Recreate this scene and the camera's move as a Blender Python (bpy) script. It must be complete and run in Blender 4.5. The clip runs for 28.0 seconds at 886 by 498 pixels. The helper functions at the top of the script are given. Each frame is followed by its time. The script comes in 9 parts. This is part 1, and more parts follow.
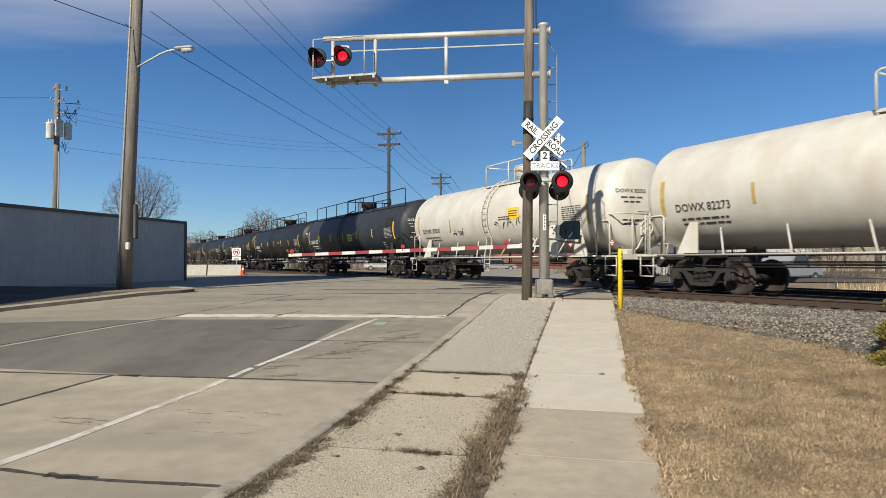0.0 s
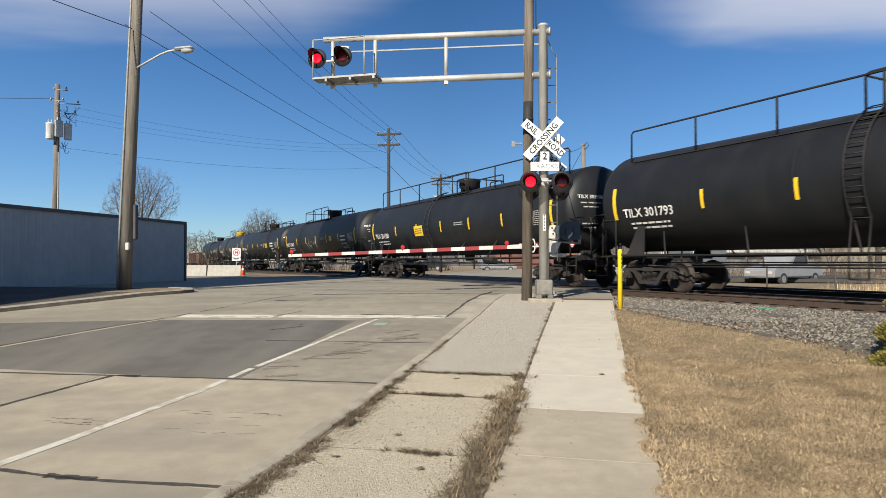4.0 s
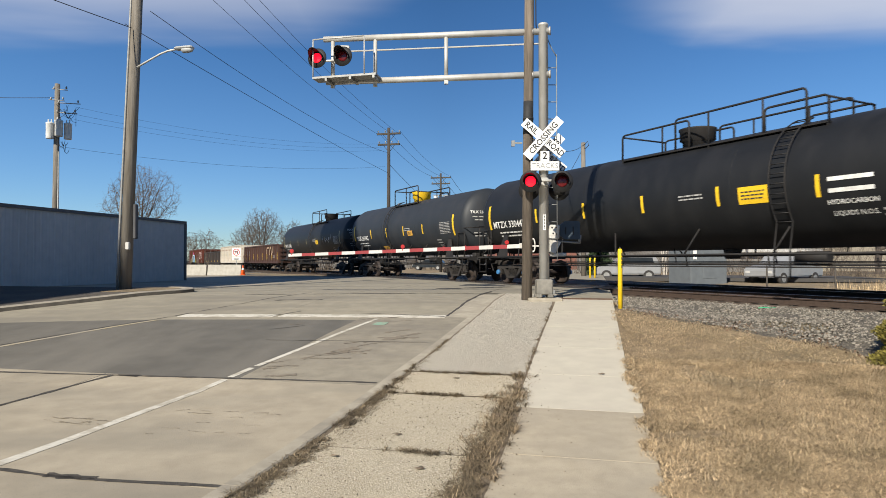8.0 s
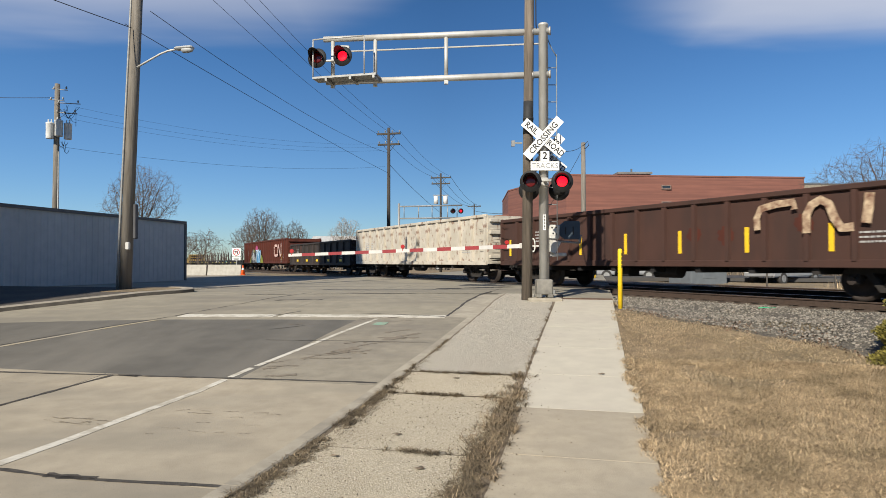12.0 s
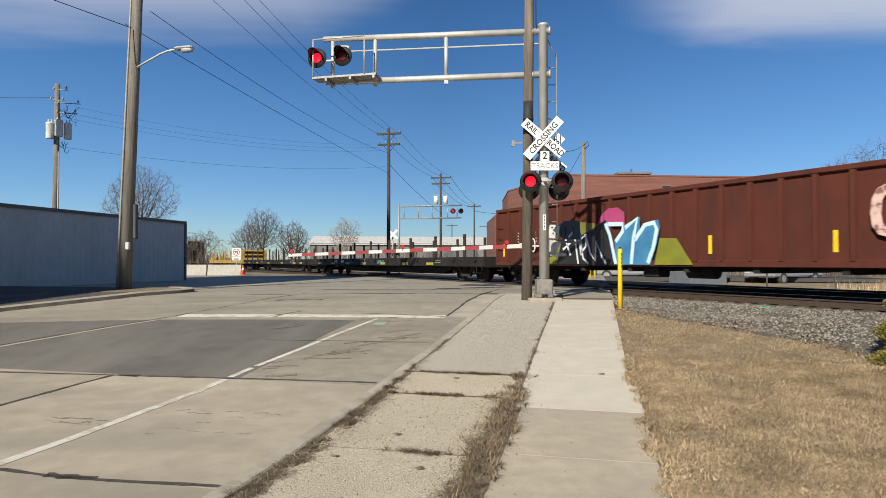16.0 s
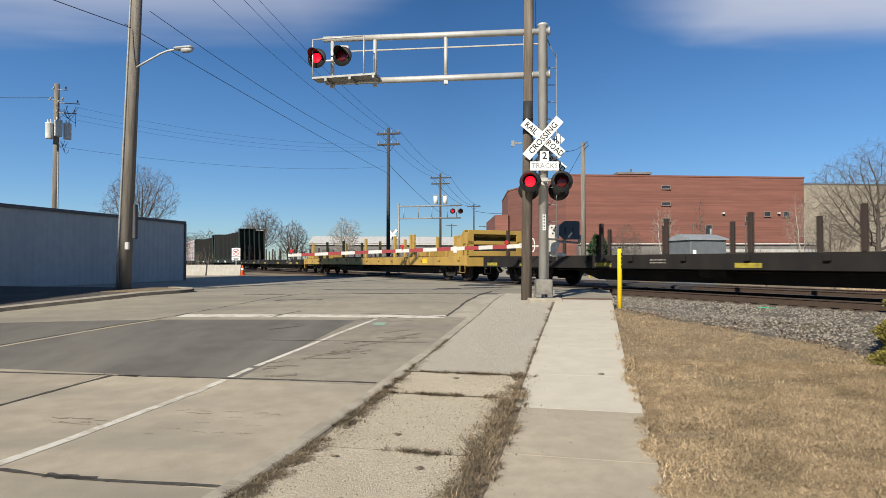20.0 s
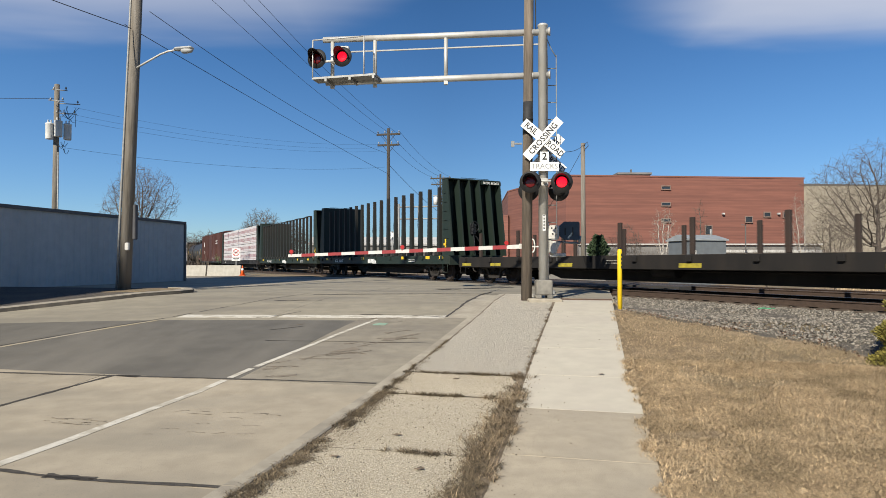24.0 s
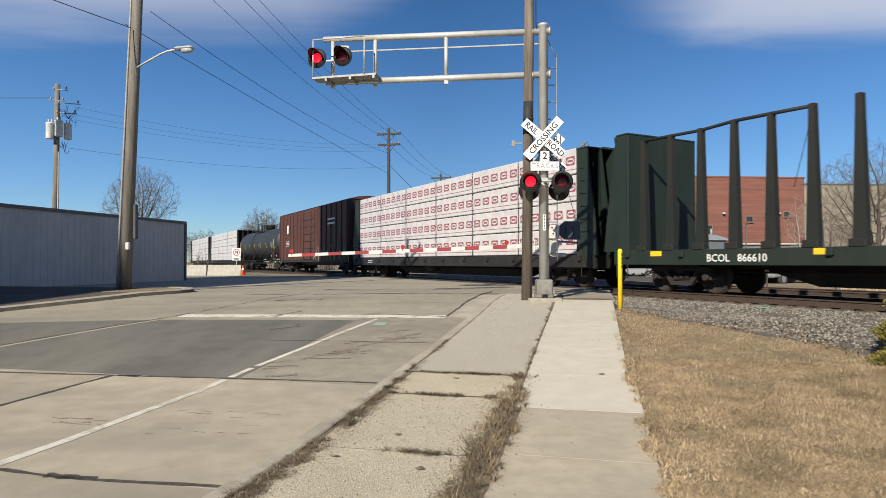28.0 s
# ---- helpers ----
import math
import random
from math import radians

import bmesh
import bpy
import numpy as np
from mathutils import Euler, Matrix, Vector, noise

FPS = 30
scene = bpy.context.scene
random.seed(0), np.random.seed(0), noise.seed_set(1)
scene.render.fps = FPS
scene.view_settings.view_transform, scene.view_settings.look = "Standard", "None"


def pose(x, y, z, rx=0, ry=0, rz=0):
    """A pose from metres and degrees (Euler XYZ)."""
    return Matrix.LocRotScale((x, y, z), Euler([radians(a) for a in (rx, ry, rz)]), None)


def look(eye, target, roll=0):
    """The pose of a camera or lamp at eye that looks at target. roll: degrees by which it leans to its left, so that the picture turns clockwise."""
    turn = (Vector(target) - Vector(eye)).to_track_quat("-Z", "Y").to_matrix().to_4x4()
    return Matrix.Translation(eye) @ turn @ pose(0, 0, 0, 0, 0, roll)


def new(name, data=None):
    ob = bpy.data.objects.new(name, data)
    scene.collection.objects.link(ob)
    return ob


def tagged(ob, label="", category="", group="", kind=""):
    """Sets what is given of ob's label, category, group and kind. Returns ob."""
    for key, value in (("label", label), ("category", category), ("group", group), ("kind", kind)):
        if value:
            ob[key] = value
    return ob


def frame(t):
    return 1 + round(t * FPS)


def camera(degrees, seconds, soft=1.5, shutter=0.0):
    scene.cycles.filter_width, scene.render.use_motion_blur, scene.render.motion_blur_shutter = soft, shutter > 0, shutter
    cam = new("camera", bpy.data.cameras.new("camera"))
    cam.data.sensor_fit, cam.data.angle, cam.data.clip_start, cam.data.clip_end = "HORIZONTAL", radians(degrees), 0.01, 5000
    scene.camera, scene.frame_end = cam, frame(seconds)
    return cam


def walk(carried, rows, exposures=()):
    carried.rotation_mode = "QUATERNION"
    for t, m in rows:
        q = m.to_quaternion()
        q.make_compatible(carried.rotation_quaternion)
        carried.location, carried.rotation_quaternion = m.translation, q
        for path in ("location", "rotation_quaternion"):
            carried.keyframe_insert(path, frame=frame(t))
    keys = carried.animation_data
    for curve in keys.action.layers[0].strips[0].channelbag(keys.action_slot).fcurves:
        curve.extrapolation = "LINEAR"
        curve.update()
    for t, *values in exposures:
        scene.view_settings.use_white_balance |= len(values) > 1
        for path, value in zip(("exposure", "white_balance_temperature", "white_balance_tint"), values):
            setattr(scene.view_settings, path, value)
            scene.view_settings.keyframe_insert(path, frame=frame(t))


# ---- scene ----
cam = camera(69.06, 28.0, soft=0.72, shutter=0.12)
EYE = (0.0, 0.0, 0.86)


def aim(turn_px, tilt_px):
    """The camera's pose for a small sway, in 1140ths of a radian."""
    return pose(*EYE, 90 + 1.156 - math.degrees(tilt_px / 1140), 0, -math.degrees(turn_px / 1140))


walk(cam, [(t, aim(a, b)) for t, a, b in (
    (0, 0.0, 0.0), (1.8, 0.0, 0.1), (3.2, 0.2, -0.8), (6.8, 0.3, -0.8), (7.8, 0.2, 0.0), (12.0, 0.2, 0.0), (12.6, 0.3, -0.5),
    (15.0, 0.2, 0.0), (18.0, 0.3, 0.0), (20.0, 0.8, -0.1), (21.0, 0.8, -0.9), (24.4, 0.8, -1.0), (25.1, 0.8, -2.2), (26.4, 0.8, -2.2),
    (27.1, 0.6, -1.0), (28.0, 0.2, -0.3))],
     exposures=((0, 0.26), (1.2, 0.27), (2.6, 0.42), (9.5, 0.42), (11.8, 0.34), (14.5, 0.33), (21.0, 0.34), (24.0, 0.36), (28.0, 0.38)))

# ---- the plan's axes ----
ROAD_A = math.atan(266 / 1140)                    # the road's bearing, to the right of the y axis
SA, CA = math.sin(ROAD_A), math.cos(ROAD_A)
UX, UY = -0.4658, 0.8849                          # along the track, away
NX, NY = 0.8849, 0.4658                           # across the track, away
TRACK_N = 15.35                                   # the track's distance from the origin
TRACK_0 = (TRACK_N / NX, 0.0)
TRACK_TURN = math.degrees(math.atan2(UY, UX))
GV = (-60, 3, 5.35, 7.29, 8.69, 11.09, 15.45, 17.5, 600)
GZ = (-0.9, -0.9, -0.865, -0.785, -0.66, -0.433, -0.08, -0.012, -0.012)


def grade(v):
    """Height of the road ramp at v metres along the road."""
    return float(np.interp(v, GV, GZ))


def rd(w, v, dz=0.0):
    """World place of a point of the road: w metres to the right, v along."""
    return Vector((w * CA + v * SA, -w * SA + v * CA, grade(v) + dz))


def tr(s, y=0.0, z=0.0):
    """World place of a point of the track: s along, y towards the road's near side."""
    return Vector((TRACK_0[0] + s * UX - y * NX, TRACK_0[1] + s * UY - y * NY, z))


def run(t):
    """How far the train has gone after t seconds."""
    return 13.35 * t - 0.0128 * t * t


# ---- world and sun ----
SUN_AZ, SUN_EL = 207.0, 33.0                      # the bearing from which the sun shines, clockwise from the y axis
world = bpy.data.worlds.new("sky")
scene.world = world
world.use_nodes = True


def make_sky():
    nt = world.node_tree
    nt.nodes.clear()
    N, L = nt.nodes.new, nt.links.new
    out, bg = N("ShaderNodeOutputWorld"), N("ShaderNodeBackground")
    sky = N("ShaderNodeTexSky")
    sky.sky_type, sky.sun_disc = "NISHITA", False
    sky.sun_elevation, sky.sun_rotation = radians(SUN_EL), radians(SUN_AZ)
    sky.air_density, sky.dust_density, sky.ozone_density, sky.altitude = 1.0, 0.05, 3.0, 400
    co = N("ShaderNodeTexCoord")
    sep = N("ShaderNodeSeparateXYZ")
    L(co.outputs["Generated"], sep.inputs[0])
    # thin cirrus on a flat ceiling above the place
    div = N("ShaderNodeVectorMath"); div.operation = "DIVIDE"
    up = N("ShaderNodeMath"); up.operation = "MAXIMUM"; up.inputs[1].default_value = 0.03
    L(sep.outputs[2], up.inputs[0])
    com = N("ShaderNodeCombineXYZ")
    for i in range(3):
        L(up.outputs[0], com.inputs[i])
    L(co.outputs["Generated"], div.inputs[0]); L(com.outputs[0], div.inputs[1])
    mp = N("ShaderNodeMapping")
    mp.inputs["Scale"].default_value = (0.55, 1.3, 0.0)
    mp.inputs["Rotation"].default_value = (0, 0, radians(-10))
    L(div.outputs[0], mp.inputs[0])
    ns = N("ShaderNodeTexNoise")
    ns.inputs["Scale"].default_value, ns.inputs["Detail"].default_value, ns.inputs["Roughness"].default_value = 1.0, 4, 0.5
    ns.inputs["Distortion"].default_value = 0.3
    L(mp.outputs[0], ns.inputs[0])

    def calc(op, a, b):
        m = N("ShaderNodeMath"); m.operation = op
        for k, q in enumerate((a, b)):
            if isinstance(q, (int, float)):
                m.inputs[k].default_value = q
            else:
                L(q, m.inputs[k])
        return m.outputs[0]

    # two wisps of cirrus high over the far side, thinner between them
    fl = N("ShaderNodeSeparateXYZ"); L(div.outputs[0], fl.inputs[0])
    off = calc("MULTIPLY", calc("MINIMUM", calc("SUBTRACT", calc("ABSOLUTE", calc("SUBTRACT", fl.outputs[0], 0.28), 0), 0.85), 0.0), 1.0)
    edge = calc("ADD", calc("SUBTRACT", calc("ADD", off, 2.95), fl.outputs[1]), calc("MULTIPLY", calc("SUBTRACT", ns.outputs[0], 0.5), 1.0))
    dens = N("ShaderNodeMapRange"); dens.interpolation_type = "SMOOTHSTEP"
    dens.inputs["From Min"].default_value, dens.inputs["From Max"].default_value = -0.1, 0.75
    L(edge, dens.inputs["Value"])
    near = N("ShaderNodeMapRange"); near.inputs["From Min"].default_value, near.inputs["From Max"].default_value = 0.9, 1.9
    L(fl.outputs[1], near.inputs["Value"])
    mul = N("ShaderNodeMath"); mul.operation = "MULTIPLY"
    L(dens.outputs[0], mul.inputs[0]); L(near.outputs[0], mul.inputs[1])
    hsv = N("ShaderNodeHueSaturation")
    hsv.inputs["Saturation"].default_value, hsv.inputs["Value"].default_value = 1.22, 1.0
    L(sky.outputs[0], hsv.inputs["Color"])
    mix = N("ShaderNodeMixRGB")
    mix.inputs[2].default_value = (6.6, 7.0, 8.2, 1)
    thin = N("ShaderNodeMapRange")                # the wisp on the far right is the thicker
    thin.inputs["From Min"].default_value, thin.inputs["From Max"].default_value = -0.6, 1.2
    thin.inputs["To Min"].default_value, thin.inputs["To Max"].default_value = 0.6, 0.85
    L(fl.outputs[0], thin.inputs["Value"])
    L(calc("MULTIPLY", mul.outputs[0], thin.outputs[0]), mix.inputs[0])
    tone = N("ShaderNodeMixRGB"); tone.blend_type = "MULTIPLY"; tone.inputs[0].default_value = 1.0
    lift = N("ShaderNodeMapRange"); lift.interpolation_type = "SMOOTHSTEP"
    lift.inputs["From Min"].default_value, lift.inputs["From Max"].default_value = -0.02, 0.26
    L(sep.outputs[2], lift.inputs["Value"])
    hue = N("ShaderNodeMixRGB")
    hue.inputs[1].default_value, hue.inputs[2].default_value = (0.62, 0.79, 1.04, 1), (0.87, 0.95, 1.08, 1)
    L(lift.outputs[0], hue.inputs[0]); L(hue.outputs[0], tone.inputs[2])
    # paler towards both sides, most on the sun's side
    side = calc("ADD", calc("MAXIMUM", calc("MULTIPLY", sep.outputs[0], -0.6), calc("MULTIPLY", sep.outputs[0], 0.3)), 0.845)
    pale = N("ShaderNodeVectorMath"); pale.operation = "SCALE"
    L(hsv.outputs[0], pale.inputs[0]); L(side, pale.inputs["Scale"])
    L(pale.outputs[0], tone.inputs[1]); L(tone.outputs[0], mix.inputs[1])
    L(mix.outputs[0], bg.inputs[0])
    bg.inputs[1].default_value = 0.07
    L(bg.outputs[0], out.inputs[0])


make_sky()
sun = new("sun", bpy.data.lights.new("sun", "SUN"))
sun.data.energy, sun.data.angle, sun.data.color = 5.4, radians(0.55), (1.0, 0.93, 0.80)
_az, _el = radians(SUN_AZ), radians(SUN_EL)
sun.matrix_world = look((0, 0, 60), Vector((0, 0, 60)) - Vector((math.sin(_az) * math.cos(_el), math.cos(_az) * math.cos(_el), math.sin(_el))))

# ---- materials ----
MATS = {}


def surf(name, c1, c2=None, scale=6.0, rough=0.8, bump=0.2, metal=0.0, c3=None, scale3=0.7, amt3=0.5, stretch=(1, 1, 1), vary=0.0,
         fine=80.0, spec=0.4, edge=(0.45, 0.65), stretch3=(1, 1, 1), bumpdist=0.01, speck=None, speckscale=120.0, speckcut=0.62):
    """A plain surface: grain between c1 and c2, patches of c3 at a larger scale, fine bump, and a change of value from piece to piece."""
    if name in MATS:
        return MATS[name]
    m = bpy.data.materials.new(name)
    m.use_nodes = True
    nt = m.node_tree
    N, L = nt.nodes.new, nt.links.new
    b = nt.nodes["Principled BSDF"]
    co = N("ShaderNodeTexCoord")
    mp = N("ShaderNodeMapping"); mp.inputs["Scale"].default_value = stretch
    L(co.outputs["Object"], mp.inputs[0])
    n1 = N("ShaderNodeTexNoise"); n1.inputs["Scale"].default_value, n1.inputs["Detail"].default_value = scale, 6
    L(mp.outputs[0], n1.inputs[0])
    mx = N("ShaderNodeMixRGB")
    c2 = c2 or tuple(x * 0.8 for x in c1)
    mx.inputs[1].default_value, mx.inputs[2].default_value = (*c1, 1), (*c2, 1)
    r1 = N("ShaderNodeMapRange"); r1.inputs["From Min"].default_value, r1.inputs["From Max"].default_value = 0.35, 0.68
    L(n1.outputs[0], r1.inputs[0]); L(r1.outputs[0], mx.inputs[0])
    col = mx.outputs[0]
    if c3:
        mp3 = N("ShaderNodeMapping"); mp3.inputs["Scale"].default_value = stretch3
        L(co.outputs["Object"], mp3.inputs[0])
        n3 = N("ShaderNodeTexNoise"); n3.inputs["Scale"].default_value, n3.inputs["Detail"].default_value = scale3, 5
        L(mp3.outputs[0], n3.inputs[0])
        r3 = N("ShaderNodeMapRange"); r3.inputs["From Min"].default_value, r3.inputs["From Max"].default_value = edge
        r3.inputs["To Max"].default_value = amt3
        L(n3.outputs[0], r3.inputs[0])
        m3 = N("ShaderNodeMixRGB"); m3.inputs[2].default_value = (*c3, 1)
        L(r3.outputs[0], m3.inputs[0]); L(col, m3.inputs[1])
        col = m3.outputs[0]
    if speck:
        v = N("ShaderNodeTexNoise"); v.inputs["Scale"].default_value, v.inputs["Detail"].default_value = speckscale, 2
        L(co.outputs["Object"], v.inputs[0])
        rs = N("ShaderNodeMapRange"); rs.inputs["From Min"].default_value, rs.inputs["From Max"].default_value = speckcut - 0.03, speckcut + 0.03
        L(v.outputs[0], rs.inputs[0])
        ms = N("ShaderNodeMixRGB"); ms.inputs[2].default_value = (*speck, 1)
        L(rs.outputs[0], ms.inputs[0]); L(col, ms.inputs[1])
        col = ms.outputs[0]
    if vary:
        oi = N("ShaderNodeObjectInfo")
        rv = N("ShaderNodeMapRange"); rv.inputs["To Min"].default_value, rv.inputs["To Max"].default_value = 1 - vary, 1 + vary
        L(oi.outputs["Random"], rv.inputs[0])
        hs = N("ShaderNodeHueSaturation"); L(rv.outputs[0], hs.inputs["Value"]); L(col, hs.inputs["Color"])
        col = hs.outputs[0]
    L(col, b.inputs["Base Color"])
    b.inputs["Roughness"].default_value, b.inputs["Metallic"].default_value = rough, metal
    b.inputs["Specular IOR Level"].default_value = spec
    if bump:
        n2 = N("ShaderNodeTexNoise"); n2.inputs["Scale"].default_value, n2.inputs["Detail"].default_value = fine, 4
        L(mp.outputs[0], n2.inputs[0])
        ad = N("ShaderNodeMath"); ad.operation = "ADD"
        L(n1.outputs[0], ad.inputs[0]); L(n2.outputs[0], ad.inputs[1])
        bp = N("ShaderNodeBump"); bp.inputs["Strength"].default_value, bp.inputs["Distance"].default_value = bump, bumpdist
        L(ad.outputs[0], bp.inputs["Height"]); L(bp.outputs[0], b.inputs["Normal"])
    MATS[name] = m
    return m


def glow(name, color, strength, base=(0.3, 0.01, 0.01)):
    m = bpy.data.materials.new(name)
    m.use_nodes = True
    b = m.node_tree.nodes["Principled BSDF"]
    b.inputs["Base Color"].default_value = (*base, 1)
    b.inputs["Emission Color"].default_value, b.inputs["Emission Strength"].default_value = (*color, 1), strength
    b.inputs["Roughness"].default_value = 0.25
    return m


CONC = surf("road_concrete", (0.39, 0.336, 0.25), (0.32, 0.274, 0.203), 3.2, 0.9, 0.25, c3=(0.25, 0.222, 0.172), scale3=0.55, amt3=0.7, vary=0.07, stretch3=(0.6, 1.5, 1),
            speck=(0.2, 0.18, 0.15), speckscale=90, speckcut=0.68)
CONC_FAR = surf("far_road_concrete", (0.31, 0.276, 0.208), (0.255, 0.228, 0.172), 3.0, 0.9, 0.2, c3=(0.205, 0.184, 0.146), scale3=0.5, amt3=0.75, stretch3=(0.5, 1.6, 1))
CONC_DARK = surf("stained_concrete", (0.135, 0.125, 0.105), (0.112, 0.103, 0.086), 2.2, 0.85, 0.2, c3=(0.2, 0.182, 0.15), scale3=0.5, amt3=0.6, vary=0.04, stretch3=(1.8, 0.4, 1),
                 speck=(0.09, 0.08, 0.07), speckscale=90, speckcut=0.68)
CONC_MID = surf("worn_concrete", (0.29, 0.257, 0.196), (0.23, 0.203, 0.155), 4, 0.88, 0.25, c3=(0.19, 0.168, 0.135), scale3=0.7, amt3=0.65, vary=0.05, stretch3=(0.6, 1.8, 1),
                speck=(0.12, 0.105, 0.085), speckscale=90, speckcut=0.66)
CURB = surf("curb_concrete", (0.41, 0.365, 0.285), (0.33, 0.292, 0.225), 7, 0.9, 0.3, c3=(0.2, 0.175, 0.14), scale3=1.3, amt3=0.5, vary=0.015)
WALKM = surf("new_walk_concrete", (0.52, 0.475, 0.38), (0.465, 0.424, 0.34), 4, 0.9, 0.15, c3=(0.45, 0.4, 0.33), scale3=0.8, amt3=0.5, vary=0.03)
WALKOLD = surf("old_walk_concrete", (0.42, 0.36, 0.265), (0.355, 0.303, 0.222), 6, 0.9, 0.25, c3=(0.3, 0.26, 0.2), scale3=0.9, amt3=0.5, vary=0.05,
               speck=(0.24, 0.2, 0.16), speckscale=110, speckcut=0.66)
AGG = surf("exposed_aggregate", (0.5, 0.45, 0.36), (0.31, 0.275, 0.215), 55, 0.95, 0.9, c3=(0.4, 0.345, 0.275), scale3=1.1, amt3=0.5, fine=140, bumpdist=0.02,
           speck=(0.72, 0.66, 0.54), speckscale=70, speckcut=0.57, vary=0.04)
AGGW = surf("pebbled_tan_concrete", (0.62, 0.535, 0.39), (0.42, 0.352, 0.245), 60, 0.95, 0.9, c3=(0.44, 0.365, 0.255), scale3=1.6, amt3=0.55, fine=140, bumpdist=0.02,
            speck=(0.75, 0.67, 0.52), speckscale=75, speckcut=0.58, vary=0.03)
CRACKB = surf("crack_brown", (0.19, 0.145, 0.1), (0.13, 0.098, 0.068), 20, 0.9, 0.3)
JOINT = surf("joint_tar", (0.085, 0.074, 0.06), (0.05, 0.044, 0.037), 20, 0.75, 0.4)
ASPH = surf("asphalt", (0.062, 0.058, 0.054), (0.045, 0.042, 0.04), 30, 0.9, 0.4, c3=(0.085, 0.078, 0.07), scale3=0.5, amt3=0.5)
PAINT = surf("road_paint_white", (0.62, 0.585, 0.5), (0.52, 0.485, 0.41), 14, 0.8, 0.2, c3=(0.38, 0.34, 0.265), scale3=4.0, amt3=0.8, edge=(0.5, 0.62))
PAINTY = surf("road_paint_yellow", (0.38, 0.315, 0.195), (0.35, 0.295, 0.2), 14, 0.85, 0.2, c3=(0.33, 0.29, 0.225), scale3=1.4, amt3=0.95, edge=(0.4, 0.58))
GROUND = surf("dry_ground", (0.29, 0.215, 0.13), (0.2, 0.148, 0.09), 3.5, 1.0, 0.8, c3=(0.15, 0.13, 0.075), scale3=0.25, amt3=0.6, fine=40, bumpdist=0.04)
STRAW = surf("dead_grass", (0.55, 0.41, 0.245), (0.4, 0.295, 0.172), 3.0, 1.0, 0.0, c3=(0.22, 0.165, 0.09), scale3=1.3, amt3=0.6)
SOIL = surf("soil", (0.21, 0.165, 0.115), (0.12, 0.092, 0.065), 8, 1.0, 0.7, fine=60)
BALLAST = surf("ballast_stone", (0.205, 0.187, 0.155), (0.125, 0.112, 0.092), 9, 0.95, 0.4, c3=(0.25, 0.212, 0.172), scale3=5, amt3=0.6)
BED = surf("ballast_bed", (0.17, 0.15, 0.122), (0.09, 0.078, 0.064), 28, 1.0, 1.0, fine=60, bumpdist=0.05)
RUSTRAIL = surf("rusty_rail", (0.06, 0.039, 0.028), (0.042, 0.028, 0.02), 12, 0.8, 0.3)
RAILTOP = surf("worn_rail_top", (0.5, 0.48, 0.46), (0.4, 0.38, 0.36), 10, 0.3, 0.05, metal=1.0)
TIE = surf("creosoted_tie", (0.1, 0.075, 0.055), (0.06, 0.045, 0.035), 3, 0.95, 0.6, stretch=(8, 1, 8))
RUBBER = surf("crossing_rubber", (0.045, 0.042, 0.04), (0.03, 0.028, 0.027), 12, 0.85, 0.3)
GALV = surf("galvanised_steel", (0.52, 0.51, 0.48), (0.44, 0.43, 0.4), 7, 0.5, 0.06, metal=0.25, c3=(0.4, 0.38, 0.34), scale3=1.6, amt3=0.5, stretch=(1, 1, 0.4))
GALVD = surf("dull_steel", (0.3, 0.3, 0.29), (0.22, 0.22, 0.21), 9, 0.55, 0.1, metal=0.3)
BLACK = surf("black_paint", (0.009, 0.009, 0.0095), (0.014, 0.0135, 0.0135), 9, 0.5, 0.05)
WHITE = surf("white_sign", (0.8, 0.79, 0.75), (0.74, 0.73, 0.69), 9, 0.5, 0.02)
BLKSIGN = surf("sign_black", (0.015, 0.015, 0.015), (0.02, 0.02, 0.02), 9, 0.6, 0.0)
REDSTRIPE = surf("reflective_red", (0.42, 0.025, 0.028), (0.36, 0.025, 0.028), 9, 0.45, 0.0)
GATE_RED = surf("gate_red", (0.27, 0.026, 0.03), (0.22, 0.024, 0.028), 6, 0.5, 0.05)
GATE_WHITE = surf("gate_white", (0.55, 0.53, 0.5), (0.47, 0.455, 0.43), 6, 0.55, 0.05)
REDLENS = surf("red_lens_unlit", (0.11, 0.006, 0.008), (0.08, 0.005, 0.006), 30, 0.2, 0.1)
REDLIT = glow("red_lens_lit", (1.0, 0.006, 0.025), 1.25)
WOOD = surf("weathered_pole_wood", (0.15, 0.122, 0.096), (0.09, 0.074, 0.058), 5, 0.95, 0.6, stretch=(6, 6, 0.35), c3=(0.3, 0.245, 0.19), scale3=2.5, amt3=0.5, stretch3=(3, 3, 0.2))
WOODG = surf("grey_pole_wood", (0.19, 0.168, 0.138), (0.125, 0.11, 0.09), 5, 0.95, 0.6, stretch=(6, 6, 0.35), c3=(0.26, 0.238, 0.21), scale3=2.5, amt3=0.5, stretch3=(3, 3, 0.2))
TAR = surf("pole_wrap_black", (0.02, 0.02, 0.02), (0.03, 0.03, 0.03), 6, 0.7, 0.1)
YELLOW = surf("bollard_yellow", (0.78, 0.52, 0.015), (0.7, 0.46, 0.015), 5, 0.5, 0.05)
CABLE = surf("cable_black", (0.02, 0.02, 0.022), (0.03, 0.03, 0.03), 5, 0.7, 0.0)
GLASS = surf("dark_glass", (0.03, 0.035, 0.04), (0.02, 0.025, 0.03), 2, 0.08, 0.0, spec=0.6)


# ---- mesh helpers ----
def bm_new():
    return bmesh.new()


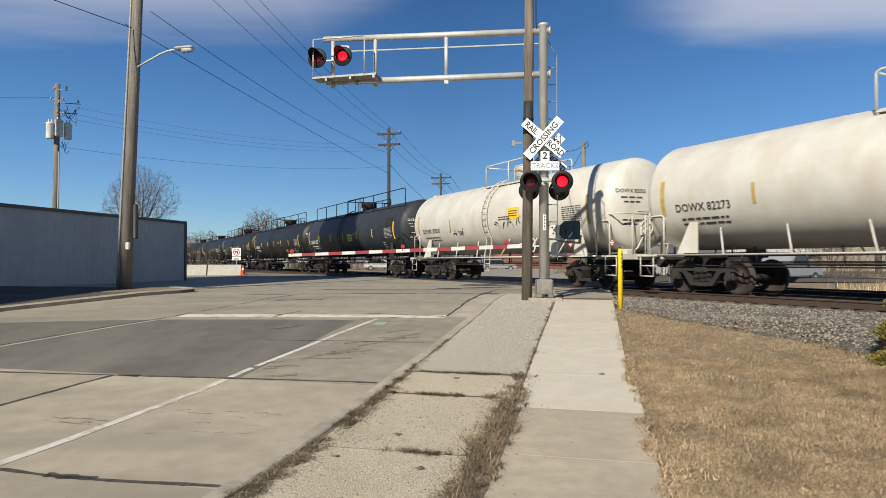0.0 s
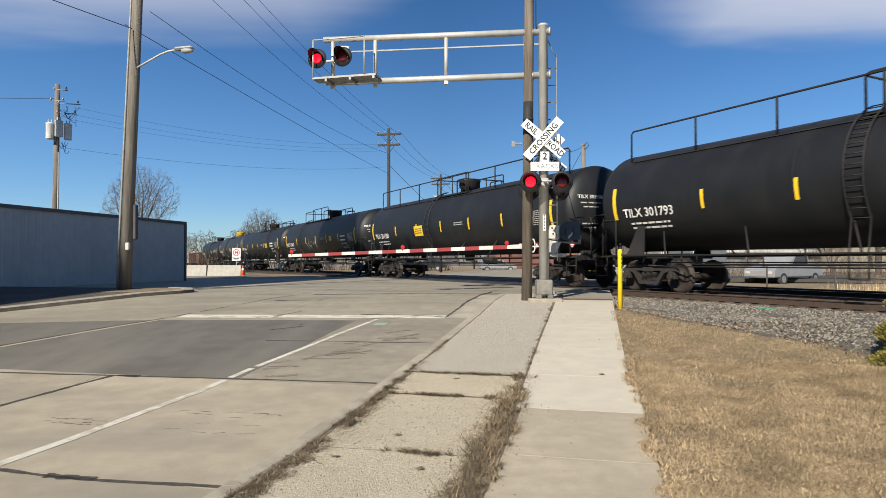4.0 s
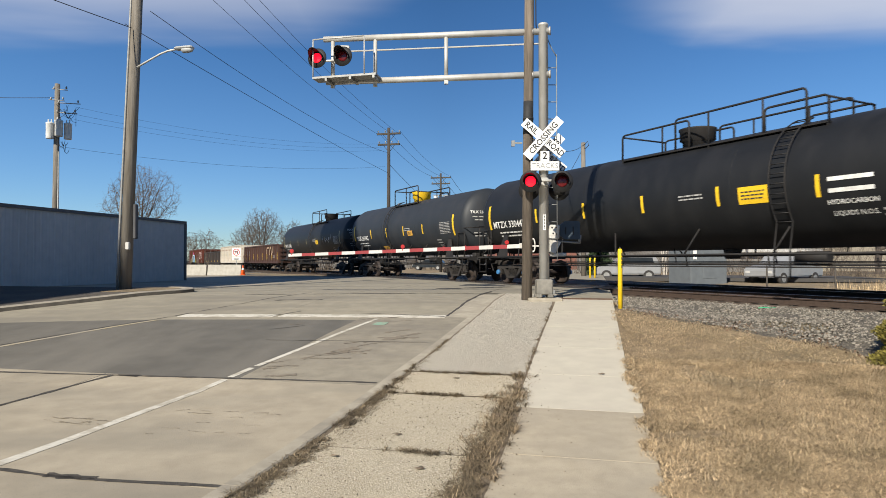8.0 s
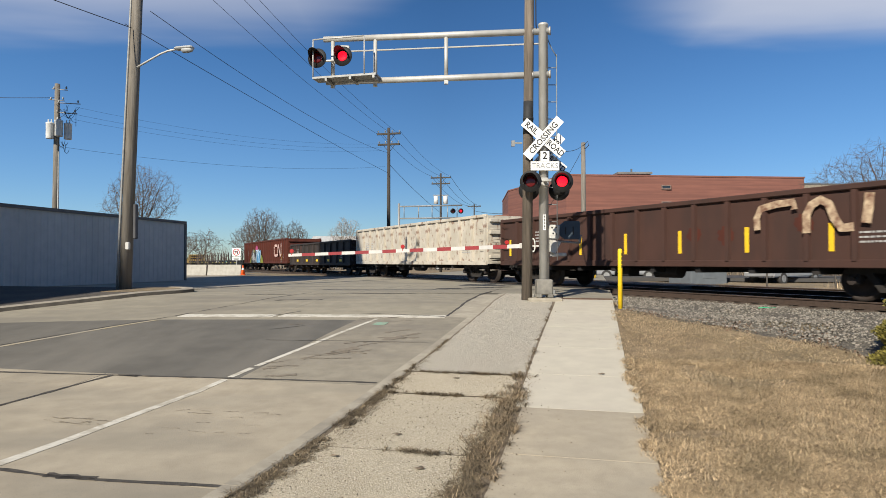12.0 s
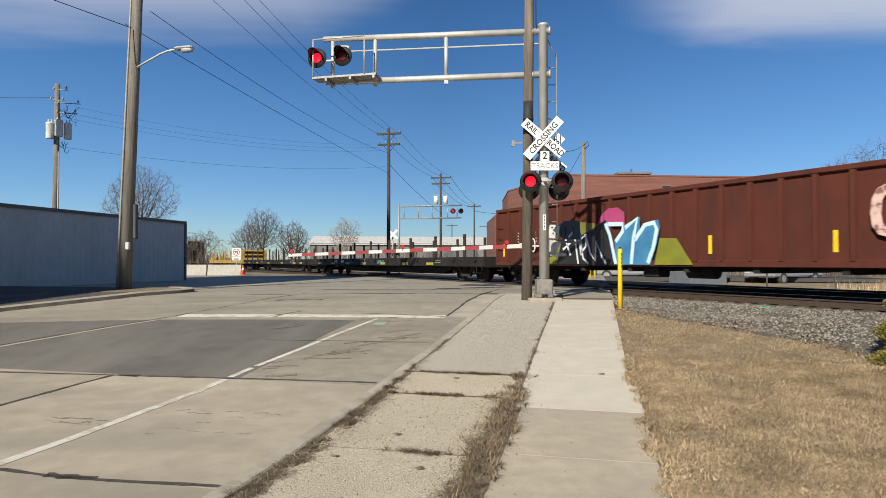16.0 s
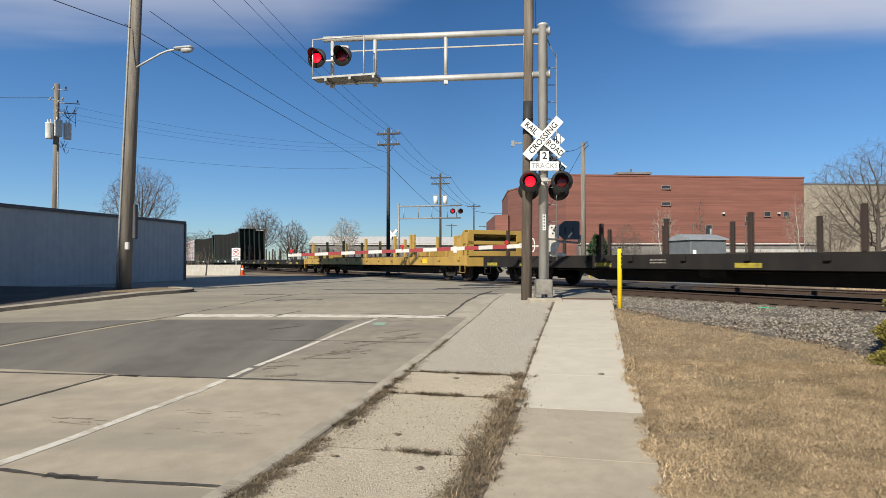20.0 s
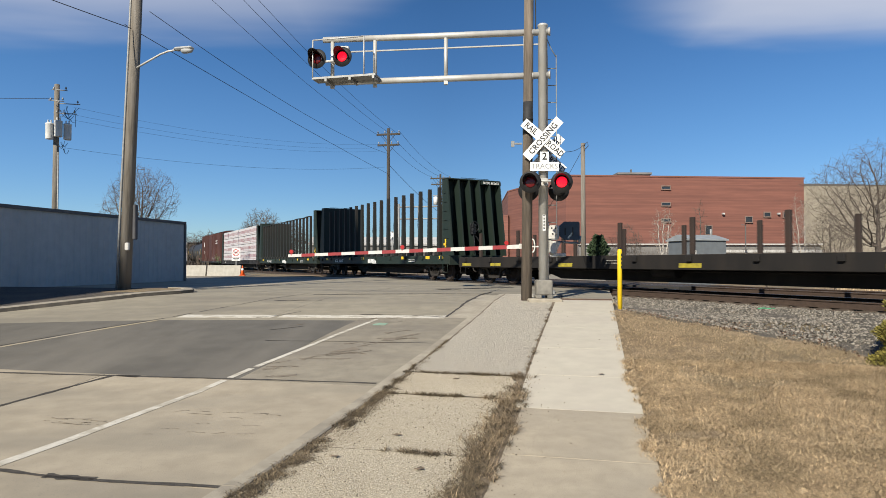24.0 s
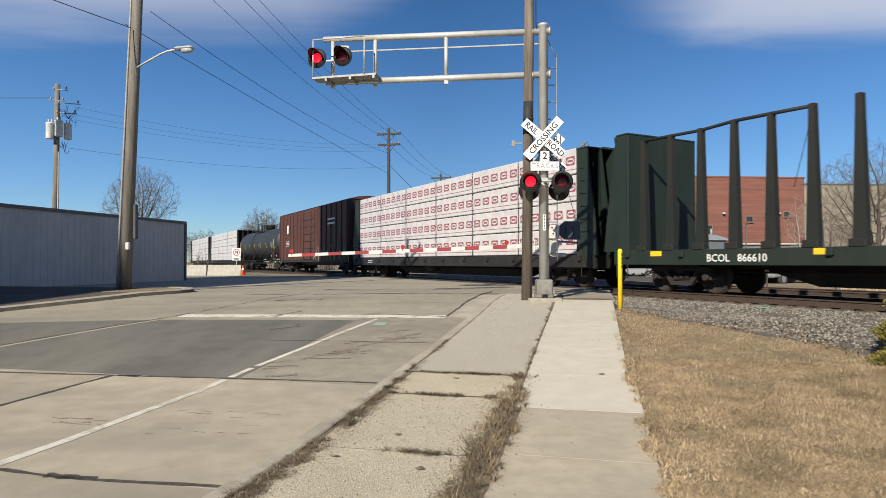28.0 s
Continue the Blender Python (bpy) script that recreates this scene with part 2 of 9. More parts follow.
def box(bm, x0, x1, y0, y1, z0, z1, m=None, bev=0.0):
    """A box, with its upright and level edges cut by bev."""
    if bev <= 0:
        co = [(x, y, z) for z in (z0, z1) for y in (y0, y1) for x in (x0, x1)]
        vs = [bm.verts.new(m @ Vector(c) if m else c) for c in co]
        for f in ((0, 2, 3, 1), (4, 5, 7, 6), (0, 1, 5, 4), (2, 6, 7, 3), (0, 4, 6, 2), (1, 3, 7, 5)):
            bm.faces.new([vs[i] for i in f])
        return
    rings = []
    for z, e in ((z0, bev), (z0 + bev, 0), (z1 - bev, 0), (z1, bev)):
        ring = []
        for cx, cy, sx, sy in ((x0, y0, 1, 1), (x1, y0, -1, 1), (x1, y1, -1, -1), (x0, y1, 1, -1)):
            a, b = (cx + sx * (bev + e), cy + sy * e, z), (cx + sx * e, cy + sy * (bev + e), z)
            ring += [b, a] if (sx > 0) == (sy > 0) else [a, b]
        rings.append([bm.verts.new(m @ Vector(c) if m else c) for c in ring])
    for r0, r1 in zip(rings, rings[1:]):
        for i in range(8):
            bm.faces.new((r0[i], r0[(i + 1) % 8], r1[(i + 1) % 8], r1[i]))
    bm.faces.new(rings[0][::-1])
    bm.faces.new(rings[-1])


def cyl(bm, p0, p1, r0, r1=None, n=12, cap=True):
    """A round bar from p0 to p1, tapered from r0 to r1."""
    r1 = r0 if r1 is None else r1
    p0, p1 = Vector(p0), Vector(p1)
    d = (p1 - p0).normalized()
    a = d.orthogonal().normalized()
    b = d.cross(a)
    rings = [[bm.verts.new(p + (a * math.cos(k * math.tau / n) + b * math.sin(k * math.tau / n)) * r) for k in range(n)] for p, r in ((p0, r0), (p1, r1))]
    for k in range(n):
        f = bm.faces.new((rings[0][k], rings[0][(k + 1) % n], rings[1][(k + 1) % n], rings[1][k]))
        f.smooth = n > 6
    if cap:
        bm.faces.new(rings[0][::-1])
        bm.faces.new(rings[1])


def tube(bm, pts, r, n=8):
    """A bent round bar through pts."""
    pts = [Vector(p) for p in pts]
    rings, a = [], None
    for i, p in enumerate(pts):
        d = (pts[min(i + 1, len(pts) - 1)] - pts[max(i - 1, 0)]).normalized()
        a = d.orthogonal().normalized() if a is None else (a - d * a.dot(d)).normalized()
        b = d.cross(a)
        rings.append([bm.verts.new(p + (a * math.cos(k * math.tau / n) + b * math.sin(k * math.tau / n)) * r) for k in range(n)])
    for r0, r1 in zip(rings, rings[1:]):
        for k in range(n):
            f = bm.faces.new((r0[k], r0[(k + 1) % n], r1[(k + 1) % n], r1[k]))
            f.smooth = True
    bm.faces.new(rings[0][::-1])
    bm.faces.new(rings[-1])


def lathe(bm, prof, m, n=24, closed=True):
    """A turned body: prof is (along, radius) along the local x axis of m."""
    rings = [[bm.verts.new(m @ Vector((x, r * math.cos(k * math.tau / n), r * math.sin(k * math.tau / n)))) for k in range(n)] for x, r in prof]
    for r0, r1 in zip(rings, rings[1:]):
        for k in range(n):
            f = bm.faces.new((r0[k], r1[k], r1[(k + 1) % n], r0[(k + 1) % n]))
            f.smooth = True
    if closed:
        bm.faces.new(rings[0])
        bm.faces.new(rings[-1][::-1])


def poly(bm, pts, thick, axis):
    """A flat plate with outline pts, given thickness along axis."""
    ax = Vector(axis) * thick
    a = [bm.verts.new(p) for p in pts]
    b = [bm.verts.new(Vector(p) + ax) for p in pts]
    n = len(pts)
    bm.faces.new(a[::-1])
    bm.faces.new(b)
    for i in range(n):
        bm.faces.new((a[i], a[(i + 1) % n], b[(i + 1) % n], b[i]))


def finish(bm, name):
    bmesh.ops.recalc_face_normals(bm, faces=bm.faces)
    me = bpy.data.meshes.new(name)
    bm.to_mesh(me)
    bm.free()
    return me


def part(name, bm, material, parent=None, label="", at=None):
    """Links a bmesh, or a mesh that is shared, as one object under its thing."""
    me = finish(bm, name) if isinstance(bm, bmesh.types.BMesh) else bm
    if material and not me.materials:
        me.materials.append(material)
    ob = new(name, me)
    if parent:
        ob.parent = parent
    if at is not None:
        ob.matrix_basis = at
    if label:
        ob["label"] = label
    return ob


def thing(name, label, category, m=None, group="", kind=""):
    ob = new(name)
    ob.empty_display_size = 0.3
    if m is not None:
        ob.matrix_world = m
    return tagged(ob, label, category, group, kind)


def solid(name, bm, material, label="", category="", group="", kind="", at=None):
    """A thing, or a piece of the setting, that is one mesh."""
    return tagged(part(name, bm, material, None, "", at), label, category, group, kind)


def wordmesh(text, size, bold=0.0):
    """Letters as a flat mesh in the x and y plane, centred."""
    cu = bpy.data.curves.new("words", "FONT")
    cu.body, cu.size, cu.align_x, cu.align_y, cu.resolution_u, cu.offset = text, size, "CENTER", "CENTER", 2, bold
    ob = bpy.data.objects.new("words", cu)
    me = bpy.data.meshes.new_from_object(ob)
    bpy.data.objects.remove(ob)
    bpy.data.curves.remove(cu)
    me.materials.clear()
    return me


def grid_sheet(name, xs, ys, fn):
    """A sheet of quads over xs and ys, each corner placed by fn."""
    vs = [fn(x, y) for y in ys for x in xs]
    nx = len(xs)
    fs = [(j * nx + i, j * nx + i + 1, (j + 1) * nx + i + 1, (j + 1) * nx + i) for j in range(len(ys) - 1) for i in range(nx - 1)]
    me = bpy.data.meshes.new(name)
    me.from_pydata([tuple(v) for v in vs], [], fs)
    me.update()
    return me


def soup(name, verts, faces):
    """A mesh from arrays of corners and of faces that all have the same number of corners."""
    v, f = np.asarray(verts, np.float32), np.asarray(faces, np.int32)
    k = f.shape[1]
    me = bpy.data.meshes.new(name)
    me.vertices.add(len(v)); me.loops.add(f.size); me.polygons.add(len(f))
    me.vertices.foreach_set("co", v.ravel())
    me.loops.foreach_set("vertex_index", f.ravel())
    me.polygons.foreach_set("loop_start", np.arange(len(f), dtype=np.int32) * k)
    me.update(calc_edges=True)
    return me


def rods(name, segs, n=3):
    """Thin tapered bars in one mesh: segs holds rows of two ends and two radii."""
    q = np.asarray(segs, float)
    p0, p1, r0, r1 = q[:, 0:3], q[:, 3:6], q[:, 6], q[:, 7]
    d = p1 - p0
    d /= np.linalg.norm(d, axis=1)[:, None] + 1e-9
    h = np.where(np.abs(d[:, 2:3]) > 0.8, np.array([[1.0, 0, 0]]), np.array([[0, 0, 1.0]]))
    a = np.cross(d, h); a /= np.linalg.norm(a, axis=1)[:, None] + 1e-9
    b = np.cross(d, a)
    rings = []
    for p, r in ((p0, r0), (p1, r1)):
        for k in range(n):
            t = k * math.tau / n
            rings.append(p + (a * math.cos(t) + b * math.sin(t)) * r[:, None])
    v = np.stack(rings, 1).reshape(-1, 3)
    i = (np.arange(len(q)) * 2 * n)[:, None]
    f = np.concatenate([i + np.array([[k, (k + 1) % n, n + (k + 1) % n, n + k]]) for k in range(n)], 0)
    return soup(name, v, f)


# ---- ground, road, pavement ----
def ground_z(x, y):
    v, n, w = x * SA + y * CA, x * NX + y * NY, x * CA - y * SA
    z = grade(v) - 0.03
    k = min(1, max(0, (n - 9.8) / 1.2))
    z = z * (1 - k) + min(z, -0.3) * k
    if -26.0 < w < 0.15 and v < 18.2:
        z = grade(v) - 0.25                       # under the road's slabs and walks
    if w > 0.55:
        z += 0.02 * math.sin(x * 1.7) * math.cos(y * 1.3)
    return z


def spread(lo, hi, near_lo, near_hi, step, far=9):
    """Grid lines: close together between near_lo and near_hi, and wider and wider out to lo and hi."""
    mid = list(np.arange(near_lo, near_hi + 1e-6, step))
    a = [near_lo - (near_lo - lo) * (k / far) ** 3 for k in range(far, 0, -1)]
    b = [near_hi + (hi - near_hi) * (k / far) ** 3 for k in range(1, far + 1)]
    return a + mid + b


solid("ground", grid_sheet("ground", spread(-2500, 2500, -22, 18, 0.35), spread(-400, 3500, -4, 34, 0.35),
      lambda x, y: (x, y, ground_z(x, y))), GROUND, "dry brown earth and dead grass", "ground", kind="structure")

LEFT_W, RIGHT_W = -12.35, -2.46


def slab(bm, w0, w1, v0, v1, dz=0.0, thick=0.2, gap=0.004, skew0=0.0, skew1=0.0):
    """A slab of the road between two joints, that follows the ramp; skew0 and skew1 move its ends along the road on the right side."""
    w0, w1, v0, v1 = w0 + gap, w1 - gap, v0 + gap, v1 - gap
    rows = []
    inner = [q for q in GV if max(v0, v0 + skew0) < q < min(v1, v1 + skew1)]
    for v, k in [(v0, skew0)] + [(q, 0) for q in inner] + [(v1, skew1)]:
        rows.append([bm.verts.new(rd(w, v + e, d)) for w, e, d in ((w0, 0, dz - thick), (w0, 0, dz), (w1, k, dz), (w1, k, dz - thick))])
    for a, b in zip(rows, rows[1:]):
        for j in range(3):
            bm.faces.new((a[j], a[j + 1], b[j + 1], b[j]))
    bm.faces.new(rows[0][::-1])
    bm.faces.new(rows[-1])


road = solid("road", grid_sheet("road", [LEFT_W - 0.02, -9, -6, RIGHT_W + 0.02], [-40] + list(GV[1:-1]) + [30, 60, 120, 300],
             lambda w, v: rd(w, v, -0.03)), JOINT, "concrete road with tarred joints that climbs to a rail crossing", "road", kind="structure")
V_JOINTS = (-20, -14, -8, -3, 0.9, 4.45, 7.9)
for v0, v1 in zip(V_JOINTS, V_JOINTS[1:]):
    for w0, w1 in ((LEFT_W, -6.78), (-6.78, RIGHT_W)):
        bm = bm_new(); slab(bm, w0, w1, v0, v1, random.uniform(-0.001, 0.001)); part("slab", bm, CONC, road)
# the tyre-darkened lanes before the stop bar, with a slanting far edge
FAR_EDGE = ((LEFT_W, 11.13), (-9.96, 11.77), (-8.75, 12.0), (-6.53, 12.28), (-4.72, 12.45))
for (w0, e0), (w1, e1) in zip(FAR_EDGE, FAR_EDGE[1:]):
    bm = bm_new(); slab(bm, w0, w1, 7.9, e0, 0.0, 0.2, 0.0, 0.0, e1 - e0); part("slab", bm, CONC_DARK, road)
    bm = bm_new(); slab(bm, w0, w1, e0, 13.0, 0.0, 0.2, 0.0, e1 - e0, 0.0); part("slab", bm, CONC_FAR, road)
for v0, v1 in ((7.9, 10.42), (10.42, 13.0)):
    bm = bm_new(); slab(bm, -4.72, RIGHT_W, v0, v1, 0.0); part("slab", bm, CONC_MID, road)
for w0, w1 in ((LEFT_W, -6.75), (-6.75, -2.98)):
    bm = bm_new(); slab(bm, w0, w1, 13.0, 17.2, 0.0); part("slab", bm, CONC_FAR, road)
bm = bm_new(); slab(bm, -2.98, RIGHT_W, 13.0, 17.2); part("gutter_slab", bm, CURB, road)


def near_track(w0, w1, a, b):
    """A slab of the road between two lines along the track, a and b metres across it."""
    bm = bm_new()
    def edge(w, n):
        # the place on the road line w at the distance n across the track
        v = (n - w * (CA * NX - SA * NY)) / (SA * NX + CA * NY)
        return rd(w, v)
    top = [edge(w0, a), edge(w1, a), edge(w1, b), edge(w0, b)]
    poly(bm, [p - Vector((0, 0, 0.2)) for p in top], 0.2, (0, 0, 1))
    return bm


# the approach up to the first rail, between the rails, and beyond, on both tracks
SECOND_N = TRACK_N + 4.4
for a, b, mat in ((TRACK_N + 1.45, SECOND_N - 1.45, ASPH), (SECOND_N + 1.45, SECOND_N + 30, CONC_FAR)):
    for w0, w1 in ((LEFT_W, -7.6), (-7.55, -2.9), (-2.85, 0.6)):
        part("slab", near_track(w0, w1, a, b), mat, road)
bm = bm_new()
pts = []
for w0, w1 in ((LEFT_W, -9.75), (-9.75, -6.75), (-6.75, -2.98), (-2.98, RIGHT_W)):
    bm = bm_new()
    def trackside(w):
        return (TRACK_N - 1.45 - w * (CA * NX - SA * NY)) / (SA * NX + CA * NY)
    top = [rd(w0 + 0.01, 17.21), rd(w1 - 0.01, 17.21), rd(w1 - 0.01, max(17.3, trackside(w1))), rd(w0 + 0.01, trackside(w0))]
    poly(bm, [p - Vector((0, 0, 0.2)) for p in top], 0.2, (0, 0, 1))
    part("slab", bm, CONC_FAR, road)
crossing = thing("crossing_panels", "black rubber and asphalt panels between the rails of the crossing", "crossing", kind="structure")
for cn in (TRACK_N, SECOND_N):
    for y0, y1 in ((-1.44, -0.80), (-0.66, -0.02), (0.02, 0.66), (0.80, 1.44)):
        for k in range(9):
            s0 = 24.6 + 2.35 * k
            bm = bm_new()
            off = cn - TRACK_N
            a = [tr(s0 + 0.01, y0 - off), tr(s0 + 2.34, y0 - off), tr(s0 + 2.34, y1 - off), tr(s0 + 0.01, y1 - off)]
            poly(bm, [p - Vector((0, 0, 0.16)) for p in a], 0.145, (0, 0, 1))
            part("panel", bm, RUBBER, crossing)

# markings
marks = thing("road_markings", "worn white edge line and stop bar with faded yellow centre line", "road markings", kind="structure")


def stripe(name, pts, half, mat, dz=0.004):
    """A painted line along pts (w, v), half as wide to either side; half may change on the way."""
    bm = bm_new()
    rows = []
    for v in sorted(set([q[1] for q in pts] + [q for q in GV if pts[0][1] < q < pts[-1][1]])):
        w = float(np.interp(v, [q[1] for q in pts], [q[0] for q in pts]))
        h = half(v) if callable(half) else half
        rows.append([bm.verts.new(rd(w - h, v, dz)), bm.verts.new(rd(w + h, v, dz))])
    for a, b in zip(rows, rows[1:]):
        bm.faces.new((a[0], a[1], b[1], b[0]))
    part(name, bm, mat, marks)


EDGE_V, EDGE_W = (-6, 4.55, 5.75, 7.9, 8.5, 10.35, 12.35, 12.6), (-5.1, -4.99, -4.965, -4.865, -4.825, -4.585, -4.365, -4.34)
for v0, v1 in ((-6, 7.86), (7.98, 8.5), (8.6, 12.6)):
    stripe("edge_line", [(float(np.interp(v, EDGE_V, EDGE_W)), v) for v in np.linspace(v0, v1, 14)], lambda v: float(np.interp(v, (4, 8, 12), (0.066, 0.05, 0.044))), PAINT)
for w0, w1, v0, v1, k in ((-8.82, -6.68, 12.34, 12.7, 0.2), (-6.56, -2.98, 12.6, 12.93, 0.31)):
    bm = bm_new(); slab(bm, w0, w1, v0, v1, 0.004, 0.003, 0, k, k); part("stop_bar", bm, PAINT, marks)
SEAM = [(-15.2, -6), (-12.3, 3.5), (-11.1, 6.8), (-10.16, 9.29), (-9.89, 10.01), (-9.46, 11.11), (-8.97, 12.29), (-8.21, 15.4), (-7.9, 17.2)]
for side, v0, v1 in ((0.14, -6, 11.9),):
    stripe("centre_line", [(float(np.interp(v, [q[1] for q in SEAM], [q[0] for q in SEAM])) + side, v) for v in np.linspace(v0, v1, 18)], 0.06, PAINTY)

seals = thing("joint_seals", "black tar seals and cracks across the concrete road", "road joints", kind="structure")


def seal(name, pts, width, seed, rag=0.35, mat=None):
    """A ragged ribbon of tar along pts (w, v) of the road."""
    r = random.Random(seed)
    bm = bm_new()
    path = []
    for (w0, v0), (w1, v1) in zip(pts, pts[1:]):
        k = max(2, int(math.hypot(w1 - w0, v1 - v0) / 0.12))
        cuts = [i / k for i in range(k)] + [(q - v0) / (v1 - v0) for q in GV if min(v0, v1) < q < max(v0, v1) and abs(v1 - v0) > 1e-6]
        path += [(w0 + (w1 - w0) * t, v0 + (v1 - v0) * t) for t in sorted(cuts)]
    path.append(pts[-1])
    prev = None
    for i, (w, v) in enumerate(path):
        a, b = path[max(0, i - 1)], path[min(len(path) - 1, i + 1)]
        d = math.hypot(b[0] - a[0], b[1] - a[1]) or 1
        nw, nv = -(b[1] - a[1]) / d, (b[0] - a[0]) / d
        j = 0.02 * noise.noise((w * 1.7, v * 1.7, seed))
        h = width / 2 * (1 + rag * r.uniform(-1, 1) + rag * noise.noise((w * 2.5, v * 2.5, seed + 9)) * 1.5)
        row = [bm.verts.new(rd(w + nw * (j + s * h), v + nv * (j + s * h), 0.005)) for s in (-1, 1)]
        if prev:
            bm.faces.new((prev[0], prev[1], row[1], row[0]))
        prev = row
    return part(name, bm, mat or JOINT, seals)


seal("seal", [(-9.7, 4.6), (-6.6, 4.47), (-4.8, 4.45), (-4.25, 4.4), (-2.75, 4.49)], 0.05, 1)
seal("seal", [(-4.36, 4.41), (-4.28, 4.43), (-4.2, 4.41), (-4.1, 4.43), (-4.02, 4.42), (-3.9, 4.44)], 0.075, 2, 0.45)
seal("seal", [(-14.5, 7.55), (-12.3, 7.6), (-8.44, 7.72), (-6.78, 7.81), (-4.89, 7.93), (-2.76, 8.03)], 0.045, 3)
seal("seal", [(-6.82, 0.5), (-6.81, 6.24), (-6.75, 7.27), (-6.6, 7.84)], 0.06, 4)
seal("seal", [(-6.55, 7.84), (-6.2, 7.86)], 0.08, 5, 0.6)
seal("crack", [(-5.6, 10.32), (-4.26, 10.4), (-2.7, 10.49)], 0.02, 6)
seal("crack", [(-7.6, 16.7), (-4.17, 17.6), (-2.46, 17.85)], 0.13, 7)
seal("patch", [(-4.87, 20.37), (-4.07, 21.27), (-2.8, 22.58)], 0.42, 17, 0.6, ASPH)
seal("crack", [(-7.9, 15.0), (-7.2, 15.2), (-6.7, 15.25)], 0.09, 18, 0.9)
seal("crack", [(-2.97, 13.1), (-2.97, 17.2), (-2.93, 19)], 0.06, 9)
seal("crack", [(-2.48, 8.96), (-2.36, 10.83), (-2.31, 13.41), (-2.31, 17.4)], 0.03, 10)
seal("seam", [q for q in SEAM if 6 < q[1] < 17.3], 0.026, 11, 0.6)
r = random.Random(8)
def wander(w, v, dw, dv, n, jit):
    """A bent way of n steps from (w, v) on the road."""
    out = [(w, v)]
    for k in range(n):
        out.append((min(-2.8, out[-1][0] + dw / n * r.uniform(0.6, 1.4)), out[-1][1] + dv / n + r.uniform(-jit, jit)))
    return out


for k in range(6):                                # broken brown cracks in the lane by the kerb
    seal("crack", wander(-4.7 + 0.15 * k + r.uniform(-0.2, 0.2), 8.5 + 0.4 * k + r.uniform(-0.3, 0.3), r.uniform(0.3, 0.7), r.uniform(0.1, 0.4), 5, 0.06), r.uniform(0.01, 0.02), 100 + k, 0.95, CRACKB)
for k in range(10):
    w0, v0 = r.uniform(-6.9, -3.0), r.uniform(10.9, 12.9)
    seal("crack", wander(w0, v0, r.uniform(0.2, 0.5), r.uniform(-0.05, 0.12), 4, 0.05), r.uniform(0.008, 0.016), 160 + k, 0.95, CRACKB)
SCUFF = surf("road_scuff", (0.28, 0.235, 0.172), (0.23, 0.19, 0.14), 14, 0.9, 0.3)
for k in range(26):
    w0, v0 = (r.uniform(-5.9, -5.0), r.uniform(5.75, 5.95)) if k < 12 else (r.uniform(-4.6, -3.5), r.uniform(5.6, 6.6))
    seal("scuff", wander(w0, v0, r.uniform(0.08, 0.3), r.uniform(-0.02, 0.03), 4, 0.02), r.uniform(0.005, 0.014), 200 + k, 0.95, SCUFF)
for k in range(12):                               # brown streaks along the wheel track beside the edge line
    w0, v0 = -4.5 + 0.09 * k + r.uniform(-0.25, 0.25), 8.3 + 0.26 * k + r.uniform(-0.3, 0.3)
    seal("stain", wander(w0, v0, r.uniform(0.2, 0.6), r.uniform(0.0, 0.35), 5, 0.05), r.uniform(0.03, 0.08), 240 + k, 1.0, surf("lane_stain", (0.225, 0.19, 0.143), (0.185, 0.155, 0.116), 14, 0.9, 0.3))
bm = bm_new(); slab(bm, -4.2, -3.95, 11.95, 12.2, 0.006, 0.003, 0); part("paint_spot", bm, surf("utility_green", (0.2, 0.4, 0.3), (0.3, 0.3, 0.22), 9, 0.8, 0.1), marks, "faded green utility mark")
seal("crack", [(-4.9, 13.15), (-4.3, 13.25), (-3.0, 13.05)], 0.035, 13, 0.6)
seal("crack", [(-7.0, 12.5), (-6.6, 12.95), (-6.4, 13.4)], 0.03, 14, 0.6)
seal("crack", [(-9.5, 16.3), (-8.2, 16.55)], 0.04, 15, 0.6)
seal("crack", [(-6.0, 11.2), (-5.6, 11.6), (-5.5, 11.7)], 0.03, 16, 0.7)

# kerbs, verge and walk
kerb = thing("kerb", "worn concrete kerb along the road", "kerb", kind="structure")
kv = [-12, -9, -6, -3, 0, 1.8, 4.45, 7.0, 9.6, 12.2, 14.8, 17.4]
KV, KW = (-12, 4.3, 6.6, 8.8, 10.83, 13.4, 17.4), (-2.8, -2.79, -2.76, -2.68, -2.56, -2.5, -2.5)


def kerb_r(v):
    """The road side of the kerb by the walk."""
    return np.interp(v, KV, KW)


for v0, v1 in zip(kv, kv[1:]):
    bm = bm_new()
    rows = []
    for v in sorted([v0 + 0.004, v1 - 0.004] + [q for q in GV + KV if v0 + 0.01 < q < v1 - 0.01]):
        k, up = float(kerb_r(v)), float(np.interp(v, (8.3, 9.2), (0.036, 0.018)))
        rows.append([bm.verts.new(rd(k + w, v, z)) for w, z in ((0, -0.2), (0, up - 0.014), (0.02, up), (0.16, up + 0.002), (0.18, up - 0.01), (0.18, -0.2))])
    for p, q in zip(rows, rows[1:]):
        for j in range(5):
            bm.faces.new((p[j], p[j + 1], q[j + 1], q[j]))
    bm.faces.new(rows[0][::-1]); bm.faces.new(rows[-1])
    part("kerb_stone", bm, CURB, kerb)
KERB_L = ((-25.0, -9.0), (-22.0, -3.2), (-19.4, 1.7), (-16.8, 6.6), (-15.2, 9.6), (-13.7, 12.45), (-12.4, 14.9), (-11.65, 16.5), (-11.55, 16.95), (-11.8, 17.35), (-12.6, 17.6))
# pale lit top and darker face: shade put into the colour, over grime
KERB_TOP = surf("kerb_top", (0.36, 0.32, 0.255), (0.27, 0.24, 0.19), 5, 0.9, 0.3, c3=(0.2, 0.175, 0.14), scale3=1.5, amt3=0.5)
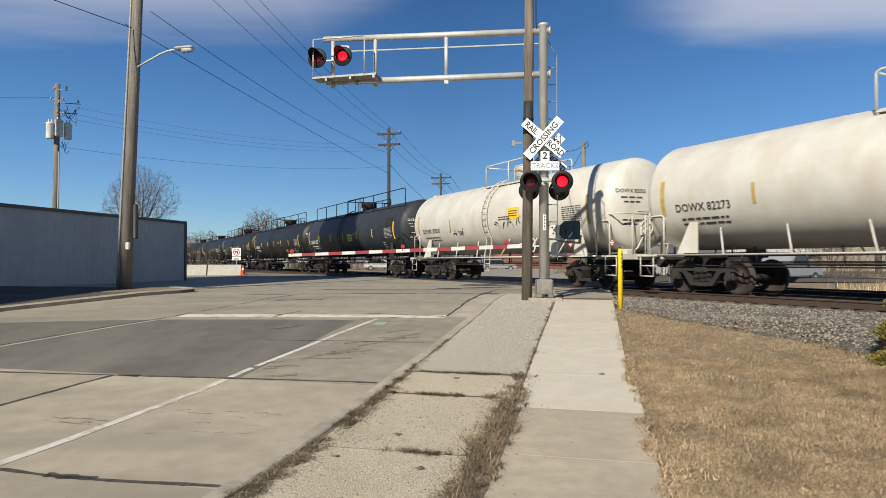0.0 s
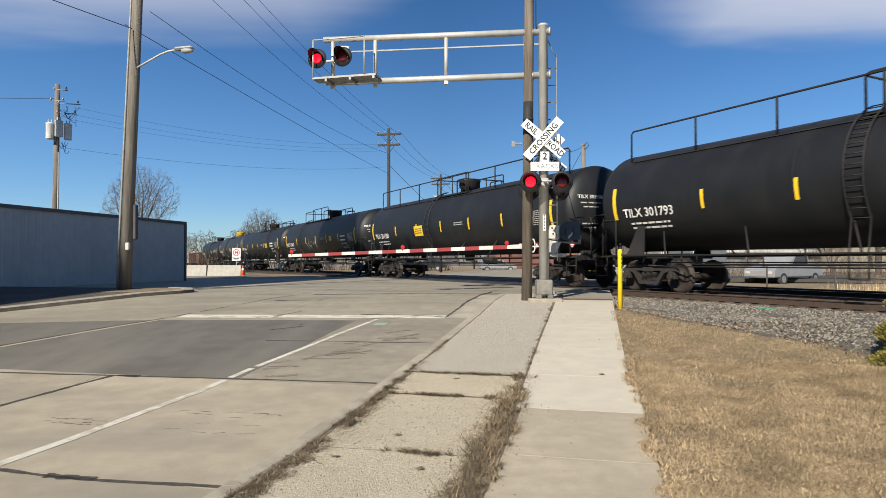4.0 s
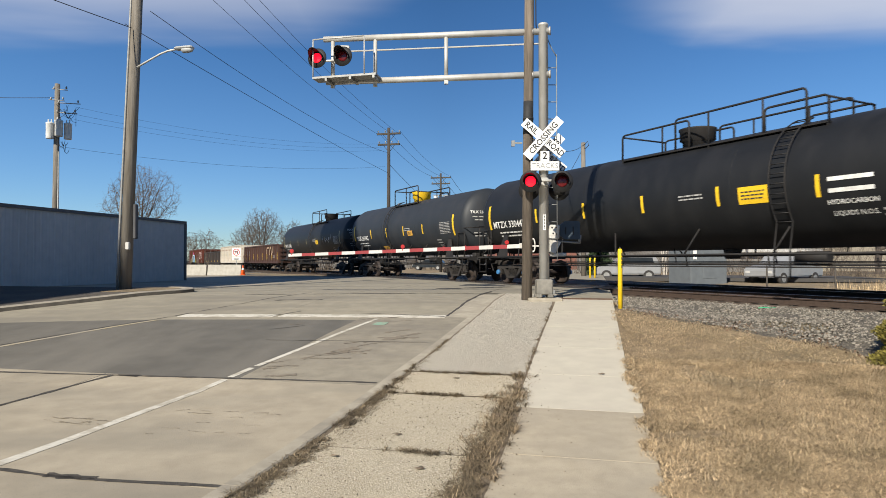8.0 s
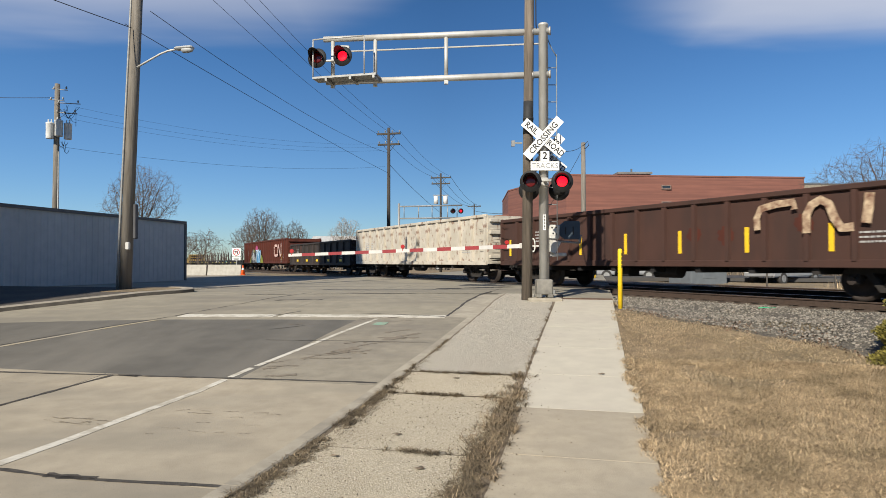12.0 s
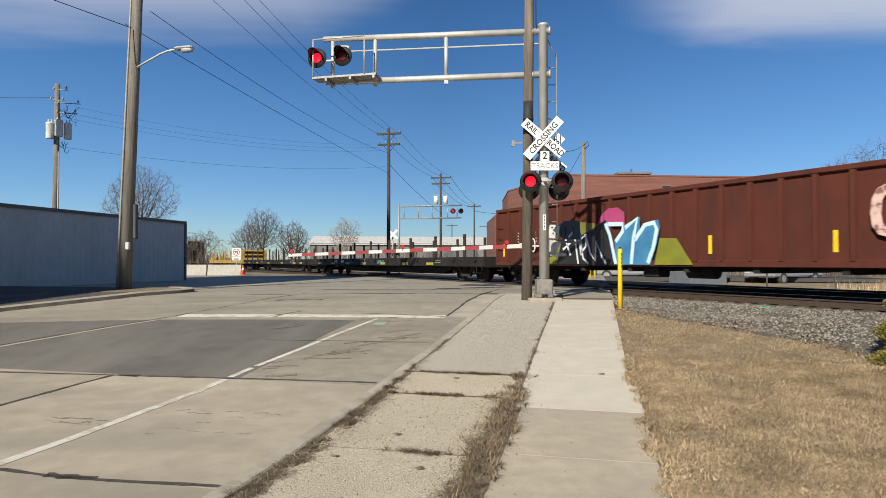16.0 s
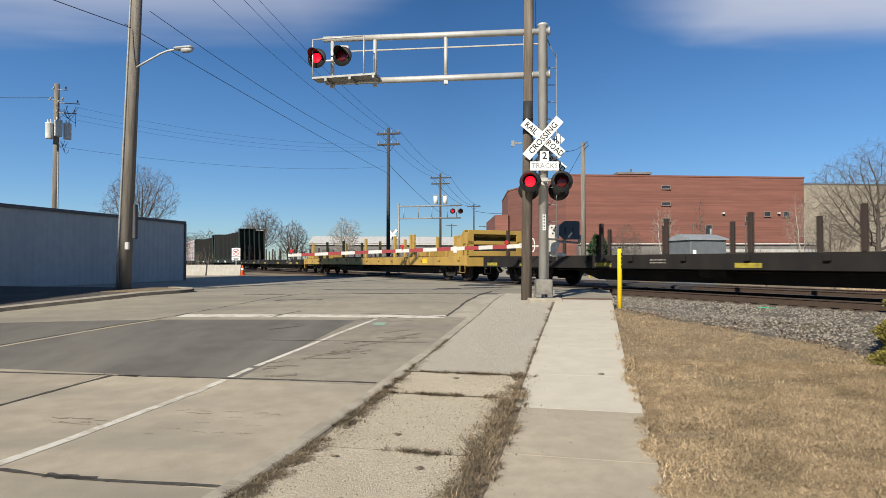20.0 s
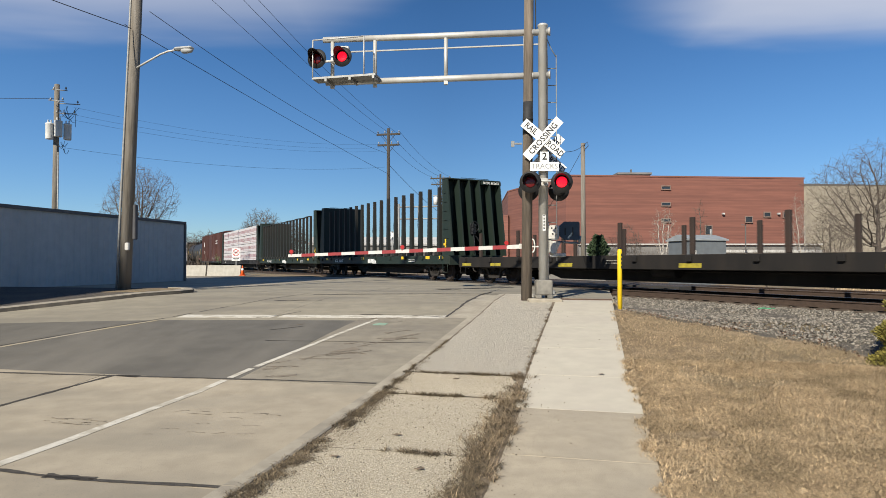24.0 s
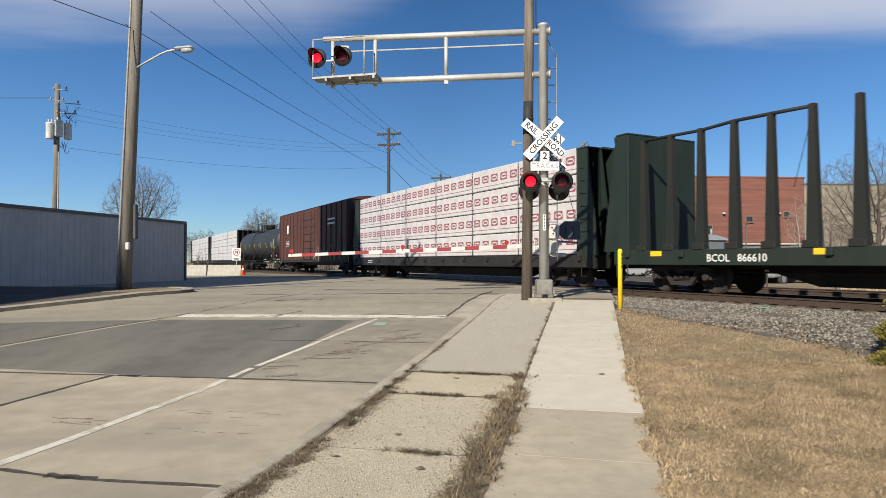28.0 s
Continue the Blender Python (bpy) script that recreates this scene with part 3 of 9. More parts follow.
KERB_FACE = surf("rubber_blackened_kerb", (0.1, 0.087, 0.07), (0.17, 0.148, 0.118), 4, 0.9, 0.4)
for (wa, va), (wb, vb) in zip(KERB_L, KERB_L[1:]):
    d = math.hypot(wb - wa, vb - va)
    ow, ov = -(vb - va) / d * 0.28, (wb - wa) / d * 0.28
    cut = sorted([0.0, 1.0] + [(q - va) / (vb - va) for q in GV if va < q < vb])
    for t0, t1 in zip(cut, cut[1:]):
        bm = bm_new()
        rows = []
        for q in (t0, t1):
            w, v = wa + (wb - wa) * q, va + (vb - va) * q
            rows.append([bm.verts.new(rd(w + ow * a, v + ov * a, z) + Vector((0, 0, grade(v) - grade(v + ov * a)))) for a, z in ((0, -0.2), (0, 0.09), (0.15, 0.115), (1, 0.115), (1, -0.2))])
        for k in range(4):
            bm.faces.new((rows[0][k], rows[0][k + 1], rows[1][k + 1], rows[1][k])).material_index = 1 if k == 0 else 0
        bm.faces.new(rows[0][::-1]); bm.faces.new(rows[1])
        stone = part("kerb_stone", bm, KERB_TOP, kerb, "concrete kerb stone with a grimy face, coloured darker for shade")
        stone.data.materials.append(KERB_FACE)


def kerb_w(v):
    return float(np.interp(v, [q[1] for q in KERB_L], [q[0] for q in KERB_L]))


# the road widens towards the near side
for v0, v1, mat in ((-9, 0.9, CONC), (0.9, 4.45, CONC), (4.45, 7.9, CONC), (7.9, 11.12, CONC_DARK), (11.12, 12.98, CONC_FAR), (13.0, 14.9, CONC_FAR)):
    bm = bm_new()
    rows = []
    for v in [v0 + 0.004] + [q for q in GV if v0 < q < v1] + [v1 - 0.004]:
        rows.append([bm.verts.new(rd(w, v, z)) for w, z in ((kerb_w(v) - 0.02, -0.2), (kerb_w(v) - 0.02, -0.001), (LEFT_W - 0.004, -0.001), (LEFT_W - 0.004, -0.2))])
    for a, b in zip(rows, rows[1:]):
        for k in range(3):
            bm.faces.new((a[k], a[k + 1], b[k + 1], b[k]))
    bm.faces.new(rows[0][::-1]); bm.faces.new(rows[-1])
    part("slab", bm, mat, road)


def ragged_slab(bm, w0, w1, v0, v1, dz, rag0, rag1, seed):
    """A slab of the verge with broken edges."""
    r = random.Random(seed)
    vs = sorted([v0 + (v1 - v0) * k / 24 for k in range(25)] + [q for q in GV if v0 < q < v1])
    rows = []
    for v in vs:
        a = float(kerb_r(v)) + w0 + rag0 * (0.6 * math.sin(v * 5 + seed) + 0.5 * math.sin(v * 13 + seed * 2) + r.uniform(-0.5, 0.5))
        b = w1 + rag1 * (0.6 * math.sin(v * 4 + seed * 3) + 0.5 * math.sin(v * 15 + seed) + r.uniform(-0.5, 0.5))
        end = 0.012 * r.uniform(-1, 1) if v in (v0, v1) else 0
        rows.append([bm.verts.new(rd(a, v, dz - 0.15)), bm.verts.new(rd(a, v, dz - 0.006)), bm.verts.new(rd(a + 0.02, v, dz)), bm.verts.new(rd((a + b) / 2, v + end, dz)), bm.verts.new(rd(b - 0.02, v, dz)), bm.verts.new(rd(b, v, dz - 0.006)), bm.verts.new(rd(b, v, dz - 0.15))])
    for a, b in zip(rows, rows[1:]):
        for j in range(6):
            bm.faces.new((a[j], a[j + 1], b[j + 1], b[j]))


verge = thing("verge", "pebbled exposed-aggregate concrete strip between kerb and walk", "pavement", kind="structure")
for v0, v1, w1 in ((-6, 0.4, -0.9), (0.4, 3.0, -1.1), (3.0, 5.555, -1.12), (5.565, 7.56, -1.08), (7.575, 8.56, -1.03), (8.6, 11.2, -0.9), (11.2, 14.0, -0.9), (14.0, 17.4, -0.93)):
    far = v0 > 8.5
    bm = bm_new(); ragged_slab(bm, 0.195 if far else 0.24, w1 + (0.0 if far else 0.05), v0 + 0.004, v1 - 0.004, 0.022 + random.uniform(-0.003, 0.003), 0.012 if far else 0.035, 0.008 if far else 0.05, int(v0 * 7))
    part("verge_slab", bm, AGG if far else AGGW, verge)
bm = bm_new()
for v0, v1 in zip(kv, kv[1:]):
    slab(bm, float(kerb_r((v0 + v1) / 2)) + 0.1, -0.78, v0, v1, 0.0155, 0.2, 0)
solid("verge_soil", bm, SOIL, "dark soil in the joints of the verge", "soil", kind="structure")
pavement = thing("pavement", "concrete walk with newer pale slabs before the crossing", "pavement", kind="structure")
for v0, v1, mat in ((-8, -6.2, WALKOLD), (-6.2, -4.4, WALKOLD), (-4.4, -2.6, WALKOLD), (-2.6, -0.8, WALKOLD), (-0.8, 0.9, WALKOLD), (0.9, 2.5, WALKOLD), (2.5, 4.1, WALKOLD), (4.1, 5.7, WALKOLD), (5.7, 7.27, WALKOLD),
                    (7.27, 8.72, WALKM), (8.72, 10.35, WALKM), (10.35, 12.1, WALKM), (12.1, 13.9, WALKM), (13.9, 15.9, WALKM)):
    bm = bm_new(); slab(bm, -0.87 if mat is WALKM else -0.79, 0.53 if v0 < 8 else 0.45, v0, v1, 0.02, 0.2, 0.005); part("walk_slab", bm, mat, pavement)
bm = bm_new(); slab(bm, -0.78, 0.44, -8, 15.9, 0.0165, 0.18, 0); part("joint_soil", bm, SOIL, pavement, "soil in the joints of the walk")
bm = bm_new(); slab(bm, -0.84, 0.45, 15.92, 16.25, 0.025, 0.2, 0)
part("steel_plate", bm, surf("rust_plate", (0.16, 0.09, 0.05), (0.1, 0.06, 0.04), 9, 0.8, 0.3), pavement, "rusty strip across the walk")
bm = bm_new()
top = [rd(-2.5, 17.42), rd(0.5, 16.27), rd(0.5, (TRACK_N - 1.45 - 0.5 * (CA * NX - SA * NY)) / (SA * NX + CA * NY)), rd(-2.7, (TRACK_N - 1.45 + 2.7 * (CA * NX - SA * NY)) / (SA * NX + CA * NY))]
poly(bm, [p - Vector((0, 0, 0.2)) for p in top], 0.2, (0, 0, 1)); part("approach_slab", bm, CONC_FAR, pavement)

# ---- track ----
def rail_profile(y, z):
    return [(y - 0.068, z - 0.165), (y + 0.068, z - 0.165), (y + 0.068, z - 0.15), (y + 0.012, z - 0.13), (y + 0.012, z - 0.04), (y + 0.036, z - 0.03), (y + 0.036, z - 0.004),
            (y + 0.03, z), (y - 0.03, z), (y - 0.036, z - 0.004), (y - 0.036, z - 0.03), (y - 0.012, z - 0.04), (y - 0.012, z - 0.13), (y - 0.068, z - 0.15)]


def track(off, name):
    t = thing(name, "rusty steel rails on dark timber ties in grey ballast", "railway track", kind="structure")
    for y in (-0.7535, 0.7535):
        bm = bm_new()
        a, b = ([bm.verts.new(tr(s, p[0] - off, p[1])) for p in rail_profile(y, 0)] for s in (-70, 520))
        for i in range(14):
            bm.faces.new((a[i], a[(i + 1) % 14], b[(i + 1) % 14], b[i]))
        me = finish(bm, "rail")
        me.materials.append(RUSTRAIL); me.materials.append(RAILTOP)
        for f in me.polygons:
            if f.normal.z > 0.9 and f.center.z > -0.01:
                f.material_index = 1
        part("rail", me, None, t)
    bm = bm_new(); box(bm, -0.115, 0.115, -1.3, 1.3, -0.36, -0.172, None, 0.012)
    me = finish(bm, "tie"); me.materials.append(TIE)
    bm = bm_new(); box(bm, -0.09, 0.09, -0.18, 0.18, -0.176, -0.158, None, 0.004)
    plate = finish(bm, "tie_plate"); plate.materials.append(RUSTRAIL)
    bm = bm_new()
    for s in np.arange(-6, 24.4, 0.5):
        m = Matrix.Translation(tr(s, -off)) @ pose(0, 0, 0, 0, 0, TRACK_TURN + random.uniform(-1, 1))
        tie = part("tie", me, None, t, at=m)
        if off == 0:
            for y in (-0.7535, 0.7535):
                part("tie_plate", plate, None, tie, at=pose(0, y, 0))
    for s in list(np.arange(-40, -6, 0.5)) + list(np.arange(46.2, 200, 0.5)):
        box(bm, -0.115, 0.115, -1.3, 1.3, -0.36, -0.172, Matrix.Translation(tr(s, -off)) @ pose(0, 0, 0, 0, 0, TRACK_TURN))
    tagged(part("far_ties", bm, TIE, t), kind="stuff")
    return t


track(0.0, "near_track")
track(SECOND_N - TRACK_N, "far_track")
def bank_z(s, y, z):
    q = tr(s, y)
    if y > 5.3:
        return ground_z(q.x, q.y) - 0.08          # the foot of the bank dives under the soil
    return max(z, ground_z(q.x, q.y) + 0.02) if y > 1.9 else z


def bank(s, p):
    return tr(s, p[0], bank_z(s, p[0], p[1]) + 0.015 * math.sin(s * 3.1 + p[0] * 2))


# ballast bed: a low bank under both tracks on either side of the crossing
for s0, s1 in ((-60, 24.4), (46.0, 520)):
    prof = ((5.7, -0.55), (5.28, -0.45), (5.0, -0.4), (3.2, -0.30), (1.9, -0.21), (-1.9, -0.21), (-6.4, -0.21), (-7.6, -0.36), (-8.6, -0.5))
    me = grid_sheet("ballast_bed", list(np.linspace(s0, s1, 170)), prof, bank)
    solid("ballast_bank", me, BED, "grey crushed-stone bank under the tracks", "ballast", kind="structure")


def stones(name, places, sizes, material, label, category):
    """Many small broken stones in one mesh."""
    k = len(places)
    rng = np.random.default_rng(5)
    base = np.array([(1, 0, 0), (-1, 0, 0), (0, 1, 0), (0, -1, 0), (0, 0, 1), (0, 0, -1)], float)
    tri = np.array([(0, 2, 4), (2, 1, 4), (1, 3, 4), (3, 0, 4), (2, 0, 5), (1, 2, 5), (3, 1, 5), (0, 3, 5)])
    v = base[None] * (1 + rng.uniform(-0.35, 0.35, (k, 6, 1)))
    ang = rng.uniform(0, math.tau, (k, 3))
    for ax in range(3):
        c, s = np.cos(ang[:, ax])[:, None], np.sin(ang[:, ax])[:, None]
        i, j = (ax + 1) % 3, (ax + 2) % 3
        a, b = v[:, :, i] * c - v[:, :, j] * s, v[:, :, i] * s + v[:, :, j] * c
        v[:, :, i], v[:, :, j] = a, b
    v = v * np.asarray(sizes)[:, None, None] * np.array([1, 1, 0.75]) + np.asarray(places)[:, None, :]
    f = tri[None] + (np.arange(k) * 6)[:, None, None]
    me = soup(name, v.reshape(-1, 3), f.reshape(-1, 3))
    return solid(name, me, material, label, category, kind="stuff")


def island_vary(mat, amount):
    """Lets each loose piece of a mesh differ a little in value."""
    nt = mat.node_tree
    b = nt.nodes["Principled BSDF"]
    src = b.inputs["Base Color"].links[0].from_socket
    geo, mr, hs = nt.nodes.new("ShaderNodeNewGeometry"), nt.nodes.new("ShaderNodeMapRange"), nt.nodes.new("ShaderNodeHueSaturation")
    mr.inputs["To Min"].default_value, mr.inputs["To Max"].default_value = 1 - amount, 1 + amount
    nt.links.new(geo.outputs["Random Per Island"], mr.inputs[0])
    nt.links.new(mr.outputs[0], hs.inputs["Value"]); nt.links.new(src, hs.inputs["Color"]); nt.links.new(hs.outputs[0], b.inputs["Base Color"])


island_vary(BALLAST, 0.6)
island_vary(STRAW, 0.62)
rng = np.random.default_rng(11)


def ballast_places():
    out = []
    prof_y, prof_z = (-8.6, -7.6, -6.4, -1.9, 1.9, 3.2, 5.0, 5.6), (-0.5, -0.36, -0.21, -0.21, -0.21, -0.3, -0.4, -0.55)
    for count, s0, s1, y0, y1 in ((42000, 1, 24.3, 1.0, 5.4), (3500, 1, 24.3, -1.0, 1.0), (2500, 2, 24.3, -8, -1.0), (2500, 46, 75, -4, 4)):
        s, y = rng.uniform(s0, s1, count), rng.uniform(y0, y1, count)
        for a, b in zip(s, y):
            if abs(abs(b) - 0.7535) < 0.09:
                continue
            p = tr(a, b)
            if b > 3.5 and p.x * CA - p.y * SA < 0.62:
                continue
            out.append((p.x, p.y, bank_z(a, b, float(np.interp(b, prof_y, prof_z))) + 0.01))
    return out


_pl = ballast_places()
stones("ballast_stones", _pl, 0.012 + 0.026 * rng.random(len(_pl)) ** 1.7, BALLAST, "loose grey and brown crushed stones beside the rails", "ballast")


def blades(name, places, lean, length, width, material, label, kind="stuff"):
    """Many thin blades of grass in one mesh, each a bent strip."""
    k = len(places)
    r = np.random.default_rng(21)
    p = np.asarray(places, float)
    az = r.uniform(0, math.tau, k)
    ln = length * r.uniform(0.45, 1.35, k)
    le = lean * r.uniform(0.72, 1.12, k)
    d = np.stack([np.cos(az), np.sin(az), np.zeros(k)], 1)
    side = np.stack([-np.sin(az), np.cos(az), np.zeros(k)], 1) * (width * r.uniform(0.6, 1.5, k))[:, None]
    up = np.array([0, 0, 1.0])
    mid = p + d * (ln * 0.45 * np.sin(le * 0.7))[:, None] + up * (ln * 0.5 * np.cos(le * 0.7))[:, None]
    tip = p + d * (ln * np.sin(le))[:, None] + up * np.maximum(0.004, ln * np.cos(le))[:, None]
    v = np.stack([p - side, p + side, mid - side * 0.8, mid + side * 0.8, tip], 1)
    i = (np.arange(k) * 5)[:, None]
    f = np.concatenate([i + np.array([[0, 1, 3]]), i + np.array([[0, 3, 2]]), i + np.array([[2, 3, 4]])], 0)
    me = soup(name, v.reshape(-1, 3), f)
    return solid(name, me, material, label, "grass", kind=kind)


def rough(x, y):
    """A cheap uneven field between about -1 and 1."""
    return (np.sin(x * 2.1 + 1.3 * np.sin(y * 1.7)) + np.sin(y * 2.6 + 1.1 * np.sin(x * 1.3 + 2)) + np.sin((x + y) * 4.3 + 2 * np.sin((x - y) * 2.9))) / 2.6


def ground_zs(x, y):
    """ground_z for arrays of places on the lawn."""
    v, n = x * SA + y * CA, x * NX + y * NY
    z = np.interp(v, GV, GZ) - 0.03
    k = np.clip((n - 9.8) / 1.2, 0, 1)
    z = z * (1 - k) + np.minimum(z, -0.3) * k
    return z + 0.02 * np.sin(x * 1.7) * np.cos(y * 1.3)


def lawn_places():
    out = []
    for count, w0, w1, v0, v1 in ((135000, 0.4, 3.0, 3.4, 6.3), (150000, 0.4, 5.0, 6.3, 10.0), (100000, 0.35, 7.5, 8.5, 15.5), (9000, 3.0, 12, 0.0, 8)):
        w, v = rng.uniform(w0, w1, count), rng.uniform(v0, v1, count)
        x, y = w * CA + v * SA, -w * SA + v * CA
        edge = np.where(v < 8, 0.54, 0.46) + 0.06 * np.sin(v * 2.7) + 0.05 * np.sin(v * 7.1) + 0.04 * np.sin(v * 17.0) - 0.12 * rng.random(count) ** 2
        keep = (w > edge) & (x * NX + y * NY < 10.15 + 0.25 * np.sin(v * 3) + 0.15 * np.sin(v * 11) - 0.5 * rng.random(count) ** 2)
        keep &= (rough(x * 0.8, y * 0.8) > -0.75) | (rng.random(count) < 0.25)
        out.append(np.stack([x, y, np.maximum(ground_zs(x, y), np.where(w < 0.56, np.interp(v, GV, GZ) + 0.03, -9))], 1)[keep])
    return np.concatenate(out)


blades("lawn_grass", lawn_places(), 1.45, 0.06, 0.0024, STRAW, "matted dead straw-coloured lawn grass")


def loose_straw():
    w, v = rng.uniform(0.5, 6.5, 24000), rng.uniform(3.4, 13.5, 24000)
    x, y = w * CA + v * SA, -w * SA + v * CA
    keep = (x * NX + y * NY < 10.4) & (rough(x * 1.3 + 4, y * 1.3) > 0.0)
    return np.stack([x, y, ground_zs(x, y) + 0.025], 1)[keep]


STRAWP = surf("pale_straw", (0.52, 0.41, 0.26), (0.41, 0.315, 0.19), 3, 1.0, 0.0)
blades("loose_straw", loose_straw(), 1.72, 0.075, 0.0022, STRAWP, "pale loose straw lying on the lawn")


def litter_places(count, s0, s1, y0, y1, lift):
    s, y = rng.uniform(s0, s1, count), rng.normal((y0 + y1) / 2, (y1 - y0) / 4, count)
    x, q = TRACK_0[0] + s * UX - y * NX, TRACK_0[1] + s * UY - y * NY
    keep = (x * CA - q * SA > 0.62) & (rough(s * 1.5, y * 3) > -0.35)
    return np.stack([x, q, ground_zs(x, q) + lift], 1)[keep]


LITTER = surf("leaf_litter", (0.19, 0.105, 0.065), (0.1, 0.06, 0.04), 4, 1.0, 0.0)
island_vary(LITTER, 0.5)
blades("leaf_litter", litter_places(5200, 2, 22, 4.55, 5.6, 0.02), 1.35, 0.055, 0.011, LITTER, "dead brown leaves caught between lawn and ballast")
blades("edge_straw", litter_places(9000, 2, 22, 5.0, 6.0, 0.015), 1.6, 0.085, 0.003, STRAWP, "pale dry grass along the lawn's edge")


def clumps(rows):
    """Places of blades in tussocks: rows of (count, w, spread of w, v0, v1, blades in each, radius, gate)."""
    out = []
    for count, w, dw, v0, v1, each, rad, gate in rows:
        cw, cv = rng.normal(w, dw, count), rng.uniform(v0, v1, count)
        ok = rough(cv * 1.4, cw * 0 + w * 5) > gate
        for a, b in zip(cw[ok], cv[ok]):
            k = int(each * rng.uniform(0.3, 1.4))
            aw, av = rng.normal(a, rad, k), rng.normal(b, rad * 1.3, k)
            aw = np.clip(aw, kerb_r(av) + 0.17, -0.75)
            out.append(np.stack([aw * CA + av * SA, -aw * SA + av * CA, np.interp(av, GV, GZ) + 0.016], 1))
    return np.concatenate(out)


DRYWEED = surf("dry_weed", (0.36, 0.27, 0.165), (0.2, 0.148, 0.09), 3, 1.0, 0.0)
DARKWEED = surf("dark_weed", (0.21, 0.16, 0.098), (0.11, 0.085, 0.053), 3, 1.0, 0.0)
for m_ in (DRYWEED, DARKWEED):
    island_vary(m_, 0.5)
blades("tussock_weeds", clumps(((62, -0.94, 0.09, 3.4, 8.0, 60, 0.045, -0.4), (8, -0.98, 0.05, 8.0, 8.7, 40, 0.04, -2))), 1.32, 0.14, 0.0021, DRYWEED, "dry straw-coloured tussocks in the gap beside the walk")
blades("matted_weeds", clumps(((190, -0.95, 0.09, 3.3, 8.7, 55, 0.04, -0.6), (250, -2.51, 0.055, 3.3, 8.9, 44, 0.03, -0.65), (34, -2.42, 0.02, 8.9, 11.0, 20, 0.02, -0.2),
                                (40, -0.9, 0.02, 8.6, 16, 22, 0.018, 0.0), (60, -1.75, 0.4, 8.555, 8.6, 34, 0.02, -2), (34, -1.8, 0.35, 7.55, 7.59, 40, 0.02, -2), (20, -1.45, 0.28, 5.54, 5.58, 40, 0.02, -2))),
       1.38, 0.075, 0.0024, DARKWEED, "dark matted weeds in the pavement joints")


def crumbs():
    out = []
    for count, w, dw, v0, v1 in ((1700, -1.02, 0.13, 3.4, 8.8), (2400, -2.46, 0.1, 3.4, 9.2), (900, -1.7, 0.5, 3.4, 8.6), (420, -1.6, 0.5, 8.6, 14), (60, -2.3, 0.2, 4, 12)):
        a, v = rng.normal(w, dw, count), rng.uniform(v0, v1, count)
        a = np.clip(a, kerb_r(v) + 0.15 + 0.12 * rng.random(count), 0.5)
        out.append(np.stack([a * CA + v * SA, -a * SA + v * CA, np.interp(v, GV, GZ) + 0.024], 1))
    return np.concatenate(out)


CRUMB = surf("soil_crumbs", (0.2, 0.165, 0.115), (0.1, 0.08, 0.055), 9, 1.0, 0.3)
island_vary(CRUMB, 0.6)
_cr = crumbs()
stones("gravel_crumbs", _cr, rng.uniform(0.003, 0.009, len(_cr)), CRUMB, "soil crumbs and small gravel scattered on the pavement", "gravel")
# a scrap of green plastic on the ballast
bm = bm_new(); tube(bm, [(7.2, 14.72, -0.19), (7.32, 14.7, -0.175), (7.45, 14.68, -0.19), (7.58, 14.7, -0.18)], 0.012, 5)
solid("plastic_scrap", bm, surf("plastic_green", (0.05, 0.42, 0.2), None, 4, 0.5, 0), "twisted strip of green plastic on the ballast", "litter")


# ---- the train ----
def carpaint(name, c, dirt, amt=0.5, rough=0.5, streak=0.6, spec=0.4):
    return surf(name, c, tuple(x * 0.86 for x in c), 1.6, rough, 0.04, c3=dirt, scale3=1.0, amt3=amt, stretch3=(1.6, 1.6, 0.5), spec=spec, fine=30)


P_WHITE = carpaint("tank_white", (0.56, 0.54, 0.48), (0.44, 0.375, 0.28), 0.45, 0.5)
P_BLACK = carpaint("tank_black", (0.0105, 0.0113, 0.0128), (0.02, 0.02, 0.021), 0.5, 0.52, spec=0.35)
P_BLACK2 = carpaint("tank_black_worn", (0.024, 0.0275, 0.0325), (0.036, 0.036, 0.038), 0.5, 0.56, spec=0.35)
P_UNDER = carpaint("underframe_black", (0.014, 0.013, 0.013), (0.035, 0.029, 0.025), 0.6, 0.75)
P_TRUCK = carpaint("bogie_grime", (0.026, 0.0225, 0.02), (0.045, 0.037, 0.031), 0.6, 0.85)
P_WHEEL = carpaint("wheel_steel", (0.038, 0.027, 0.022), (0.022, 0.018, 0.016), 0.6, 0.7)
P_TREAD = surf("wheel_tread", (0.45, 0.43, 0.41), None, 10, 0.35, 0.05, metal=1.0)
P_RUST = carpaint("gondola_rust", (0.06, 0.027, 0.019), (0.034, 0.019, 0.015), 0.65, 0.8)
P_CN = carpaint("gondola_oxide_red", (0.09, 0.0245, 0.0155), (0.045, 0.018, 0.013), 0.6, 0.8, spec=0.22)
P_GREYGON = surf("gondola_peeling_white", (0.5, 0.455, 0.38), (0.4, 0.36, 0.29), 1.6, 0.75, 0.05, c3=(0.16, 0.07, 0.042), scale3=5.5, amt3=0.8, stretch3=(1, 1, 0.5), edge=(0.55, 0.66), fine=30)
P_DARKGON = carpaint("gondola_dark_brown", (0.03, 0.023, 0.019), (0.055, 0.034, 0.025), 0.6, 0.75)
P_FLAT = carpaint("flat_brown_black", (0.0095, 0.008, 0.007), (0.022, 0.017, 0.013), 0.6, 0.8)
P_DECK = surf("flat_deck_boards", (0.17, 0.13, 0.095), (0.1, 0.08, 0.06), 4, 0.95, 0.4, stretch=(0.5, 6, 1))
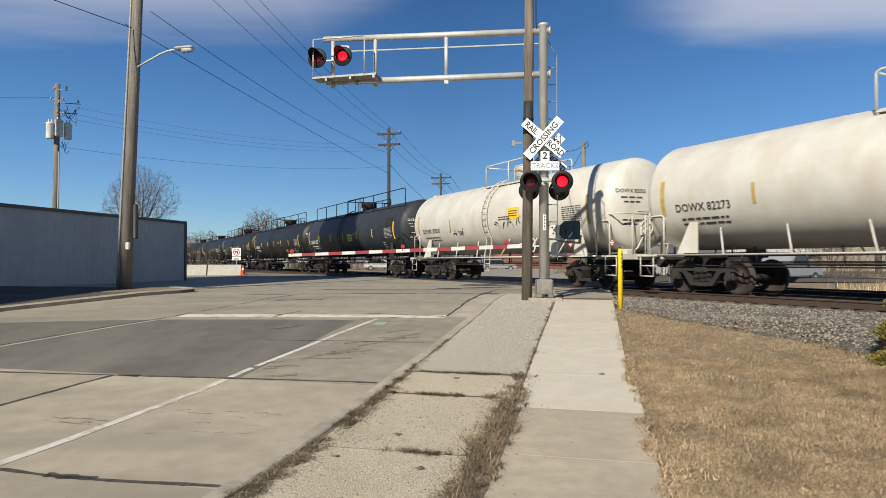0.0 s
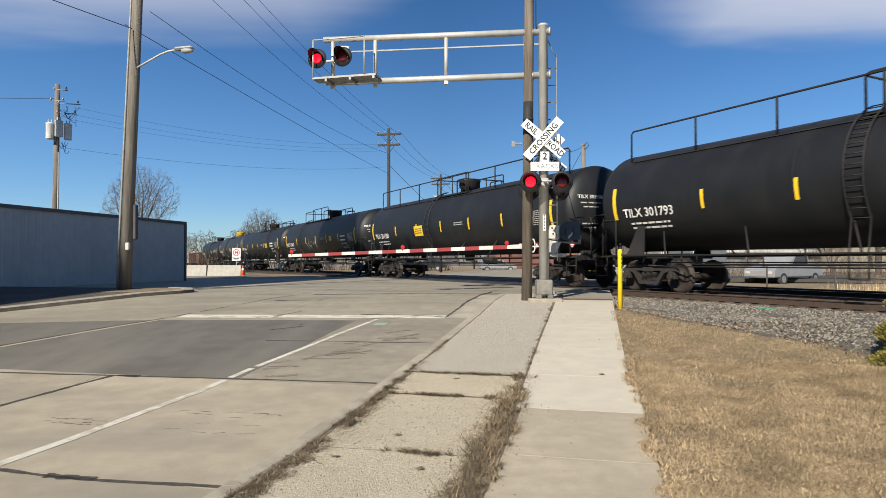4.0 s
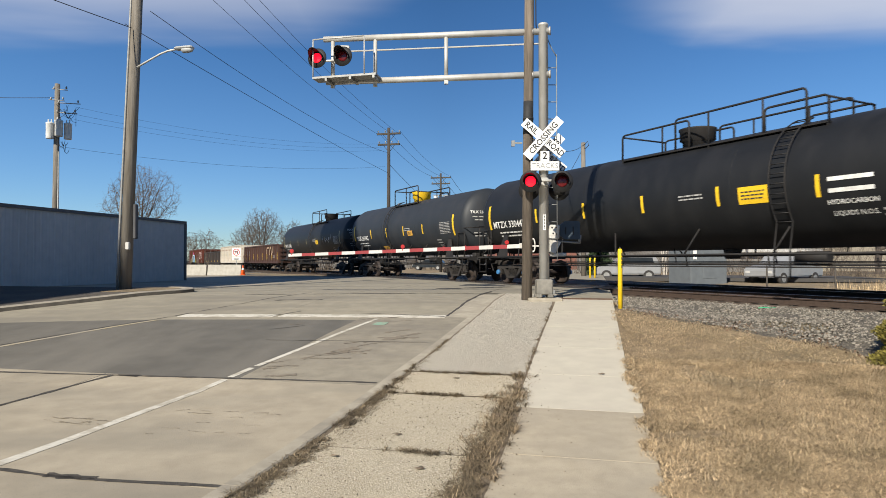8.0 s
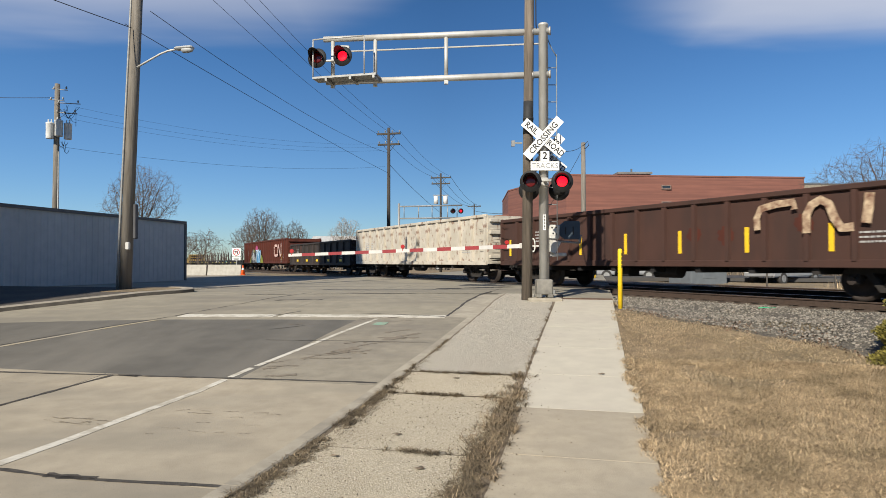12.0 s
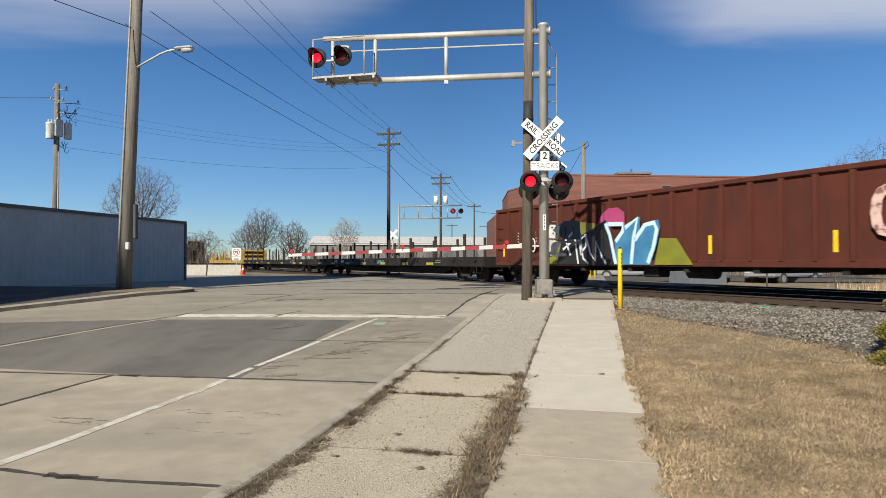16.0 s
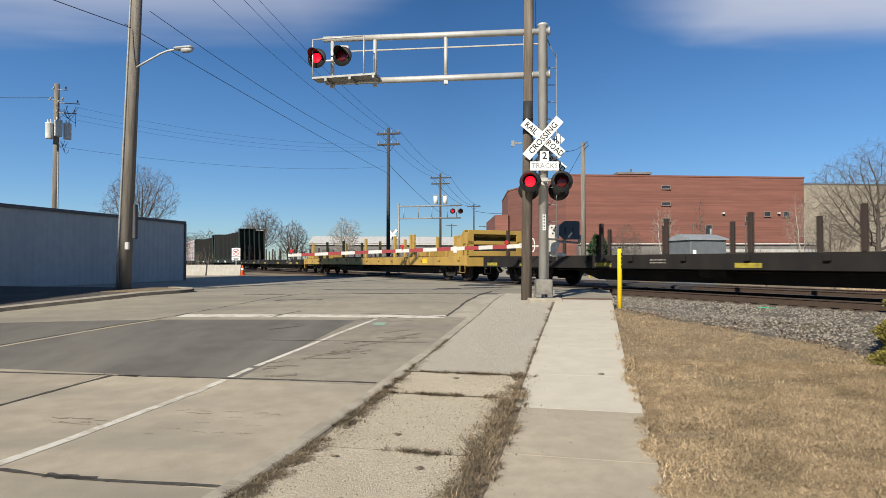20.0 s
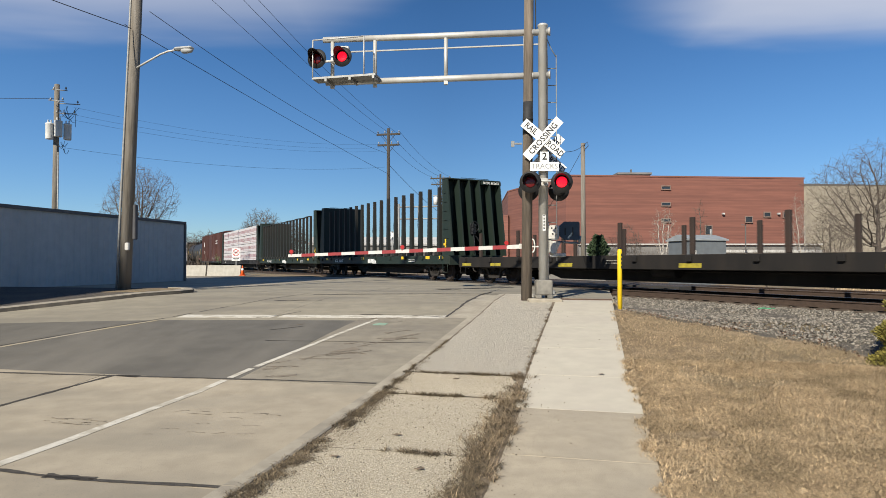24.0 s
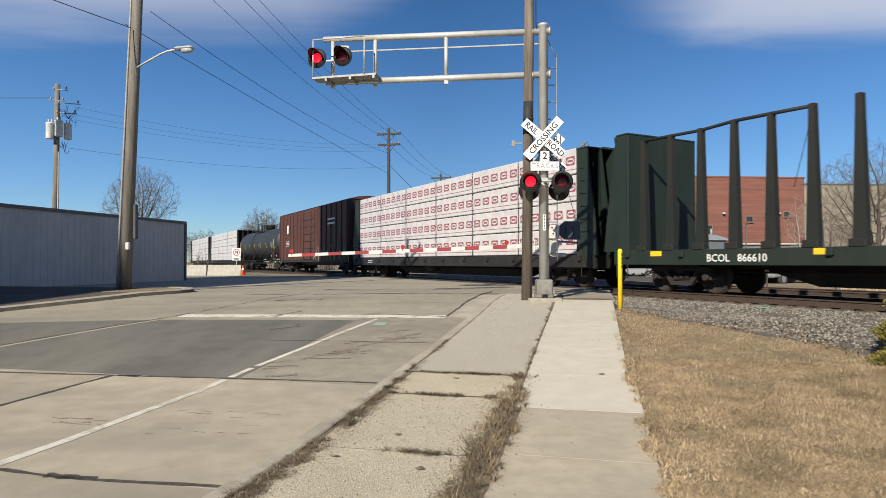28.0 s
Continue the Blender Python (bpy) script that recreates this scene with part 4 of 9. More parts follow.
P_YEL = carpaint("works_yellow", (0.4, 0.255, 0.06), (0.21, 0.13, 0.045), 0.55, 0.6)
P_GREEN = carpaint("bulkhead_green", (0.0105, 0.021, 0.0155), (0.024, 0.026, 0.019), 0.5, 0.65)
P_STAKE = carpaint("stake_brown", (0.034, 0.022, 0.017), (0.017, 0.02, 0.017), 0.6, 0.8)
P_TALL = carpaint("tall_stake_dark", (0.012, 0.014, 0.012), (0.026, 0.018, 0.014), 0.55, 0.75)
P_BOX = carpaint("boxcar_oxide", (0.085, 0.031, 0.024), (0.045, 0.022, 0.018), 0.55, 0.7)
P_WRAP = surf("lumber_wrap", (0.53, 0.505, 0.5), (0.44, 0.42, 0.415), 3, 0.55, 0.25, fine=12)
P_MARK = surf("mark_yellow", (0.8, 0.5, 0.02), (0.7, 0.44, 0.02), 6, 0.5, 0.0)
P_MARK_DULL = surf("grimy_mark_yellow", (0.4, 0.33, 0.03), (0.27, 0.22, 0.03), 6, 0.7, 0.0, c3=(0.08, 0.07, 0.03), scale3=4, amt3=0.5)
P_CHALK = surf("faded_mark", (0.42, 0.36, 0.2), (0.3, 0.26, 0.17), 9, 0.8, 0.0)
P_LETTER = surf("letter_white", (0.75, 0.74, 0.7), (0.6, 0.59, 0.56), 8, 0.6, 0.0)
P_SMALL = surf("letter_small", (0.42, 0.41, 0.39), (0.3, 0.29, 0.28), 8, 0.6, 0.0)
P_DUSTY = surf("letter_dusty", (0.3, 0.28, 0.24), (0.16, 0.14, 0.12), 9, 0.7, 0.0)
P_LETTERK = surf("letter_black", (0.03, 0.03, 0.03), (0.05, 0.05, 0.05), 8, 0.6, 0.0)
P_MAROON = surf("wrap_print_red", (0.27, 0.085, 0.1), (0.22, 0.07, 0.085), 8, 0.6, 0.0)
SHARED, WHEELS, CARS = {}, [], []
WR = 0.455


def shared(key, make, mat=None):
    if key not in SHARED:
        bm = bm_new()
        make(bm)
        SHARED[key] = finish(bm, key)
        if mat:
            SHARED[key].materials.append(mat)
    return SHARED[key]


def mk_wheels(bm):
    for sy in (-1, 1):
        m = pose(0, 0, 0, 0, 0, 90) @ pose(0.7 * sy, 0, 0)
        prof = [(-0.02 * sy, 0.1), (-0.015 * sy, 0.36), (-0.065 * sy, 0.385), (-0.065 * sy, WR + 0.028), (-0.04 * sy, WR + 0.026), (-0.03 * sy, WR), (0.07 * sy, WR - 0.006), (0.07 * sy, 0.38), (0.02 * sy, 0.36),
                (0.0, 0.2), (0.06 * sy, 0.13), (0.1 * sy, 0.1)]
        lathe(bm, prof, m, 24)
    cyl(bm, (0, -1.12, 0), (0, 1.12, 0), 0.085, n=10)
    for sy in (-1, 1):
        for k in range(3):
            a = k * math.tau / 3
            cyl(bm, (0.05 * math.cos(a), sy * 1.11, 0.05 * math.sin(a)), (0.05 * math.cos(a), sy * 1.14, 0.05 * math.sin(a)), 0.018, n=6)


def mk_side(bm):
    # cast side frame: top chord, two pedestal jaws, and a bottom chord round the spring nest
    out = [(-1.08, 0.60), (-1.02, 0.70), (-0.72, 0.73), (-0.4, 0.78), (0.4, 0.78), (0.72, 0.73), (1.02, 0.70), (1.08, 0.60), (0.78, 0.6), (0.62, 0.56), (0.42, 0.30), (0.36, 0.22), (-0.36, 0.22), (-0.42, 0.30), (-0.62, 0.56), (-0.78, 0.6)]
    hole = [(-0.5, 0.62), (0.5, 0.62), (0.28, 0.33), (-0.28, 0.33)]
    # ring of quads from the outline to the window
    pairs = [(0, 0), (1, 0), (2, 0), (3, 0), (4, 1), (5, 1), (6, 1), (7, 1), (8, 1), (9, 1), (10, 2), (11, 2), (12, 3), (13, 3), (14, 0), (15, 0)]
    for y0, y1 in ((0.93, 1.06),):
        va = [bm.verts.new((x, y0, z)) for x, z in out]; vb = [bm.verts.new((x, y1, z)) for x, z in out]
        ha = [bm.verts.new((x, y0, z)) for x, z in hole]; hb = [bm.verts.new((x, y1, z)) for x, z in hole]
        n = len(out)
        for i in range(n):
            j = (i + 1) % n
            bm.faces.new((va[i], va[j], vb[j], vb[i]))
            p, q = pairs[i][1], pairs[j][1]
            for V, H in ((va, ha), (vb, hb)):
                if p == q:
                    bm.faces.new((V[i], V[j], H[p]))
                else:
                    bm.faces.new((V[i], V[j], H[q], H[p]))
        for i in range(4):
            bm.faces.new((ha[i], ha[(i + 1) % 4], hb[(i + 1) % 4], hb[i]))
    for sx in (-1, 1):
        box(bm, sx * 0.89 - 0.13, sx * 0.89 + 0.13, 0.92, 1.09, 0.36, 0.6, None, 0.03)


def mk_springs(bm):
    for x in (-0.2, 0.0, 0.2):
        for k in range(7):
            z = 0.345 + k * 0.034
            lathe(bm, [(0, 0.085), (0.012, 0.098), (0.022, 0.085)], pose(x, 1.0, z, 0, -90, 0), 10)


def mk_bolster(bm):
    box(bm, -0.2, 0.2, -1.1, 1.1, 0.57, 0.74, None, 0.03)
    box(bm, -0.35, 0.35, -0.35, 0.35, 0.74, 0.9, None, 0.03)
    for sx in (-1, 1):
        box(bm, sx * 0.4 - 0.06, sx * 0.4 + 0.06, -0.95, 0.95, 0.3, 0.44, None, 0.02)


def mk_bearing(bm):
    cyl(bm, (0, 1.08, 0), (0, 1.16, 0), 0.105, 0.09, 12)


def bogie(car, x, caps=None):
    b = part("bogie", shared("bolster", mk_bolster, P_TRUCK), None, car, "grimy cast-steel bogie", pose(x, 0, 0))
    for turn in (0, 180):
        part("side_frame", shared("side_frame", mk_side, P_TRUCK), None, b, at=pose(0, 0, 0, 0, 0, turn))
        tagged(part("springs", shared("springs", mk_springs, P_TRUCK), None, b, at=pose(0, 0, 0, 0, 0, turn)), kind="stuff")
        for sx in (-0.89, 0.89):
            part("bearing_cap", shared("bearing_cap" + (caps or P_WHEEL).name, mk_bearing, caps or P_WHEEL), None, b, at=pose(sx * (1 if turn == 0 else -1), 0, WR, 0, 0, turn))
    for sx in (-0.89, 0.89):
        w = part("wheelset", shared("wheelset", mk_wheels, P_WHEEL), None, b, "rust-brown steel wheels", pose(sx, 0, WR))
        WHEELS.append((w, sx))


def mk_coupler(bm):
    box(bm, -0.02, 0.75, -0.09, 0.09, 0.78, 0.96, None, 0.02)
    box(bm, -0.14, 0.1, -0.13, 0.13, 0.7, 1.02, None, 0.04)
    tube(bm, [(0.45, 0.25, 0.75), (0.25, 0.28, 0.5), (0.05, 0.26, 0.42), (-0.05, 0.2, 0.5)], 0.025, 6)


def couplers(car, L):
    part("coupler", shared("coupler", mk_coupler, P_TRUCK), None, car, at=pose(0, 0, 0))
    part("coupler", shared("coupler", mk_coupler, P_TRUCK), None, car, at=pose(L, 0, 0, 0, 0, 180))


def onside(me, x, z, y=None, R=None, zc=None, tilt=0):
    """Lays a flat mesh of the x and y plane on the near side of a car: on a flat wall at y, or bent round a tank."""
    for v in me.vertices:
        a, b = v.co.x, v.co.y
        X, Z = x - a, z + b
        Y = (y if R is None else math.sqrt(max(0.01, R * R - (Z - zc) ** 2))) + 0.007
        v.co = (X, Y, Z)
    me.update()
    return me


def rectmesh(w, h, nx=1, ny=1):
    return grid_sheet("mark", [(-0.5 + i / nx) * w for i in range(nx + 1)], [(-0.5 + i / ny) * h for i in range(ny + 1)], lambda a, b: (a, b, 0))


def writing(car, text, size, x, z, mat, **kw):
    me = onside(wordmesh(text, size, size * 0.012), x, z, **kw)
    return part("lettering", me, mat, car)


def plate(car, name, w, h, x, z, mat, label="", **kw):
    return part(name, onside(rectmesh(w, h, 1, 4 if "R" in kw else 1), x, z, **kw), mat, car, label)


def linework(car, w, rows, h, x, z, mat, rnd=7, **kw):
    """Writing too small to read: thin bars of uneven length."""
    r = random.Random(rnd)
    bm = bm_new()
    for i in range(rows):
        a = -w / 2
        while a < w / 2 - 0.05:
            b = min(w / 2, a + r.uniform(0.06, 0.22) * w)
            zz = (rows / 2 - i - 0.5) * h
            vs = [bm.verts.new(p) for p in ((a, zz - h * 0.2, 0), (b, zz - h * 0.2, 0), (b, zz + h * 0.2, 0), (a, zz + h * 0.2, 0))]
            bm.faces.new(vs)
            a = b + 0.03 * w
    me = bpy.data.meshes.new("lettering")
    bm.to_mesh(me); bm.free()
    return tagged(part("small_writing", onside(me, x, z, **kw), mat, car), kind="stuff")


def start_car(name, label, category, s0, L, tc, caps=None):
    car = thing(name, label, category, group="cars of the freight train")
    CARS.append((car, s0))
    for x in (tc, L - tc):
        bogie(car, x, caps)
    couplers(car, L)
    return car


def tank_car(s0, L, R, paint, label, letter, walk_rail="long", dome=P_UNDER, stripe_every=2.6, hw=P_UNDER, lettercol=None, extra=None, plat=None, lad=None, caps=None, mark=None, size=0.36, dome_x=None, mark_size=(0.1, 0.5)):
    mark = mark or P_MARK
    lettercol = lettercol or P_LETTER
    zc = 1.2 + R
    car = start_car("tank_car", label, "tank wagon", s0, L, 2.35, caps)
    K = dict(R=R + 0.004, zc=zc)
    e = 0.46                                       # where the heads begin
    bm = bm_new()
    D = 0.6                                        # depth of the dished heads
    head = [(0.0, 0.012 * R), (0.03, 0.3 * R), (0.1, 0.55 * R), (0.19, 0.74 * R), (0.3, 0.885 * R), (0.42, 0.965 * R), (0.52, 0.993 * R), (D, R)]

    def on_head(me, y, z):
        """Lays a flat mesh of the x and y plane on the leading head."""
        for v in me.vertices:
            Y, Z = y - v.co.x, z + v.co.y
            v.co = (e + float(np.interp(math.hypot(Y, Z - zc), [q[1] for q in head], [q[0] for q in head])) - 0.014, Y, Z)
        me.update()
        return me

    prof = [(e + a, r) for a, r in head] + [(L / 2, R)] + [(L - e - a, r) for a, r in reversed(head)]
    lathe(bm, prof, pose(0, 0, zc), 40)
    tank = part("tank", bm, paint, car)
    for x in (e + D, L * 0.36, L * 0.64, L - e - D):
        bm = bm_new(); lathe(bm, [(x - 0.012, R + 0.001), (x, R + 0.006), (x + 0.012, R + 0.001)], pose(0, 0, zc), 40, closed=False); part("weld_seam", bm, paint, tank)
    # stub sills, bolsters and end platforms
    for a in (0, 1):
        bm = bm_new()
        X = (lambda q: q) if a == 0 else (lambda q: L - q)
        def bx(x0, x1, *r):
            box(bm, min(X(x0), X(x1)), max(X(x0), X(x1)), *r)
        bx(0.45, 3.2, -0.28, 0.28, 0.78, 1.12)
        bx(2.1, 2.6, -1.42, 1.42, 0.98, 1.1)
        part("stub_sill", bm, P_UNDER, car)
        bm = bm_new()
        bx(0.35, 1.45, -1.45, 1.45, 1.02, 1.07)
        bx(0.33, 0.38, -1.45, 1.45, 0.94, 1.1)
        bx(1.3, 1.38, -1.46, 1.46, 0.94, 1.02)
        part("end_platform", bm, hw, car)
        for sy in (-1, 1):
            bm = bm_new()
            poly(bm, [(X(1.85), sy * 1.42, 1.08), (X(2.55), sy * 1.42, 1.08), (X(2.5), sy * (R * 0.88), zc - R * 0.52), (X(2.24), sy * (R * 0.88), zc - R * 0.52)], 0.03, (0, -sy, 0))
            part("saddle", bm, hw, car)
            bm = bm_new()
            x0 = X(0.4)
            tube(bm, [(X(1.4), sy * 1.42, 1.06), (X(1.4), sy * 1.42, 2.1), (X(1.34), sy * 1.42, 2.16), (X(0.86), sy * 1.42, 2.16), (X(0.8), sy * 1.42, 2.1), (X(0.8), sy * 1.42, 1.06)], 0.026, 6)
            tube(bm, [(X(1.45), sy * 1.4, 2.36), (X(0.4), sy * 1.4, 2.36), (X(0.36), sy * 1.2, 2.36), (X(0.36), 0, 2.36)], 0.022, 6)
            tube(bm, [(X(0.36), sy * 0.9, 1.06), (X(0.36), sy * 0.9, 2.36)], 0.022, 6)
            tube(bm, [(X(0.36), sy * 0.35, 1.06), (X(0.36), sy * 0.35, 2.36)], 0.022, 6)
            for z in (0.45, 0.75):
                tube(bm, [(X(0.5), sy * 1.42, z), (X(1.0), sy * 1.42, z)], 0.018, 6)
            for q in (0.5, 1.0):
                tube(bm, [(X(q), sy * 1.42, 0.45), (X(q), sy * 1.42, 1.05)], 0.018, 6)
            part("end_handrail", bm, hw, car)
    bm = bm_new()
    rim = [(0.36, 0.28 + 0.24 * math.cos(k * math.tau / 18), 1.95 + 0.24 * math.sin(k * math.tau / 18)) for k in range(19)]
    tube(bm, rim, 0.022, 6)
    for k in range(5):
        q = k * math.tau / 5
        tube(bm, [(0.36, 0.28, 1.95), (0.36, 0.28 + 0.23 * math.cos(q), 1.95 + 0.23 * math.sin(q))], 0.014, 5)
    part("brake_wheel", bm, hw, car)
    bm = bm_new()
    box(bm, 0.4, 0.56, 0.16, 0.4, 1.7, 2.1, None, 0.02); cyl(bm, (0.36, 0.28, 1.95), (0.42, 0.28, 1.95), 0.05, n=10)
    tube(bm, [(0.5, 0.28, 1.7), (0.55, 0.5, 1.3), (0.6, 0.9, 1.08)], 0.025, 6); tube(bm, [(0.48, 0.24, 1.7), (0.48, 0.24, 1.1)], 0.012, 5)
    box(bm, 0.42, 0.7, 0.7, 1.1, 1.08, 1.26, None, 0.03)
    part("brake_stand", bm, hw, car)
    # side handrail with struts, both sides
    for sy in (-1, 1):
        bm = bm_new()
        tube(bm, [(1.2, sy * 1.47, 1.05), (L - 1.2, sy * 1.47, 1.05)], 0.028, 6)
        for x in np.linspace(3.4, L - 3.4, 6):
            tube(bm, [(x, sy * 1.47, 1.05), (x + 0.3 * (1 if x > L / 2 else -1), sy * R * 0.78, zc - R * 0.64)], 0.024, 6)
        part("side_handrail", bm, hw, car)
    # top platform, dome and rails
    mid, half = L / 2, 1.5
    if plat:
        mid, half = (plat[0] + plat[1]) / 2, (plat[1] - plat[0]) / 2
    top = zc + R
    bm = bm_new()
    for y0, y1 in ((0.55, 0.96), (-0.96, -0.55)):
        box(bm, mid - half, mid + half, y0, y1, top - 0.25, top - 0.215)
    for x in np.linspace(mid - half, mid + half - 0.04, max(3, int(half))):
        for sy in (-1, 1):
            poly(bm, [(x, sy * 0.6, top - 0.24), (x, sy * 0.95, top - 0.24), (x, sy * 0.9, top - 0.42)], 0.04, (1, 0, 0))
    part("top_platform", bm, hw, car)
    # railing: a low hoop at each end and a higher one along the middle
    bm = bm_new()
    zr, zl, zb = top + 0.66, top + 0.4, top - 0.24
    a0, b0 = mid - half, mid + half

    def hoop(x0, x1, y, z):
        tube(bm, [(x0, y, zb), (x0, y, z - 0.1), (x0 + 0.03, y, z - 0.03), (x0 + 0.1, y, z), (x1 - 0.1, y, z), (x1 - 0.03, y, z - 0.03), (x1, y, z - 0.1), (x1, y, zb)], 0.03, 6)

    for sy in (-1, 1):
        if half > 2.2:
            hoop(a0 + 0.5, mid + 0.35 * half, sy * 0.93, zr); hoop(mid + 0.2 * half, b0, sy * 0.93, zl + 0.16)
            hoop(a0, a0 + 1.6, sy * 0.9, zl)
        else:
            hoop(a0, b0, sy * 0.93, zr)
            hoop(a0 + 0.1, mid - 0.4, sy * 0.9, zl)
        for x in np.linspace(a0, b0, max(3, int(half * 2 / 1.3)))[1:-1]:
            tube(bm, [(x, sy * 0.93, zb), (x, sy * 0.93, zr if x < mid + 0.3 * half else zl + 0.16)], 0.026, 6)
    for x, z in ((a0, zl), (b0, zl + 0.16 if half > 2.2 else zr)):
        tube(bm, [(x, -0.93, z - 0.05), (x, 0.93, z - 0.05)], 0.026, 6)
    part("top_railing", bm, hw, car)
    bm = bm_new()
    lathe(bm, [(0, 0.0), (0, 0.42), (0.16, 0.42), (0.2, 0.5), (0.46, 0.5), (0.5, 0.53), (0.54, 0.53), (0.55, 0.45), (0.57, 0.0)], pose(dome_x or mid, 0, top - 0.06, 0, -90, 0), 20, closed=False)
    part("dome", bm, dome, car)
    if walk_rail == "long":
        bm = bm_new()
        for sy in (1,):
            a, b = 1.4, L - 1.6
            tube(bm, [(a, sy * 0.95, top - 0.3), (a, sy * 0.95, top + 0.55), (a + 0.08, sy * 0.95, top + 0.62), (b - 0.08, sy * 0.95, top + 0.62), (b, sy * 0.95, top + 0.55), (b, sy * 0.95, top - 0.3)], 0.028, 6)
            for x in np.linspace(a, b, 8)[1:-1]:
                tube(bm, [(x, sy * 0.95, top - 0.3), (x, sy * 0.95, top + 0.62)], 0.03, 6)
        part("running_rail", bm, hw, car)
        bm = bm_new(); box(bm, 1.5, L - 1.7, 0.8, 1.0, top - 0.34, top - 0.315); part("running_board", bm, hw, car)
    # side ladder, bent round the tank
    bm = bm_new()
    lx = lad if lad else mid + half - 0.1
    ang = [radians(a) for a in np.linspace(-35, 72, 14)]
    for dx in (-0.2, 0.2):
        tube(bm, [(lx + dx, 1.45, 0.5), (lx + dx, 1.45, 1.1)] + [(lx + dx, (R + 0.1) * math.cos(a), zc + (R + 0.1) * math.sin(a)) for a in ang], 0.02, 6)
    for a in ang:
        tube(bm, [(lx - 0.2, (R + 0.1) * math.cos(a), zc + (R + 0.1) * math.sin(a)), (lx + 0.2, (R + 0.1) * math.cos(a), zc + (R + 0.1) * math.sin(a))], 0.014, 5)
    for z in (0.5, 0.8):
        tube(bm, [(lx - 0.2, 1.45, z), (lx + 0.2, 1.45, z)], 0.016, 5)
    part("ladder", bm, hw, car)
    # bottom outlet and brake gear
    bm = bm_new()
    cyl(bm, (mid, 0, zc - R - 0.25), (mid, 0, zc - R + 0.1), 0.2, 0.26, 12)
    cyl(bm, (mid - 3.0, 0.5, 0.98), (mid - 2.2, 0.5, 0.98), 0.14, n=12)
    for z in (0.86, 0.74):
        tube(bm, [(3.4, 1.25, z), (L - 3.4, 1.25, z)], 0.018, 6)
    for x in np.linspace(3.8, L - 3.8, 6):
        tube(bm, [(x, 1.3, 1.04), (x, 1.25, 0.74)], 0.02, 5)
    tube(bm, [(3.3, 0.3, 0.8), (L - 3.3, 0.3, 0.8)], 0.03, 6)
    for x in np.linspace(3.5, L - 3.5, 5):
        tube(bm, [(x, 0.3, 0.8), (x, 0.4, zc - R + 0.1)], 0.02, 5)
    part("brake_gear", bm, P_UNDER, car)
    # markings of the near side
    plate(car, "yellow_mark", 0.14, 0.95, 1.74, zc - 0.15, mark, **K)
    plate(car, "yellow_mark", 0.14, 0.95, L - 1.45, zc - 0.1, mark, **K)
    for k in range(int((L - 7.6) / stripe_every) + 1):
        plate(car, "yellow_mark" if mark is not P_CHALK else "chalk_mark", mark_size[0], mark_size[1], 4.9 + k * stripe_every, zc - 0.2, mark, **K)
    if letter:
        lx2 = L - 2.75
        writing(car, letter, size, lx2, zc - 0.42, lettercol, **K)
        linework(car, 1.5, 2, 0.13, lx2, zc - 0.78, lettercol, 3, **K)
        part("lettering", on_head(wordmesh(letter, 0.17, 0.002), 0.73, zc + 0.36), lettercol, car)
        for i, (w, z) in enumerate(((0.8, 0.16), (0.6, 0.02), (0.62, -0.55), (0.5, -0.68))):
            for k in range(3):
                part("small_writing", on_head(rectmesh(w / 3.8, 0.045), 0.73 - w * (k - 1) / 3, zc + z), P_SMALL if lettercol is P_LETTER else lettercol, car)
    lettercol = P_SMALL if lettercol is P_LETTER else lettercol
    linework(car, 1.0, 8, 0.07, 2.55, zc - 0.25, lettercol, 9, **K)
    linework(car, 0.8, 2, 0.09, L * 0.42, zc - 0.15, lettercol, 15, **K)
    linework(car, 0.5, 3, 0.12, 3.4, zc - 0.9, lettercol, 19, **K)
    for f in extra or ():
        f(car, L, R, zc, K)
    # diamond placards on the end posts
    for x in (2.62, 0.62):
        bm = bm_new()
        y = 1.47
        poly(bm, [(x, y, 1.59), (x - 0.13, y, 1.46), (x, y, 1.33), (x + 0.13, y, 1.46)], 0.012, (0, 1, 0))
        part("placard", bm, REDSTRIPE, car, "red and white diamond placard")
        bm = bm_new()
        for z, w in ((1.515, 0.07), (1.46, 0.16), (1.405, 0.07)):
            box(bm, x - w / 2, x + w / 2, y + 0.013, y + 0.016, z - 0.02, z + 0.02)
        part("placard_bars", bm, P_LETTER, car)
    return car


def ribbon_on(bm, pts, w, y):
    """A flat band along pts (x, z) on the wall at y."""
    prev = None
    for i, (a, b) in enumerate(pts):
        q, o = pts[min(i + 1, len(pts) - 1)], pts[max(i - 1, 0)]
        dx, dz = q[0] - o[0], q[1] - o[1]
        n = math.hypot(dx, dz) or 1
        row = [bm.verts.new((a - sg * dz / n * w / 2, y, b + sg * dx / n * w / 2)) for sg in (-1, 1)]
        if prev:
            bm.faces.new((prev[0], prev[1], row[1], row[0]))
        prev = row


